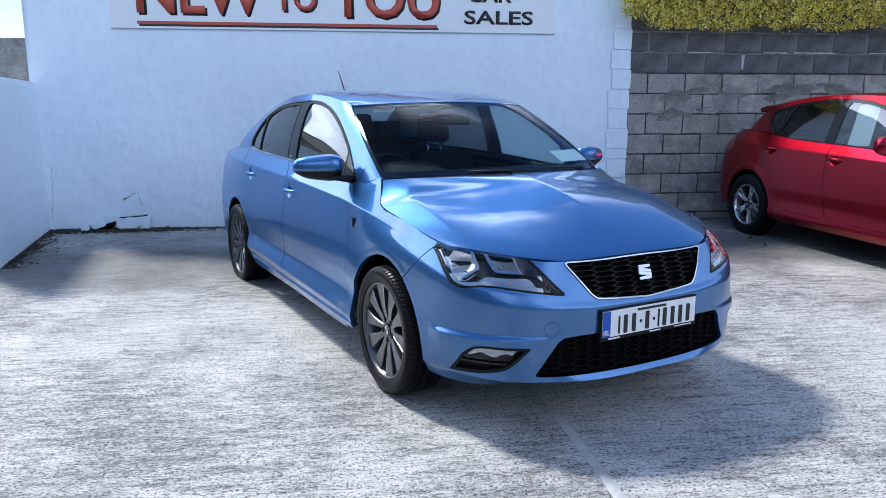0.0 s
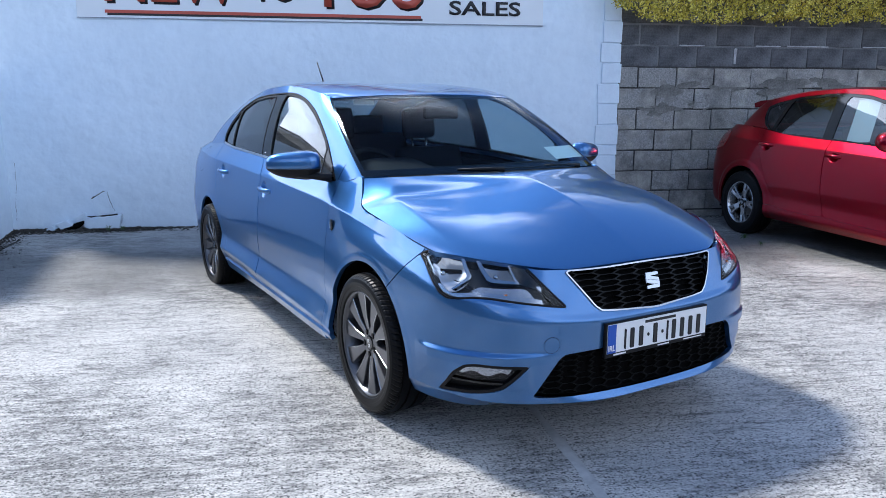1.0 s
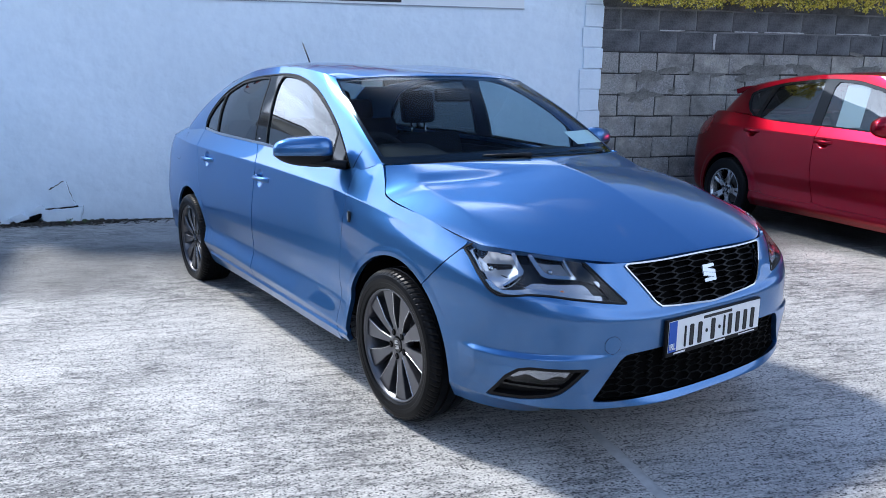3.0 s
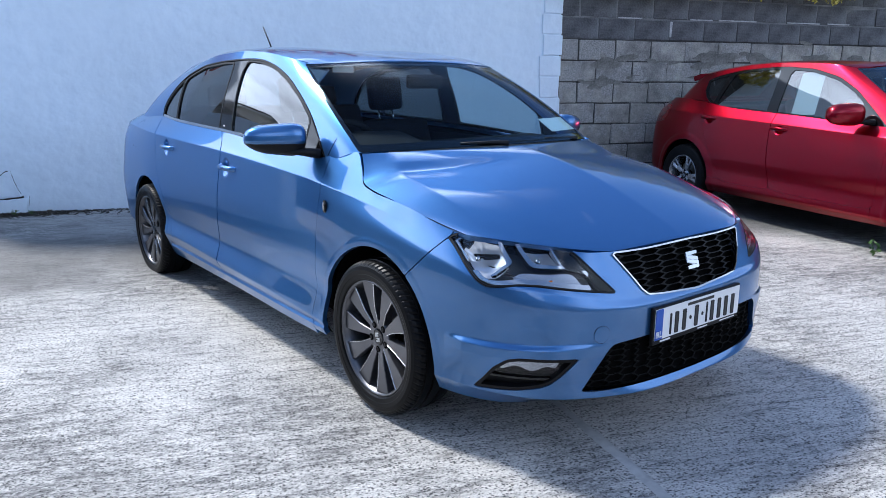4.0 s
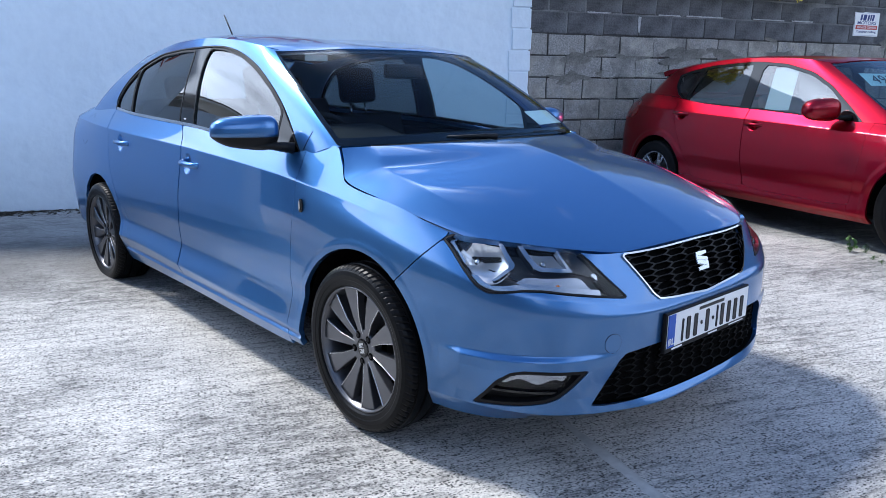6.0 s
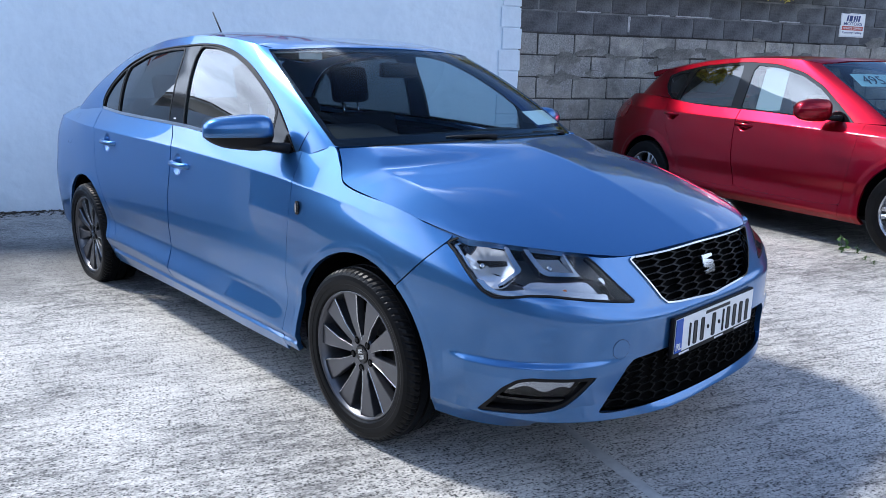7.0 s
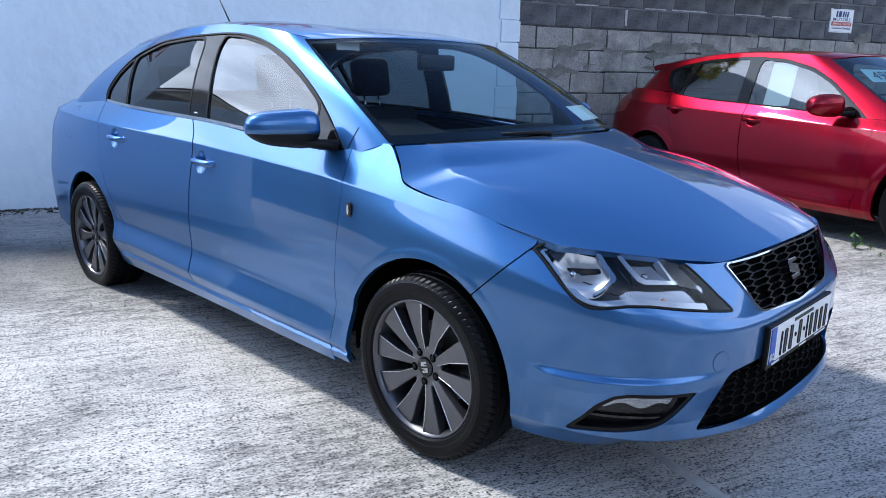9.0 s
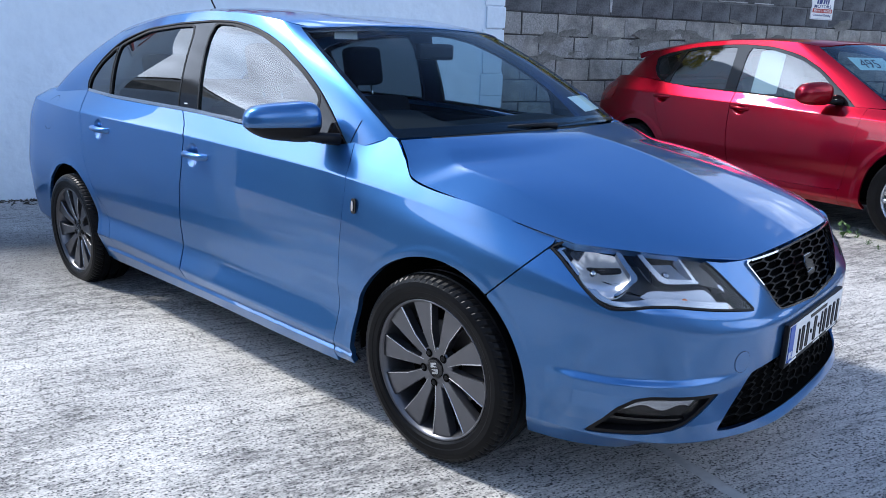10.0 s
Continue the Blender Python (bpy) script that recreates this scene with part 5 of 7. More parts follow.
    def housing_shape(z0, z1):
        bm = bmesh.new()
        bmesh.ops.create_uvsphere(bm, u_segments=40, v_segments=24, radius=1)
        for v in bm.verts:
            s = lambda c, e: math.copysign(abs(c) ** e, c)
            x, y, z = s(v.co.x, 0.50), s(v.co.y, 0.72), s(v.co.z, 0.66)
            taper = 1 - 0.16 * x * side
            v.co = Vector((x * 0.128, y * 0.070 * (1 if y < 0 else 0.75), min(max(z * 0.064 * taper, z0), z1)))
        bmesh.ops.remove_doubles(bm, verts=bm.verts[:], dist=0.0002)
        return bm

    mir = part("door_mirror", housing_shape(-0.014, 0.2), BLUE, car, "body-coloured mirror cap over a black base", mirror_at, smooth=True)
    lowb = housing_shape(-0.2, -0.0145)
    for v in lowb.verts:
        low = min(1.0, max(0.0, (-0.0145 - v.co.z) / 0.05))
        v.co.x = v.co.x * 0.992 * (1 - 0.22 * low) - side * 0.016 * low
        v.co.y *= 0.97 - 0.2 * low
    part("mirror_base", lowb, BLACK, mir, "black lower shell", smooth=True)
    part("mirror_glass", outline_solid(rounded([(-0.105, -0.038), (0.105, -0.042), (0.112, 0.03), (-0.10, 0.045)], 2, 0.2).tolist(), 0.003), CHROME, mir, "mirror glass", pose(0, 0.050, 0))
    part("mirror_arm", tube([(side * 0.900, 0.60, 0.968), (side * 0.82, 0.545, 0.962), (side * 0.745, 0.51, 0.952)], [0.024, 0.026, 0.034], 12, flat=0.62), BLACK, car, "black mirror arm", smooth=True)

# number plate
plate = part("number_plate", box(-0.266, 0.266, -0.842, -0.828, 0.388, 0.519, 0.004), BLACK, car, "white number plate with dark characters in a black holder")
part("plate_face", box(-0.259, 0.259, -0.8445, -0.8422, 0.405, 0.513, 0.001), WHITE, plate)
part("plate_band", box(-0.2585, -0.219, -0.8465, -0.8447, 0.406, 0.512), PLATE_BLUE, plate, "blue country band")
part("country_letters", lettering("country_letters", "IRL", WHITE, 0.032, 0.022, 0.001, 0.02), None, plate, "", pose(-0.2555, -0.8467, 0.414))
x = -0.180
for w, h in ((0.018, 0.07), (0.036, 0.07), (0.036, 0.07), (0.020, 0.012), (0.037, 0.07), (0.020, 0.012), (0.018, 0.07), (0.036, 0.07), (0.036, 0.07), (0.036, 0.07), (0.036, 0.07)):
    part("plate_bar", box(x + w * 0.18, x + w * 0.82 - 0.004, -0.8462, -0.8446, 0.4500 - h * 0.54, 0.4500 + h * 0.54, 0.003, 1), INK, plate)
    x += w * 1.10 + 0.0055
part("plate_line", box(-0.075, 0.085, -0.8460, -0.8446, 0.495, 0.505), INK, plate)
part("holder_line", box(-0.225, -0.165, -0.8432, -0.8418, 0.394, 0.400), WHITE, plate, "small white print")
part("holder_line", box(0.0, 0.06, -0.8432, -0.8418, 0.394, 0.399), WHITE, plate, "small white print")
part("holder_line", box(0.14, 0.24, -0.8432, -0.8418, 0.395, 0.399), WHITE, plate, "small white print")
# round cover of the towing eye
part("towing_cover", skin_mesh("towing_cover", body, span(0.43, 0.53, 0.002), np.linspace(2.6, 4.2, 60), lambda p, u, v: np.hypot(u - 0.478, p[..., 2] - 0.462) - 0.0285, 0.006, lift=0.0012, mirror=True), BLUE, car)
part("towing_gap", skin_mesh("towing_gap", body, span(0.43, 0.53, 0.002), np.linspace(2.6, 4.2, 80), lambda p, u, v: np.abs(np.hypot(u - 0.478, p[..., 2] - 0.462) - 0.0294) - 0.0008, 0.0, lift=0.0006, mirror=True), BLACK, car, "fine gap")

# filler flap in the rear quarter: only the arcs of its gap that the light shows dark are drawn
flap_f = lambda p: np.abs(np.hypot(p[..., 1] - 2.90, (p[..., 2] - 0.90) * 0.92) - 0.082) - 0.0010 + 10 * np.clip(0.062 - np.abs(p[..., 2] - 0.90), 0, 1)
part("filler_flap_gap", skin_mesh("filler_flap_gap", body, span(4.0, 4.75, 0.003), np.linspace(4.6, 6.95, 130), lambda p, u, v: flap_f(p), 0.0, lift=0.0006, mirror=True), CAVITY, car, "fine gap above and below the filler flap, drawn only where light shows it")

# aerial, wipers, inner mirror, papers
aerial = part("aerial", tube([(0, 2.42, 1.430), (0, 2.45, 1.452), (0, 2.475, 1.460)], [0.030, 0.016, 0.008], 12, flat=0.7), BLACK, car, "short black roof aerial", smooth=True)
part("rod", tube([(0, 2.455, 1.452), (0, 2.575, 1.602)], [0.005, 0.0035], 8), BLACK, aerial, smooth=True)
for x0, x1, sx in ((-0.50, 0.08, -0.04), (0.02, 0.56, 0.48)):
    ys = lambda x: 0.120 + 0.115 * (abs(x) / 0.6) ** 2
    zs = lambda x: 0.984 - 0.010 * (abs(x) / 0.6) ** 2
    line = [(x0 + (x1 - x0) * i / 10, ys(x0 + (x1 - x0) * i / 10) + 0.020, zs(x0 + (x1 - x0) * i / 10) + 0.006) for i in range(11)]
    wp = part("wiper", tube(line, 0.006, 8), BLACK, car, "black flat wiper blade", smooth=True)
    part("wiper_arm", tube([(sx, ys(sx) - 0.004, zs(sx) + 0.006), (sx - 0.05, ys(sx - 0.05) + 0.006, zs(sx) + 0.010), (line[4][0], line[4][1], line[4][2] + 0.006)], [0.013, 0.009, 0.006], 8), BLACK, wp, smooth=True)
part("inner_mirror", box(-0.105, 0.105, 0.752, 0.785, 1.215, 1.282, 0.014), BLACK, car, "black inside mirror")
part("screen_label", box(-0.475, -0.36, 0.862, 0.866, 1.288, 1.316, 0.001), WHITE, car, "white paper label behind the screen", pose(0, -0.012, 0.0))
part("price_sheet", outline_solid([(-0.13, -0.05), (0.13, -0.05), (0.13, 0.05), (-0.13, 0.05)], 0.001), material("pale_paper", (0.62, 0.72, 0.70), 0.6), car, "pale printed sheet behind the screen", pose(0.50, 0.335, 1.045, -55, 0, 18))


# ---- blue saloon: wheels and underside ----
def build_wheel(name, radius, rim_r, width, spoke_mat, spokes, blade):
    """A wheel whose outer face looks along +x, its hub at the origin."""
    w = width / 2
    wheel = rim = part(name, turned([(-w * 0.85, rim_r + 0.004), (-w * 0.80, rim_r - 0.012), (w * 0.1, rim_r - 0.020), (w * 0.62, rim_r - 0.010), (w * 0.80, rim_r - 0.002), (w * 0.86, rim_r + 0.004), (w * 0.90, rim_r + 0.0045), (w * 0.905, rim_r), (w * 0.86, rim_r - 0.004)], 96), spoke_mat, None, "alloy wheel", smooth=True)
    shape = [(-w * 0.84, rim_r), (-w * 0.97, rim_r + 0.02), (-w, rim_r + 0.045), (-w * 0.93, radius - 0.016), (-w * 0.80, radius - 0.006), (-w * 0.56, radius - 0.0015), (-w * 0.30, radius), (-w * 0.28, radius - 0.008), (-w * 0.20, radius - 0.008), (-w * 0.18, radius),
             (w * 0.18, radius), (w * 0.20, radius - 0.008), (w * 0.28, radius - 0.008), (w * 0.30, radius), (w * 0.56, radius - 0.0015), (w * 0.58, radius - 0.007), (w * 0.63, radius - 0.007), (w * 0.65, radius - 0.002), (w * 0.80, radius - 0.006), (w * 0.90, radius - 0.013), (w * 0.965, radius - 0.024),
             (w, rim_r + 0.045), (w * 0.985, rim_r + 0.030), (w * 0.97, rim_r + 0.027), (w * 0.95, rim_r + 0.012), (w * 0.88, rim_r + 0.004), (w * 0.80, rim_r)]
    sides = 300
    bm = turned(shape, sides)
    bm.verts.ensure_lookup_table()
    for i, (a, r) in enumerate(shape):
        if r > radius - 0.02 and abs(a) > w * 0.6:
            for k in range(sides):
                if k % 4 == 0:
                    v = bm.verts[i * sides + (k + int(abs(a) / w * 6)) % sides]
                    v.co *= Vector((1, (r - 0.0035) / r, (r - 0.0035) / r))
    part("tyre", bm, RUBBER, wheel, "black tyre with grooved tread", smooth=False)
    for k in range(spokes):
        pts = blade
        bm = bmesh.new()
        n = len(pts)
        face = [bm.verts.new((w * 0.62 + 0.016 * ((r - 0.05) / (rim_r - 0.05)) + dx, t, r)) for r, t, dx in pts]
        f = bm.faces.new(face)
        res = bmesh.ops.extrude_face_region(bm, geom=[f])
        bmesh.ops.translate(bm, verts=[v for v in res["geom"] if isinstance(v, bmesh.types.BMVert)], vec=(-0.030, 0, 0))
        bmesh.ops.recalc_face_normals(bm, faces=bm.faces[:])
        bmesh.ops.bevel(bm, geom=[e for e in bm.edges if min(v.co.x for v in e.verts) > w * 0.58], offset=0.0022, segments=2, affect="EDGES")
        part("spoke", bm, spoke_mat, rim, at=pose(0, 0, 0, k * 360 / spokes))
        if spoke_mat == ALLOY:
            e0, e1 = pts[2], pts[3]
            off = lambda p: (w * 0.62 + 0.016 * ((p[0] - 0.05) / (rim_r - 0.05)) + p[2] + 0.0004, p[1] - 0.0012, p[0])
            part("spoke_edge", tube([off(pts[1]), off(e0), off(e1)], [0.0012, 0.0017, 0.0022], 6), MACHINED, rim, "bright machined edge", pose(0, 0, 0, k * 360 / spokes))
    hub_x = w * 0.62
    part("hub", turned([(hub_x - 0.03, 0.070), (hub_x - 0.003, 0.068), (hub_x, 0.064), (hub_x + 0.001, 0.034), (hub_x - 0.002, 0.032)], 48), spoke_mat, rim, smooth=False)
    cap = part("centre_cap", turned([(hub_x - 0.004, 0.032), (hub_x + 0.003, 0.031), (hub_x + 0.0045, 0.027), (hub_x + 0.0047, 0.0005)], 32), GLOSS_BLACK, rim, "gloss black centre cap", smooth=False)
    for k in (-1, 1):
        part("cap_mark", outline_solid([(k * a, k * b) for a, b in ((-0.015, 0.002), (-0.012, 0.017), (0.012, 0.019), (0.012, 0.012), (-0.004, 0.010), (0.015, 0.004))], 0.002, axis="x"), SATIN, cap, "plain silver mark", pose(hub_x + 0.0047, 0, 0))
    for k in range(5):
        a = math.radians(k * 72 + 36)
        part("nut_hole", turned([(hub_x + 0.0022, 0.0138), (hub_x + 0.0024, 0.0005)], 16), CAVITY, rim, "dark nut hole", pose(0, 0.050 * math.cos(a), 0.050 * math.sin(a)))
        part("wheel_nut", turned([(hub_x - 0.01, 0.008), (hub_x + 0.0045, 0.0075), (hub_x + 0.005, 0.0005)], 6), BLACK, rim, "", pose(0, 0.050 * math.cos(a), 0.050 * math.sin(a)))
    part("brake_disc", turned([(0.0, 0.05), (0.0, 0.135), (-0.02, 0.135)], 48), material("brake_steel", (0.20, 0.19, 0.18), 0.4, 1.0), wheel, "brake disc")
    part("brake_back", turned([(-0.025, 0.0005), (-0.025, rim_r - 0.022)], 32), CAVITY, wheel, "dark backing")
    return wheel


BLADE = [(0.050, -0.012, 0), (0.050, 0.012, 0), (0.120, 0.020, 0.003), (0.2150, 0.046, 0), (0.2205, 0.012, 0), (0.2180, -0.033, 0), (0.165, -0.027, 0.002), (0.110, -0.019, 0.003)]
first = build_wheel("wheel", 0.301, 0.2185, 0.212, ALLOY, 10, BLADE)
first.parent = car
first.matrix_basis = pose(-0.735, 0, HUB, 14, 0, 180)
for x, y, turn, spin in ((0.735, 0, 0, 40), (-0.752, REAR_AXLE, 180, 27), (0.752, REAR_AXLE, 0, 5)):
    w2 = copy_thing(first, pose(x, y, HUB, spin, 0, turn))
for y in (0, REAR_AXLE):
    for side in (-1, 1):
        bm = bmesh.new()
        rows = []
        for i in range(25):
            a = math.radians(-8 + 196 * i / 24)
            rows.append([bm.verts.new((side * xx, y + 0.362 * math.cos(a), HUB + 0.008 + 0.362 * math.sin(a))) for xx in (0.40, 0.79)])
        for r, q in zip(rows, rows[1:]):
            bm.faces.new((r[0], r[1], q[1], q[0]))
        bm.faces.new([r[0] for r in rows])
        part("arch_liner", bm, CAVITY, car, "black wheel arch liner")
part("underside", box(-0.60, 0.60, -0.50, 3.30, 0.212, 0.23), CAVITY, car, "dark underside")

# ---- blue saloon: inside ----
def dash_shape():
    bm = bmesh.new()
    rows = []
    for x in np.linspace(-0.70, 0.70, 41):
        cowl = 0.055 * math.exp(-(((x + 0.36) / 0.17) ** 4))
        prof = [(0.22, 0.93), (0.40, 0.965), (0.60, 0.972 + cowl), (0.70, 0.965 + cowl), (0.76, 0.92 + cowl * 0.5), (0.78, 0.80), (0.74, 0.60), (0.5, 0.55)]
        rows.append([bm.verts.new((x, y + 0.10 * (abs(x) / 0.7) ** 2, z)) for y, z in prof])
    for r, q in zip(rows, rows[1:]):
        for k in range(len(r) - 1):
            bm.faces.new((r[k], r[k + 1], q[k + 1], q[k]))
    bmesh.ops.recalc_face_normals(bm, faces=bm.faces[:])
    return bm


part("dashboard", dash_shape(), DASH, car, "black soft dashboard with a cowl over the dials", smooth=True)
steer = part("steering_wheel", tube([(0.185 * math.cos(a), 0.185 * math.sin(a) * 0.42, 0.185 * math.sin(a) * 0.907) for a in np.linspace(0, 2 * math.pi, 33)[:-1]], 0.015, 10, closed=True), DASH, car, "black steering wheel", pose(-0.36, 0.86, 0.885), smooth=True)
part("wheel_boss", box(-0.09, 0.09, -0.02, 0.02, -0.06, 0.05, 0.015), DASH, steer, at=pose(0, 0, 0, -25))
for sx in (-0.36, 0.36):
    hx = sx * 0.80
    seat = part("front_seat", box(-0.25, 0.25, -0.28, 0.22, -0.10, 0.06, 0.05, 4), CLOTH, car, "dark cloth front seat", pose(sx, 1.22, 0.52), smooth=True)
    part("seat_back", box(-0.235, 0.235, -0.055, 0.055, 0, 0.50, 0.05, 4), CLOTH, seat, at=pose(0, 0.20, 0.02, -16), smooth=True)
    part("headrest", box(-0.110, 0.110, -0.045, 0.045, -0.095, 0.10, 0.040, 4), CLOTH, seat, "dark headrest on two posts", pose(hx - sx, 0.33, 0.655, -10), smooth=True)
    for px in (-0.05, 0.05):
        part("headrest_post", tube([(hx - sx + px, 0.335, 0.60), (hx - sx + px, 0.30, 0.46)], 0.006, 8), SATIN, seat, smooth=True)
bench = part("rear_seat", box(-0.62, 0.62, -0.25, 0.25, -0.08, 0.08, 0.05, 3), CLOTH, car, "dark cloth rear bench", pose(0, 1.97, 0.56), smooth=True)
part("bench_back", box(-0.62, 0.62, -0.06, 0.06, 0, 0.50, 0.05, 3), CLOTH, bench, at=pose(0, 0.26, 0.05, -20), smooth=True)
for px in (-0.34, 0.34):
    part("rear_headrest", box(-0.12, 0.12, -0.04, 0.04, 0, 0.14, 0.035, 3), CLOTH, bench, at=pose(px, 0.45, 0.52, -15), smooth=True)
part("parcel_shelf", box(-0.60, 0.60, 2.66, 3.04, 0.985, 1.000), DASH, car, "dark parcel shelf")
part("cabin_floor", box(-0.70, 0.70, 0.5, 2.7, 0.26, 0.28), CAVITY, car)
for side in (-1, 1):
    part("door_lining", box(-0.012, 0.012, 0.45, 2.55, 0.30, 0.93, 0.008), DASH, car, "black door lining", pose(side * 0.735, 0, 0))
roof_lining = part("roof_lining", skin_mesh("roof_lining", roof, np.linspace(-0.97, 0.97, 21), np.linspace(0.03, 0.97, 21), None, 0.0, lift=-0.03), CLOTH, car, "dark roof lining")

# ---- red hatchback ----
R_AXLE, R_HUB = 2.64, 0.316
red = empty("hatchback_car", "red five-door hatchback car parked against the block wall", "car", pose(4.306, -0.721, 0.022, 0, 0, -16.8))


def red_arches(x, y, z):
    out = 0
    for yc in (0.0, R_AXLE):
        s = np.clip((0.44 - np.hypot(y - yc, z - R_HUB)) / 0.04, 0, 1)
        out = out + 0.007 * s * s * (3 - 2 * s) * (np.abs(x) > 0.5)
    # dished hollows behind the door handles
    for yc, zc in ((1.475, 0.836), (2.345, 0.886)):
        r = np.hypot((y - yc) / 0.062, (z - zc) / 0.038)
        out = out - 0.020 * np.clip(1 - r * r, 0, 1) ** 1.2 * (np.abs(x) > 0.5)
    return out


RED_PLAN = [(0, -0.91), (0.30, -0.89), (0.58, -0.79), (0.75, -0.60), (0.825, -0.35), (0.855, 0.0), (0.862, 0.30), (0.866, 0.60), (0.872, 1.40), (0.872, 2.10), (0.865, 2.64), (0.835, 3.00), (0.73, 3.30), (0.5, 3.43), (0, 3.47)]
RED_Z = [
    [0.19, 0.19, 0.19, 0.19, 0.19, 0.19, 0.19, 0.19, 0.20, 0.21, 0.22, 0.23, 0.25, 0.26, 0.26],
    [0.25, 0.25, 0.25, 0.25, 0.25, 0.255, 0.255, 0.26, 0.275, 0.29, 0.30, 0.31, 0.32, 0.33, 0.33],
    [0.34, 0.34, 0.35, 0.36, 0.37, 0.39, 0.40, 0.40, 0.41, 0.42, 0.45, 0.46, 0.46, 0.46, 0.46],
    [0.45, 0.45, 0.46, 0.47, 0.48, 0.50, 0.51, 0.52, 0.53, 0.55, 0.58, 0.60, 0.60, 0.60, 0.60],
    [0.54, 0.54, 0.55, 0.57, 0.60, 0.63, 0.64, 0.65, 0.67, 0.69, 0.72, 0.74, 0.74, 0.74, 0.74],
    [0.60, 0.60, 0.61, 0.64, 0.68, 0.73, 0.75, 0.76, 0.79, 0.82, 0.85, 0.86, 0.86, 0.86, 0.86],
    [0.66, 0.66, 0.67, 0.70, 0.75, 0.80, 0.83, 0.845, 0.882, 0.912, 0.94, 0.96, 0.96, 0.96, 0.96],
    [0.72, 0.72, 0.73, 0.76, 0.81, 0.865, 0.905, 0.916, 0.965, 1.0, 1.06, 1.08, 1.07, 1.06, 1.06],
]
RED_D = [
    [0.07, 0.07, 0.07, 0.06, 0.05, 0.05, 0.05, 0.06, 0.06, 0.06, 0.05, 0.06, 0.08, 0.08, 0.08],
    [0.0, 0.0, 0.005, 0.01, 0.012, 0.01, 0.008, 0.006, 0.006, 0.008, 0.012, 0.015, 0.02, 0.02, 0.02],
    [0.01, 0.01, 0.004, 0.0, 0.0, 0.004, 0.012, 0.018, 0.020, 0.018, 0.006, 0.004, 0.0, 0.0, 0.0],
    [0.01, 0.005, 0.0, 0.0, 0.0, 0.0, 0.004, 0.006, 0.006, 0.006, 0.002, 0.0, 0.0, 0.0, 0.0],
    [0.012, 0.01, 0.005, 0.005, 0.006, 0.008, 0.010, 0.012, 0.012, 0.012, 0.012, 0.012, 0.01, 0.01, 0.01],
    [0.03, 0.03, 0.02, 0.02, 0.020, 0.022, 0.024, 0.026, 0.026, 0.028, 0.03, 0.03, 0.03, 0.03, 0.03],
    [0.06, 0.06, 0.05, 0.05, 0.045, 0.042, 0.042, 0.044, 0.044, 0.046, 0.05, 0.06, 0.08, 0.08, 0.08],
    [0.11, 0.11, 0.11, 0.12, 0.10, 0.095, 0.116, 0.106, 0.102, 0.108, 0.134, 0.16, 0.20, 0.20, 0.20],
]
rbody = Ring(RED_PLAN, RED_Z, RED_D, red_arches, ((6, -1.0),))
RED_LOW = [(0, 0.06, 0.96), (0.40, 0.11, 0.955), (0.62, 0.20, 0.935), (0.715, 0.34, 0.912), (0.756, 0.60, 0.916), (0.766, 1.00, 0.940), (0.768, 1.50, 0.972), (0.762, 2.10, 1.000), (0.728, 2.58, 1.060),
           (0.66, 2.92, 1.075), (0.50, 3.12, 1.07), (0.25, 3.18, 1.065), (0, 3.20, 1.06)]
RED_HIGH = [(0, 0.90, 1.380), (0.30, 0.915, 1.376), (0.48, 0.96, 1.362), (0.555, 1.03, 1.356), (0.586, 1.20, 1.382), (0.600, 1.50, 1.402), (0.604, 1.75, 1.406), (0.597, 2.05, 1.396), (0.578, 2.40, 1.360),
            (0.560, 2.70, 1.318), (0.48, 2.82, 1.325), (0.25, 2.87, 1.336), (0, 2.88, 1.340)]
rcabin = Loft(RED_LOW, RED_HIGH, 0.002, 0.010)
rroof = Patch(RED_HIGH[:4], RED_HIGH[:8:-1], RED_HIGH[3:10], lambda a, g: 0.045 * (1 - a**2.4) * np.sin(np.pi * np.clip(g, 0, 1)) ** 0.6)
rhood = Patch([(0, -0.80, 0.72), (0.29, -0.78, 0.72), (0.53, -0.70, 0.73), (0.66, -0.53, 0.76), (0.73, -0.33, 0.81)], [(0, 0.06, 0.955), (0.40, 0.11, 0.95), (0.62, 0.19, 0.93), (0.735, 0.30, 0.905)],
              [(0.73, -0.33, 0.81), (0.757, 0.0, 0.865), (0.735, 0.30, 0.905)], lambda a, g: 0.045 * (1 - a**3) * np.sin(np.pi * np.clip(g, 0, 1)) ** 0.7)


def r_arch(p, r=0.362):
    side = np.abs(p[..., 0]) > 0.5
    return np.where(side, np.maximum(r - np.hypot(p[..., 1], p[..., 2] - R_HUB - 0.005), r - np.hypot(p[..., 1] - R_AXLE, p[..., 2] - R_HUB - 0.005)), -1)


R_FRONT = inside(rounded([(0.46, 1.1), (0.455, 0.91), (0.462, 0.78), (0.478, 0.60), (0.505, 0.40), (0.515, 0.30), (1.50, 0.318), (1.535, 0.42), (1.562, 0.60), (1.573, 0.78), (1.585, 1.0), (1.60, 1.1)], 2, 0.15))
R_REAR = inside(rounded([(1.608, 1.1), (1.592, 1.0), (1.580, 0.78), (1.569, 0.60), (1.542, 0.42), (1.508, 0.318), (2.10, 0.325), (2.16, 0.40), (2.27, 0.58), (2.35, 0.70), (2.41, 0.82), (2.44, 0.93), (2.50, 1.1)], 2, 0.15))
R_LAMP = inside(rounded([(3.02, 0.86), (3.0, 0.97), (3.05, 1.03), (3.6, 1.03), (3.6, 0.84), (3.2, 0.82)], 2, 0.15))
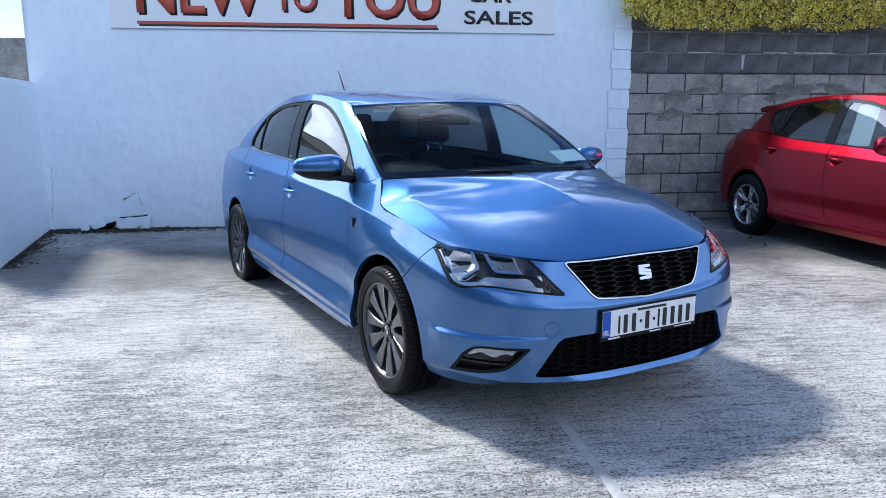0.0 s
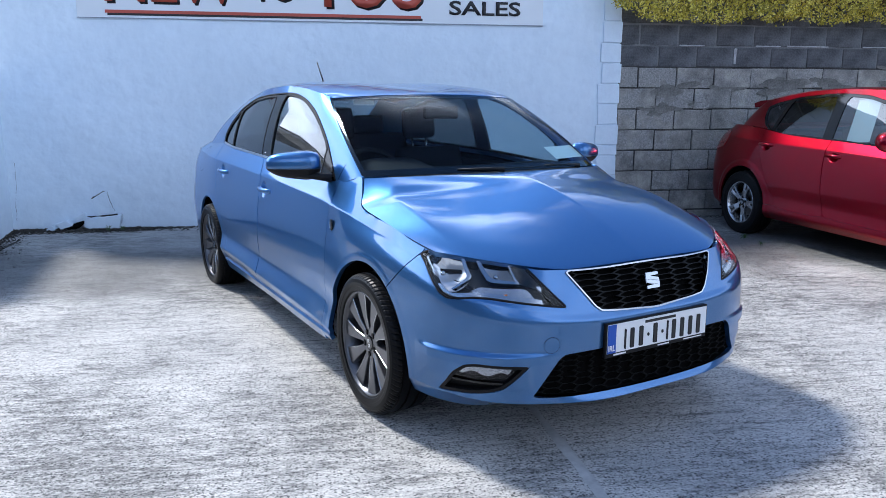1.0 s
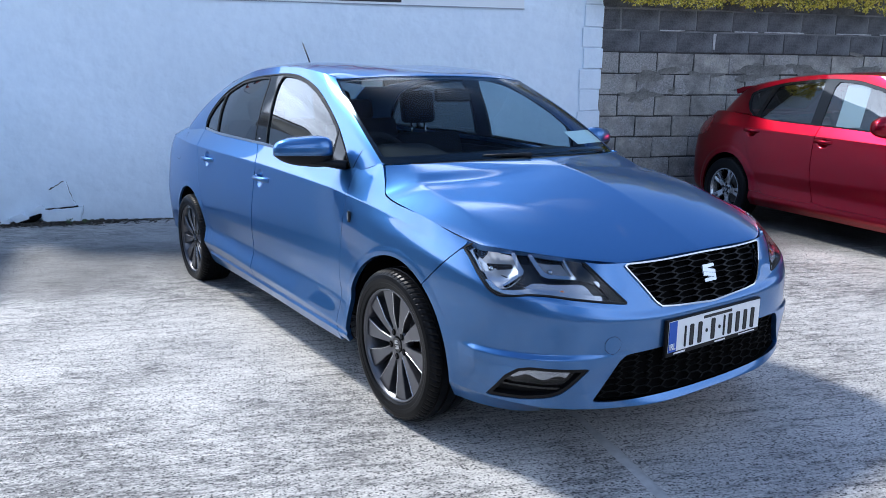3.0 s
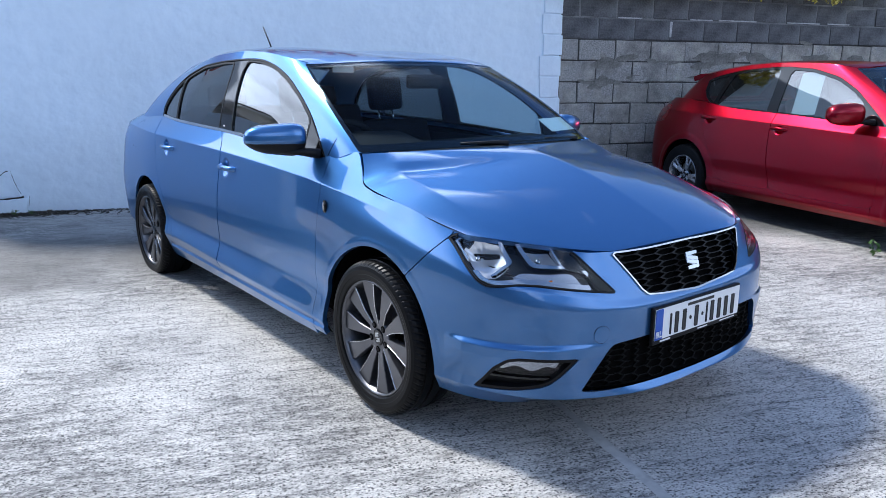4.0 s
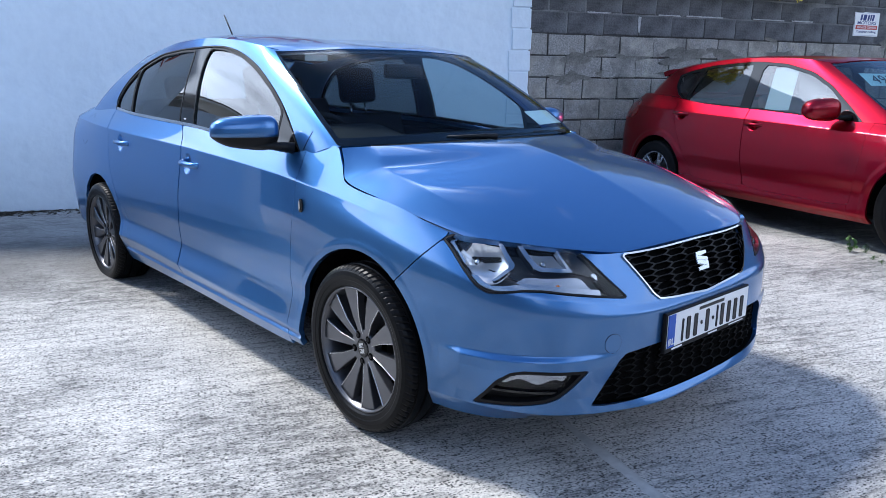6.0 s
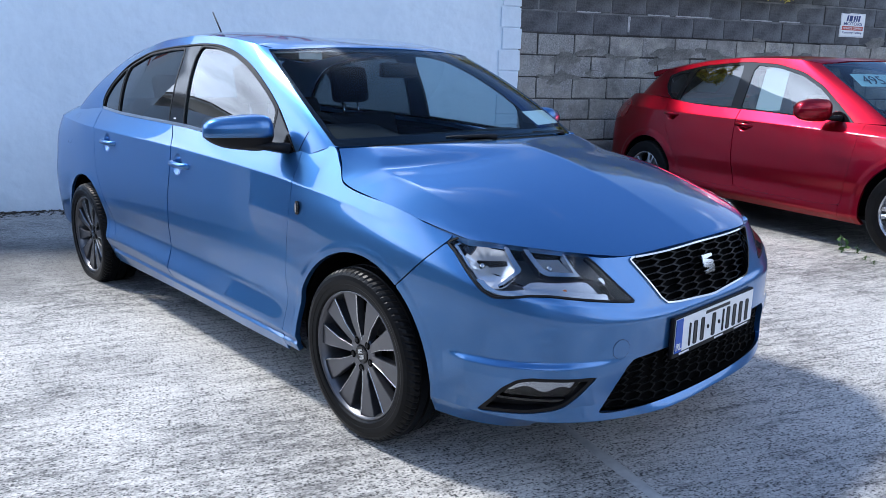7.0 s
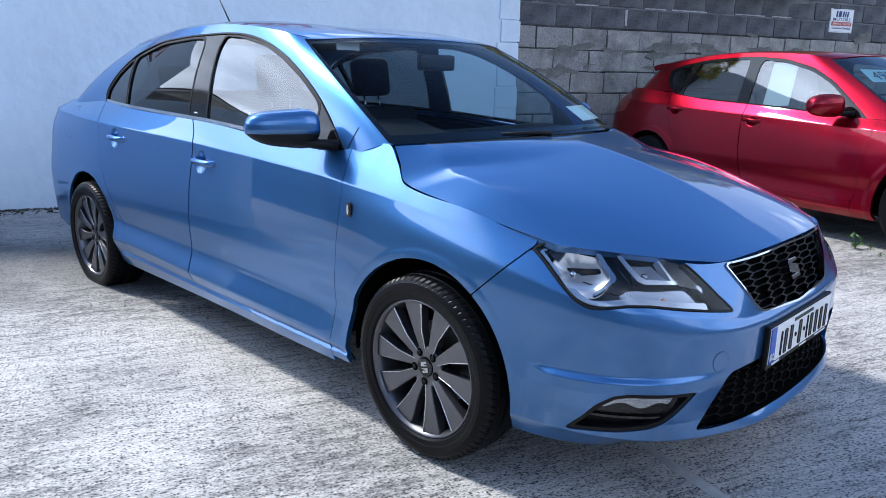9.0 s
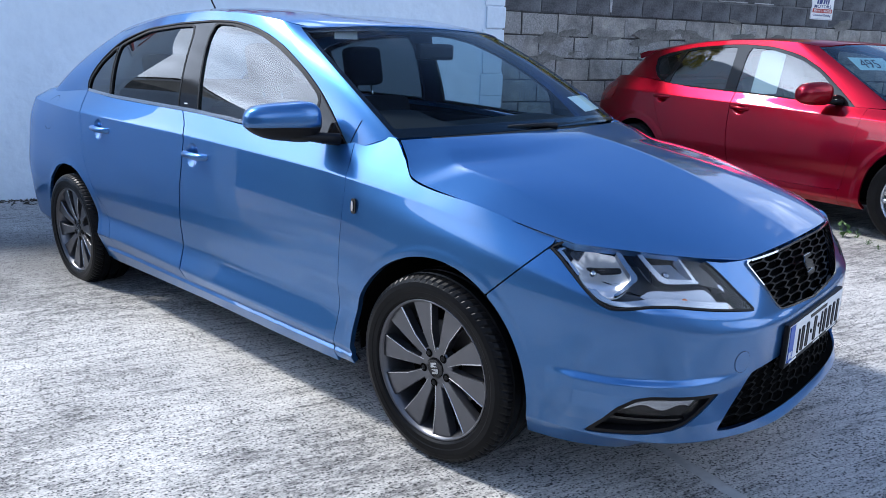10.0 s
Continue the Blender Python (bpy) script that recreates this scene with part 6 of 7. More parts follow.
R_DLO = inside(rounded([(0.535, 0.80), (0.530, 0.90), (0.68, 1.018), (0.90, 1.178), (1.11, 1.284), (1.37, 1.350), (1.64, 1.371), (1.80, 1.371), (2.20, 1.348), (2.52, 1.296), (2.63, 1.258), (2.60, 1.16), (2.53, 1.085), (2.42, 1.030), (2.24, 0.995), (2.0, 0.80)], 2, 0.12))
R_BELT = lambda y: np.interp(y, [0.4, 0.60, 1.0, 1.5, 2.1, 2.2], [0.905, 0.916, 0.940, 0.972, 1.0, 1.0])
R_PANES = [inside(rounded(q, 1, 0.12)) for q in (
    [(0.80, 0.80), (0.80, 1.075), (0.92, 1.160), (1.12, 1.260), (1.37, 1.325), (1.60, 1.345), (1.595, 0.95), (1.585, 0.80)],
    [(1.70, 0.80), (1.705, 0.95), (1.715, 1.348), (1.80, 1.348), (2.17, 1.328), (2.27, 1.312), (2.35, 1.05), (2.30, 0.80)],
    [(2.33, 1.300), (2.50, 1.272), (2.595, 1.243), (2.565, 1.165), (2.51, 1.10), (2.42, 1.050), (2.40, 1.045)])]
RU = rcabin.u[-1]


def r_screen(u, v, k=0.0):
    return np.max([np.abs(u) - 0.66 - 0.05 * v + k, k - v, v - 0.985 + k], axis=0)


def r_hatch(u, v, k=0.0):
    return np.max([np.abs(u - RU) - 0.50 + k, 0.10 + k - v, v - 0.93 + k], axis=0)


def r_cut(f):
    return lambda p, u, v: np.maximum(f(yz(p)), R_BELT(p[..., 1]) + 0.012 - p[..., 2])


part("bonnet", skin_mesh("bonnet", rhood, np.linspace(-0.998, 0.998, 61), np.linspace(0.003, 0.997, 41), None, 0.02), RED, red)
part("roof", skin_mesh("roof", rroof, np.linspace(-1, 1, 61), np.linspace(0, 1, 61), None, 0.012), RED, red)
part("roof_spoiler", skin_mesh("roof_spoiler", Patch([(0, 2.86, 1.342), (0.3, 2.85, 1.338), (0.56, 2.70, 1.322)], [(0, 3.0, 1.312), (0.3, 2.99, 1.310), (0.56, 2.93, 1.292)], [(0.56, 2.70, 1.322), (0.562, 2.81, 1.312), (0.56, 2.93, 1.292)], lambda a, g: 0.006 * np.sin(np.pi * g)), np.linspace(-1, 1, 41), np.linspace(0, 1, 11), None, 0.045), RED, red, "red roof spoiler")
rscreen = part("windscreen", skin_mesh("windscreen", rcabin, span(-0.74, 0.74, 0.02), np.linspace(0, 1, 40), lambda p, u, v: r_screen(u, v, 0.002), 0.004, lift=-0.002), GLASS, red, "clear windscreen")
part("screen_border", skin_mesh("screen_border", rcabin, span(-0.74, 0.74, 0.012), np.linspace(0, 1, 90), lambda p, u, v: np.maximum(r_screen(u, v, 0.003), -r_screen(u, v, 0.022)), 0.002, lift=-0.007), GLOSS_BLACK, rscreen, "black printed border")
part("rear_window", skin_mesh("rear_window", rcabin, span(RU - 0.6, RU + 0.6, 0.02), np.linspace(0, 1, 30), lambda p, u, v: r_hatch(u, v, 0.002), 0.004, lift=-0.002), DARK_GLASS, red, "tinted rear window")
for flip in (True, False):
    side = -1 if flip else 1
    rv = np.linspace(0, 7, 99)
    part("front_body", skin_mesh("front_body", rbody, span(0.0, 2.1, 0.014), rv, lambda p, u, v: np.max([-R_FRONT(yz(p)) + 0.002, r_arch(p), p[..., 1] - 0.52], axis=0), 0.02, mirror=flip), RED, red, "red front wing and bumper")
    part("front_door", skin_mesh("front_door", rbody, span(1.7, 3.3, 0.012), rv, lambda p, u, v: R_FRONT(yz(p)), 0.02, mirror=flip), RED, red)
    part("rear_door", skin_mesh("rear_door", rbody, span(2.8, 4.2, 0.012), rv, lambda p, u, v: np.maximum(R_REAR(yz(p)), r_arch(p)), 0.02, mirror=flip), RED, red)
    part("sill", skin_mesh("sill", rbody, span(1.7, 3.9, 0.014), np.linspace(0, 3.5, 50), lambda p, u, v: np.max([-R_FRONT(yz(p)) + 0.002, -R_REAR(yz(p)) + 0.002, r_arch(p), p[..., 2] - 0.345, 0.522 - p[..., 1], p[..., 1] - 2.40], axis=0), 0.02, mirror=flip), RED, red)
    part("rear_quarter", skin_mesh("rear_quarter", rbody, span(3.3, rbody.u[-1], 0.014), rv, lambda p, u, v: np.max([-R_REAR(yz(p)) + 0.002, 2.10 - p[..., 1], r_arch(p), np.where(p[..., 1] < 2.4, 0.348 - p[..., 2], -1), -R_LAMP(yz(p))], axis=0), 0.02, mirror=flip), RED, red, "red rear quarter and bumper")
    part("tail_lamp", skin_mesh("tail_lamp", rbody, span(4.2, rbody.u[-1], 0.014), rv, lambda p, u, v: np.maximum(R_LAMP(yz(p)) + 0.002, 0.42 - p[..., 0]), 0.02, lift=0.004, mirror=flip), RED_LENS, red, "clear-edged red tail lamp")
    part("under_shell", skin_mesh("under_shell", rbody, span(0, rbody.u[-1], 0.04), np.linspace(0, 6.9, 40), lambda p, u, v: r_arch(p, 0.38), 0.0, lift=-0.035, mirror=flip), CAVITY, red, "dark inner shell")
    part("cabin_frame", skin_mesh("cabin_frame", rcabin, span(0.55, RU, 0.012), np.linspace(0, 1, 60), lambda p, u, v: np.max([-r_screen(u, v), -R_DLO(yz(p)), -r_hatch(u, v)], axis=0), 0.02, mirror=flip), RED, red, "body-coloured roof pillars")
    part("window_frame", skin_mesh("window_frame", rcabin, span(0.66, 2.9, 0.010), np.linspace(0, 1, 90), lambda p, u, v: np.max([R_DLO(yz(p)) + 0.002, -np.minimum.reduce([r_cut(g)(p, u, v) for g in R_PANES])], axis=0), 0.012, lift=-0.001, mirror=flip), GLOSS_BLACK, red, "black window surround and door pillars")
    for nm, g, mat in zip(("front_side_window", "rear_side_window", "quarter_window"), R_PANES, (SIDE_GLASS, SIDE_DARK_GLASS, SIDE_DARK_GLASS)):
        part(nm, skin_mesh(nm, rcabin, span(0.66, 2.9, 0.02), np.linspace(0, 1, 60), r_cut(g), 0.003, lift=-0.007, mirror=flip), mat, red)
    for y, z in ((1.482, 0.846), (2.349, 0.902)):
        xx = side * (0.826 if y < 2 else 0.822)
        pts = [(xx - side * 0.012, y - 0.095, z), (xx + side * 0.016, y - 0.08, z), (xx + side * 0.026, y, z + 0.004), (xx + side * 0.016, y + 0.08, z + 0.006), (xx - side * 0.012, y + 0.095, z + 0.006)]
        part("door_handle", tube(pts, [0.012, 0.014, 0.015, 0.014, 0.012], 10), RED, red, "red door handle", smooth=True)
    bm = bmesh.new()
    bmesh.ops.create_uvsphere(bm, u_segments=32, v_segments=18, radius=1)
    for v in bm.verts:
        s = lambda c, e: math.copysign(abs(c) ** e, c)
        v.co = Vector((s(v.co.x, 0.7) * 0.140, s(v.co.y, 0.85) * 0.085, s(v.co.z, 0.75) * 0.085 * (1 - 0.15 * v.co.x * side)))
    part("door_mirror", bm, RED, red, "red mirror cap", pose(side * 0.925, 0.775, 1.000, 0, 0, side * 22), smooth=True)
    part("mirror_foot", tube([(side * 0.90, 0.76, 0.950), (side * 0.80, 0.70, 0.945), (side * 0.745, 0.66, 0.945)], [0.026, 0.024, 0.03], 10, flat=0.7), BLACK, red, "black mirror foot", smooth=True)
    part("side_repeater", turned([(0, 0.022), (0.004, 0.021), (0.007, 0.012), (0.008, 0.0005)], 20), WHITE, red, "pale oval side repeater", pose(side * 0.838, 0.392, 0.700) @ Matrix.Diagonal((side, 1.3, 0.75, 1)), smooth=True)
    part("headlight", skin_mesh("headlight", rbody, span(0.5, 1.2, 0.02), np.linspace(5.0, 6.9, 30), lambda p, u, v: np.max([0.66 - p[..., 2] + 0.05 * (u - 0.8), u - 1.1, 0.55 - u], axis=0), 0.01, lift=0.004, mirror=flip), LENS, red, "clear headlight")
R_BLADE = [(0.045, -0.022, 0), (0.045, 0.022, 0), (0.12, 0.030, 0.004), (0.1955, 0.046, 0.0), (0.2005, 0.020, 0), (0.19, 0.012, -0.004), (0.13, 0.006, -0.004), (0.13, -0.006, -0.004), (0.19, -0.012, -0.004), (0.2005, -0.020, 0), (0.1955, -0.046, 0), (0.12, -0.030, 0.004)]
rw = build_wheel("wheel", 0.316, 0.202, 0.205, ALLOY_SILVER, 5, R_BLADE)
rw.parent = red
rw.matrix_basis = pose(-0.765, 0, R_HUB, 20, 0, 180)
for x, y, turn, spin in ((0.765, 0, 0, 10), (-0.765, R_AXLE, 180, 50), (0.765, R_AXLE, 0, 33)):
    copy_thing(rw, pose(x, y, R_HUB, spin, 0, turn))
part("underside", box(-0.66, 0.66, -0.66, 3.25, 0.20, 0.225), CAVITY, red, "dark underside")
for y in (0, R_AXLE):
    for side in (-1, 1):
        bm = bmesh.new()
        rows = []
        for i in range(25):
            a = math.radians(-8 + 196 * i / 24)
            rows.append([bm.verts.new((side * xx, y + 0.378 * math.cos(a), R_HUB + 0.005 + 0.378 * math.sin(a))) for xx in (0.42, 0.81)])
        for r, q in zip(rows, rows[1:]):
            bm.faces.new((r[0], r[1], q[1], q[0]))
        bm.faces.new([r[0] for r in rows])
        part("arch_liner", bm, CAVITY, red, "black wheel arch liner")
part("dashboard", box(-0.69, 0.69, 0.25, 0.85, 0.60, 0.93, 0.05, 3), DASH, red, smooth=True)
for sx in (-0.37, 0.37):
    st = part("front_seat", box(-0.25, 0.25, -0.28, 0.22, -0.10, 0.06, 0.05, 3), CLOTH, red, "dark cloth seat", pose(sx, 1.28, 0.50), smooth=True)
    part("seat_back", box(-0.235, 0.235, -0.055, 0.055, 0, 0.60, 0.05, 3), CLOTH, st, at=pose(0, 0.20, 0.02, -16), smooth=True)
    part("headrest", box(-0.13, 0.13, -0.045, 0.045, -0.085, 0.10, 0.040, 3), CLOTH, st, at=pose(0, 0.35, 0.68, -10), smooth=True)
part("rear_seat", box(-0.62, 0.62, 0, 0.12, 0.4, 1.05, 0.05, 3), CLOTH, red, "dark cloth rear bench", pose(0, 2.25, 0, -12), smooth=True)
PAPER = material("notice_paper", (0.50, 0.56, 0.58), 0.6)
part("window_sheet", outline_solid([(-0.13, -0.18), (0.11, -0.20), (0.13, 0.17), (-0.10, 0.20)], 0.001, axis="x"), PAPER, red, "white printed sheet behind the side glass", pose(-0.672, 1.36, 1.150, 0, 18, 0))
price = part("price_sheet", outline_solid([(-0.24, -0.075), (0.24, -0.075), (0.24, 0.075), (-0.24, 0.075)], 0.001), material("price_blue", (0.48, 0.72, 0.80), 0.5), red, "pale blue price sheet behind the screen", pose(-0.28, 0.745, 1.225, -52, 0, 0))
part("price_figures", lettering("price_figures", "495", INK, 0.25, 0.10, 0.001, 0.0), None, price, "", pose(-0.16, -0.002, -0.05))

# ---- hedge over the block wall ----
LEAF = material("golden_leaves", (0.20, 0.19, 0.02), 0.55)


def dress_leaf():
    m = LEAF
    geo = node(m, "ShaderNodeNewGeometry")
    col = ramp_of(m, geo.outputs["Random Per Island"], [(0.0, (0.13, 0.13, 0.015)), (0.35, (0.44, 0.38, 0.04)), (0.75, (0.72, 0.62, 0.08)), (1.0, (0.85, 0.77, 0.24))])
    link(m, col, bsdf(m).inputs["Base Color"])
    bsdf(m).inputs["Subsurface Weight"].default_value = 0.0


dress_leaf()
LEAF_GREEN = material("green_leaves", (0.05, 0.11, 0.02), 0.55)
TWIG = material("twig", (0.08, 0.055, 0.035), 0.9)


def leaf_cloud(count, place, size, seed, green=1.0):
    """Many small folded leaves; place(rnd) gives where and the way they face."""
    rnd = random.Random(seed)
    verts, faces = [], []
    for _ in range(count):
        p, out = place(rnd)
        d = (out + Vector((rnd.gauss(0, 0.7), rnd.gauss(0, 0.7), rnd.gauss(0.15, 0.7)))).normalized()
        s = d.cross(Vector((rnd.gauss(0, 1), rnd.gauss(0, 1), rnd.gauss(0, 1)))).normalized()
        t = s.cross(d)
        L = size * rnd.uniform(0.6, 1.25)
        k = len(verts)
        verts += [p, p + s * L * 0.5 + t * L * 0.30 + d * L * 0.08, p + s * L, p + s * L * 0.5 - t * L * 0.30 + d * L * 0.08]
        faces += [(k, k + 1, k + 2), (k, k + 2, k + 3)]
    me = bpy.data.meshes.new("leaves")
    me.from_pydata([tuple(v) for v in verts], [], faces)
    return me


def hedge_place(rnd):
    s = rnd.uniform(0.0, 4.6)
    lump = 0.5 + 0.5 * noise.noise(Vector((s * 1.7, 0.4, 2.0)))
    low = 2.07 - 0.08 * lump + 0.10 * (1 - min(1, s / 0.5)) + 0.05 * max(0, s - 3)
    a = rnd.uniform(-0.35, 1.0) * math.pi / 2 if rnd.random() < 0.75 else rnd.uniform(0, math.pi)
    r = 0.36 + 0.13 * noise.noise(Vector((s * 2.3, a * 1.4, 5.0))) + 0.10 * noise.noise(Vector((s * 9.0, a * 5.0, 2.0))) + rnd.gauss(0, 0.018)
    c = Vector((s, 0.18, low + 0.42))
    out = Vector((rnd.gauss(0, 0.25), -math.cos(a), math.sin(a))).normalized()
    p = c + Vector((0, -math.cos(a) * r * 1.15, math.sin(a) * r * 1.3))
    p.z = max(p.z, low + rnd.uniform(0, 0.05))
    return p, out


hedge = part("hedge", leaf_cloud(52000, hedge_place, 0.033, 11), LEAF, None, "golden-green clipped hedge growing over the block wall", WALL)
tagged(hedge, category="hedge", kind="stuff")
# one thick brown core stands for the shaded wood behind the leaves
core = part("hedge_core", tube([(0.1, 0.22, 2.40), (1.5, 0.24, 2.46), (3.0, 0.22, 2.42), (4.5, 0.24, 2.44)], [0.16, 0.20, 0.20, 0.14], 10), TWIG, None, "solid brown core, dark for the shaded wood inside the hedge", WALL)
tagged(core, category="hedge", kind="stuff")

# ---- beyond the side wall ----
back_wall = part("wall_back", box(-9.0, -6.14, 1.4, 1.62, 0, 2.14, 0.004), BLOCK, None, "dark block wall behind the side wall", WALL)
tagged(back_wall, category="wall", kind="structure")
house = empty("house", "pale rendered house with a shallow tiled gable roof beyond the yard", "house", pose(-10.2, 20.0, 0, 0, 0, 4))
HOUSE = worn(material("pale_render", (0.60, 0.56, 0.50), 0.85), (0.60, 0.56, 0.50), 0.12, 2, 30, 0.2, 0.004)
TILE = worn(material("roof_tile", (0.22, 0.19, 0.17), 0.8), (0.22, 0.19, 0.17), 0.3, 5, 60, 0.4, 0.01)
part("house_wall", box(-7, 7, 0, 9, 0, 3.55), HOUSE, house)
part("gable", outline_solid([(-7, 3.55), (7, 3.55), (0, 5.45)], 9.0), HOUSE, house)
part("roof", outline_solid([(-7.5, 3.46), (-7.5, 3.58), (0, 5.62), (7.5, 3.58), (7.5, 3.46), (0, 5.5)], 9.6), TILE, house, "brown tiled roof", pose(0, -0.3, 0))
part("fascia", outline_solid([(-7.5, 3.30), (-7.5, 3.47), (0, 5.51), (7.5, 3.47), (7.5, 3.30), (0, 5.34)], 0.06), WHITE, house, "white fascia", pose(0, -0.36, 0))
for k in range(14):
    for side in (-1, 1):
        d = 0.3 + k * 0.53
        part("verge_tile", box(-0.27, 0.27, -0.08, 0.30, 0.0, 0.07, 0.02), TILE, house, at=pose(side * d, -0.34, 5.60 - 0.272 * d, 0, side * 15.2, 0))

# ---- joint, stains and growth on the ground ----
bm = bmesh.new()
rows = []
for i in range(121):
    k = -3.2 + 9.0 * i / 120
    c = Vector((-0.283, -0.597, 0)) + Vector((0.339, 0.941, 0)) * k
    w = 0.021 + 0.016 * noise.noise(Vector((k * 3, 0, 7)))
    o = Vector((0.941, -0.339, 0)) * 0.012 * noise.noise(Vector((k * 2, 5, 1)))
    rows.append([bm.verts.new(c + o + Vector((0.941, -0.339, 0)) * d + Vector((0, 0, ground_height(c.x, c.y) + h))) for d, h in ((-w, 0.0), (-w * 0.5, 0.0035), (w * 0.5, 0.0035), (w, 0.0))])
for r, q in zip(rows, rows[1:]):
    for j in range(3):
        bm.faces.new((r[j], r[j + 1], q[j + 1], q[j]))
JOINT = worn(material("smooth_joint", (0.46, 0.455, 0.44), 0.5), (0.46, 0.455, 0.44), 0.30, 6, 40, 0.3, 0.002)
joint = part("ground_joint", bm, JOINT, None, "smooth sealed joint across the concrete slabs", smooth=True)
tagged(joint, category="joint", kind="structure")

DIRT = worn(material("dark_litter", (0.045, 0.040, 0.032), 0.95), (0.045, 0.040, 0.032), 0.5, 20, 200, 0.3, 0.002)


def crumbs(count, seed, place, size):
    rnd = random.Random(seed)
    verts, faces = [], []
    for _ in range(count):
        p = place(rnd)
        L = size * rnd.uniform(0.3, 1.4)
        k = len(verts)
        q = [Vector((rnd.uniform(-1, 1), rnd.uniform(-1, 1), rnd.uniform(0, 0.7))) * L for _ in range(4)]
        q[0].z = q[1].z = 0
        verts += [tuple(p + a) for a in q]
        faces += [(k, k + 1, k + 2), (k, k + 2, k + 3), (k, k + 3, k + 1), (k + 1, k + 3, k + 2)]
    me = bpy.data.meshes.new("litter")
    me.from_pydata(verts, [], faces)
    return me


def wall_foot(rnd):
    p = WALL @ Vector((-rnd.random() ** 1.4 * 6.0 if rnd.random() < 0.4 else -6.0 + abs(rnd.gauss(0, 0.75)), -0.02 - abs(rnd.gauss(0, 0.05)) - (0.20 * rnd.random() if rnd.random() < 0.3 else 0), 0))
    p.z = ground_height(p.x, p.y)
    return p


def side_foot(rnd):
    k = rnd.uniform(0, 2.0)
    p = Vector((-2.04, 5.70, 0)) + Vector((-0.213, -0.977, 0)) * k + Vector((0.977, -0.213, 0)) * abs(rnd.gauss(0, 0.05 + 0.10 * (rnd.random() < 0.25)))
    p.z = ground_height(p.x, p.y)
    return p


def block_foot(rnd):
    p = WALL @ Vector((rnd.uniform(0, 8.5), -0.02 - abs(rnd.gauss(0, 0.06)), 0))
    p.z = ground_height(p.x, p.y)
    return p


def rubble_foot(rnd):
    p = WALL @ Vector((rnd.gauss(-5.42, 0.30), -0.03 - abs(rnd.gauss(0, 0.09)), 0))
    p.z = ground_height(p.x, p.y)
    return p


def yard(rnd):
    p = Vector((rnd.uniform(-3.2, 4.5), rnd.uniform(-1.8, 4.0), 0))
    p.z = ground_height(p.x, p.y)
    return p


for nm, me, lab in (("wall_litter", crumbs(4200, 3, wall_foot, 0.018), "dark leaf litter and soil along the wall foot"), ("side_litter", crumbs(1500, 4, side_foot, 0.016), "dark litter along the side wall foot"),
                    ("block_litter", crumbs(1800, 8, block_foot, 0.014), "dark litter along the block wall foot"), ("plaster_rubble", crumbs(1500, 12, rubble_foot, 0.026), "dark soil and rubble under the broken plaster"), ("grit", crumbs(900, 6, yard, 0.005), "scattered dark grit on the concrete")):
    tagged(part(nm, me, DIRT, None, lab), category="litter", kind="stuff")

# broken plaster at the wall foot
def plaster_slab(points, thick, seed):
    """A loose sheet of plaster with an uneven face and broken edges."""
    bm = outline_solid(points, -thick, 0.004)
    bmesh.ops.subdivide_edges(bm, edges=bm.edges[:], cuts=3, use_grid_fill=True)
    for v in bm.verts:
        n = noise.noise_vector(v.co * 16 + Vector((seed, 0, 0)))
        v.co += Vector((n.x * 0.008, n.y * 0.006, n.z * 0.008))
    return part("broken_plaster", bm, RENDER_WHITE, None, "broken slab of white-painted plaster coming off the wall foot", WALL @ pose(0, -0.012, 0))


for pts, d, k in (([(-5.34, 0.385), (-5.26, 0.43), (-5.19, 0.455), (-5.15, 0.33), (-5.115, 0.225), (-5.27, 0.212), (-5.31, 0.29)], 0.030, 1),
                  ([(-5.38, 0.20), (-5.27, 0.195), (-5.05, 0.218), (-5.075, 0.12), (-5.08, 0.055), (-5.36, 0.05), (-5.41, 0.12)], 0.075, 2),
                  ([(-5.66, 0.145), (-5.56, 0.172), (-5.49, 0.12), (-5.60, 0.055)], 0.095, 3), ([(-5.50, 0.20), (-5.40, 0.245), (-5.355, 0.17), (-5.45, 0.12)], 0.065, 4),
                  ([(-5.74, 0.10), (-5.68, 0.13), (-5.64, 0.06), (-5.72, 0.05)], 0.13, 5)):
    tagged(plaster_slab(pts, d, k), category="plaster", group="broken plaster at the wall foot")
CRACK = material("crack_dark", (0.02, 0.018, 0.016), 0.95)


def crack_line(points, width, seed):
    rnd = random.Random(seed)
    out = []
    for a, b in zip(points, points[1:]):
        for i in range(5):
            f = i / 5
            out.append((a[0] + (b[0] - a[0]) * f + rnd.gauss(0, 0.004), -0.022 - (a[2] if len(a) > 2 else 0), a[1] + (b[1] - a[1]) * f + rnd.gauss(0, 0.004)))
    ob = part("wall_crack", tube(out, [width * rnd.uniform(0.3, 1.3) for _ in out], 5), CRACK, None, "thin dark crack through the white plaster", WALL)
    tagged(ob, category="crack", kind="structure")


crack_line([(-5.335, 0.378, 0.020), (-5.255, 0.428, 0.020), (-5.185, 0.458, 0.020)], 0.006, 1)
crack_line([(-5.185, 0.455, 0.012), (-5.145, 0.33, 0.012), (-5.11, 0.225, 0.012)], 0.003, 2)
crack_line([(-5.40, 0.20, 0.035), (-5.27, 0.208, 0.030), (-5.04, 0.228, 0.025)], 0.008, 3)
crack_line([(-5.05, 0.222, 0.02), (-5.07, 0.12, 0.02)], 0.003, 4)
crack_line([(-6.00, 0.75), (-6.02, 0.45), (-6.045, 0.10)], 0.0016, 5)
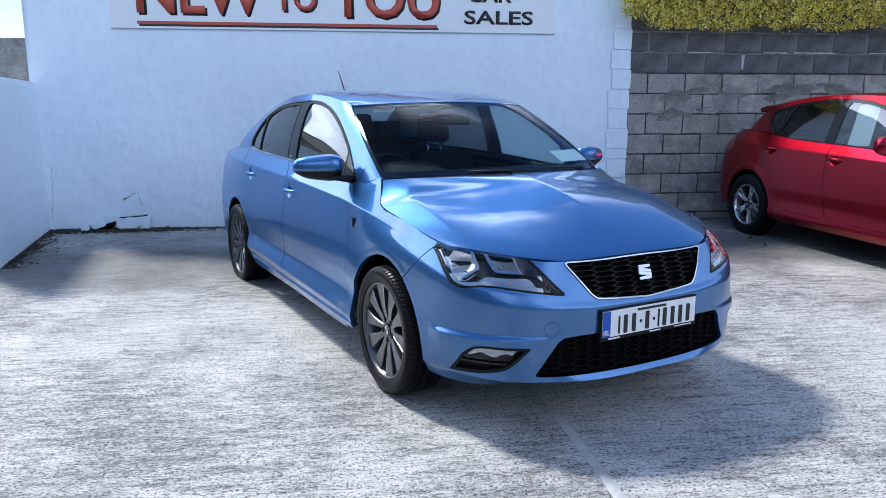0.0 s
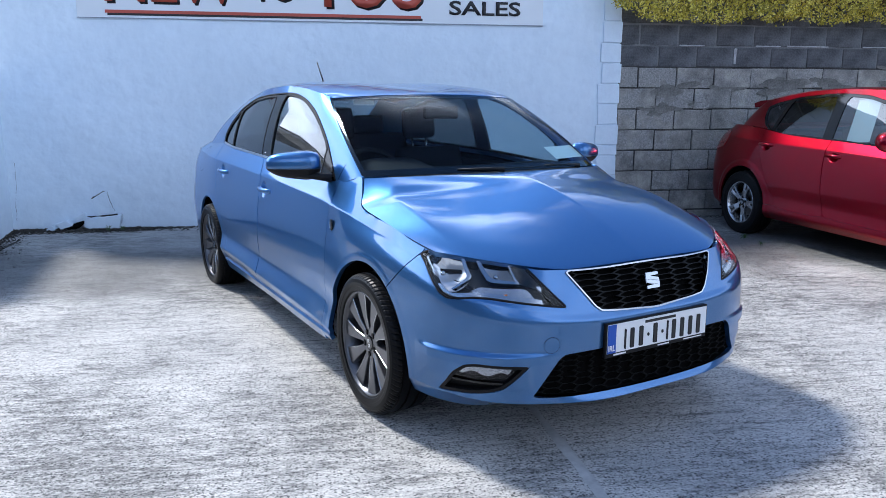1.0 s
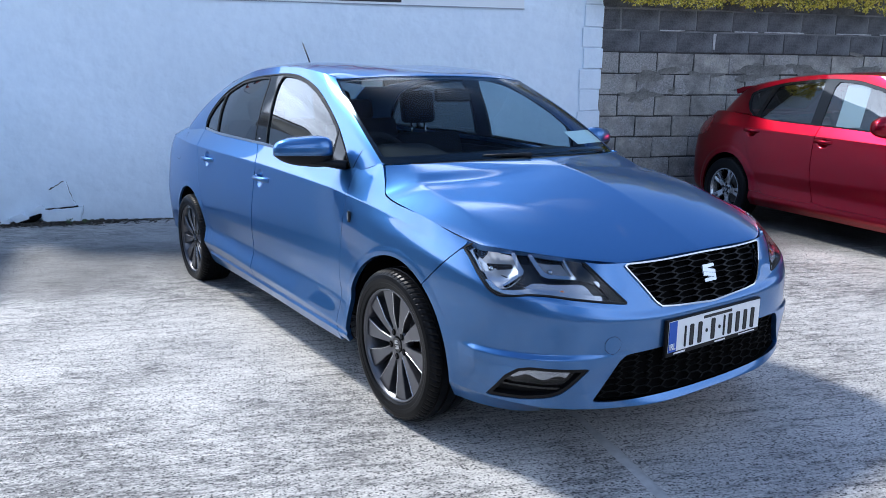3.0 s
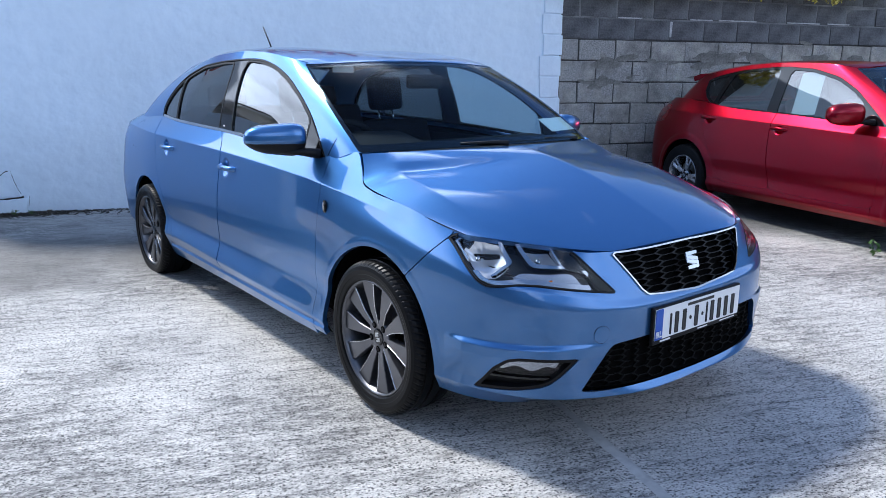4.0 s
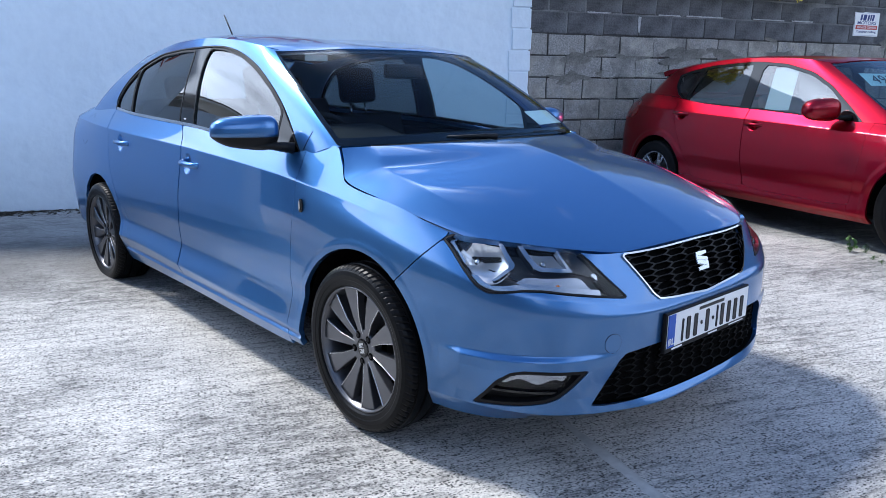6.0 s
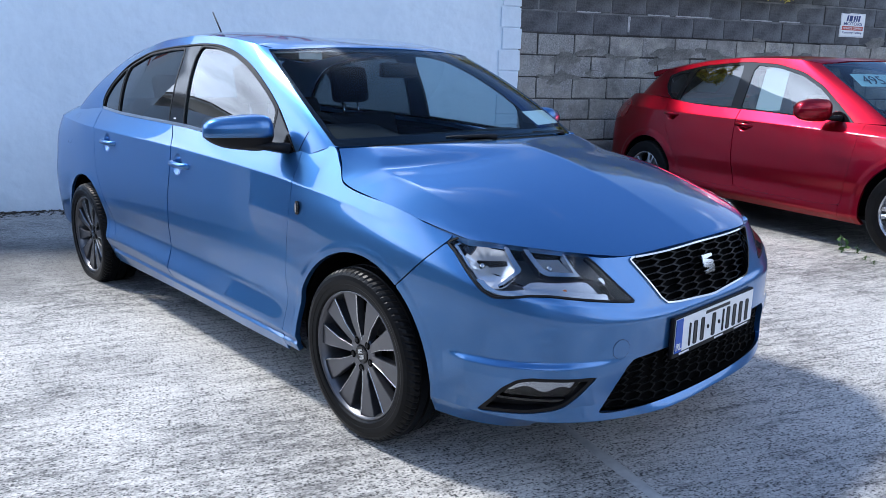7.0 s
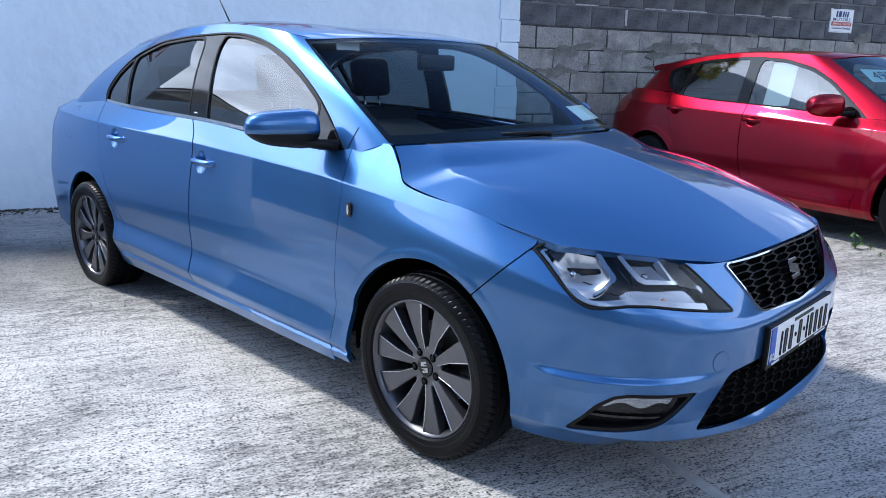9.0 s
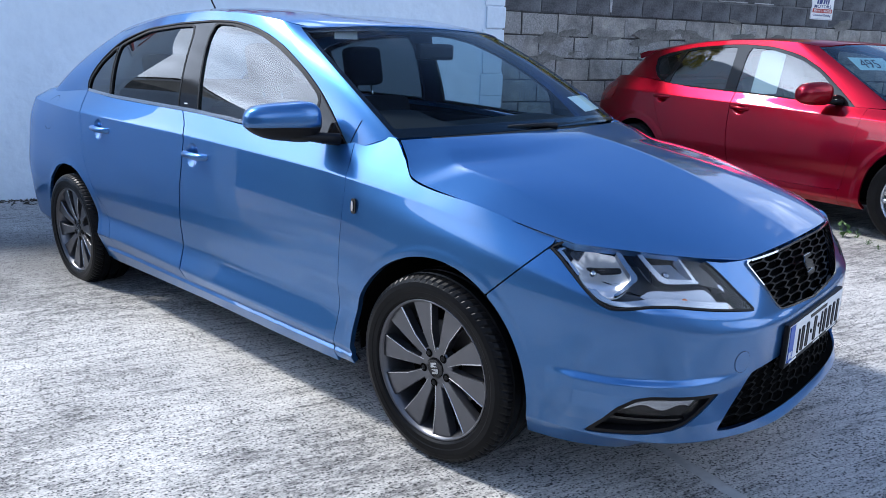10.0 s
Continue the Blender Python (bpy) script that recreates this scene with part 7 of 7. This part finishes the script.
hole = part("wall_hole", tube([(-5.70, -0.06, 0.075), (-5.58, -0.075, 0.085), (-5.47, -0.07, 0.12), (-5.39, -0.05, 0.17)], [0.02, 0.04, 0.045, 0.02], 8, flat=0.7), CAVITY, None, "dark hollow under the broken plaster", WALL)
tagged(hole, category="hollow", kind="structure")
# open groove along the side wall, with soil in it
bm = bmesh.new()
rows = []
for i in range(61):
    f = i / 60
    c = Vector((-2.72 + 0.70 * f, 3.06 + 1.92 * f, 0))
    w = 0.016 + 0.012 * noise.noise(Vector((f * 14, 0, 3)))
    rows.append([bm.verts.new(c + Vector((0.94, -0.34, 0)) * d + Vector((0.012 * noise.noise(Vector((f * 20, d, 0))), 0, ground_height(c.x, c.y) + h))) for d, h in ((-w, 0.001), (0, 0.004), (w, 0.001))])
for r, q in zip(rows, rows[1:]):
    for j in range(2):
        bm.faces.new((r[j], r[j + 1], q[j + 1], q[j]))
tagged(part("ground_groove", bm, DIRT, None, "dark soil-filled groove beside the low wall", smooth=True), category="joint", kind="structure")


def weed(x, y, h, count, seed):
    z = ground_height(x, y)
    rnd = random.Random(seed)
    w = empty("weed", "small green weed growing from the concrete edge", "weed", pose(x, y, z), group="weeds")
    stems = []
    for k in range(max(2, count // 14)):
        a, l = rnd.uniform(0, 6.28), h * rnd.uniform(0.6, 1.1)
        tip = Vector((math.cos(a) * h * 0.35, math.sin(a) * h * 0.35, l))
        stems.append(tip)
        part("stem", tube([(0, 0, 0), tuple(tip * 0.5 + Vector((0, 0, 0.01))), tuple(tip)], [0.003, 0.0025, 0.0015], 5), LEAF_GREEN, w)

    def place(r):
        tip = r.choice(stems)
        f = r.uniform(0.15, 1.0)
        return tip * f + Vector((r.gauss(0, 0.012), r.gauss(0, 0.012), r.gauss(0, 0.008))), Vector((r.gauss(0, 1), r.gauss(0, 1), 0.6)).normalized()

    part("leaves", leaf_cloud(count, place, 0.035 * h / 0.12, seed + 1), LEAF_GREEN, w, "small pointed leaves")


for x, y, h, n, k in ((3.545, -0.075, 0.13, 30, 1), (3.43, -0.27, 0.035, 50, 2), (3.33, -0.36, 0.03, 40, 3), (3.62, -0.16, 0.045, 34, 9), (4.03, 1.80, 0.05, 90, 4), (3.86, 1.50, 0.035, 60, 5), (-1.25, 5.12, 0.05, 60, 6), (-1.12, 5.08, 0.05, 50, 7)):
    weed(x, y, h, n, k)

# ---- pieces of the block wall ----
def block_mesh(length, seed):
    rnd = random.Random(seed)
    bm = box(0, length, 0, 0.05, 0, 0.212, 0.006, 1)
    for v in bm.verts:
        if v.co.y < 0.02:
            v.co += Vector((rnd.uniform(-1, 1) * 0.005, rnd.uniform(-0.005, 0.004), rnd.uniform(-1, 1) * 0.005))
    me = bpy.data.meshes.new("block")
    bm.to_mesh(me)
    bm.free()
    return me


def lay_blocks():
    rnd = random.Random(5)
    full = [block_mesh(0.438, k) for k in range(6)]
    half = [block_mesh(0.212, k + 20) for k in range(3)]
    for k in range(11):
        z, x = 0.128 + 0.2269 * (k - 1), 0.178
        first = k % 2 == 1
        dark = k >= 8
        while x < 9.3:
            me = rnd.choice(half if first else full)
            step = 0.225 if first else 0.45
            first = False
            ob = new("block", me)
            ob.parent = wall_block
            ob.location = (x, -0.004 + rnd.uniform(-0.004, 0.004), z)
            if not me.materials:
                me.materials.append(BLOCK)
            ob.material_slots[0].link = "OBJECT"
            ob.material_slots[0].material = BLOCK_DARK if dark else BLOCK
            x += step


lay_blocks()
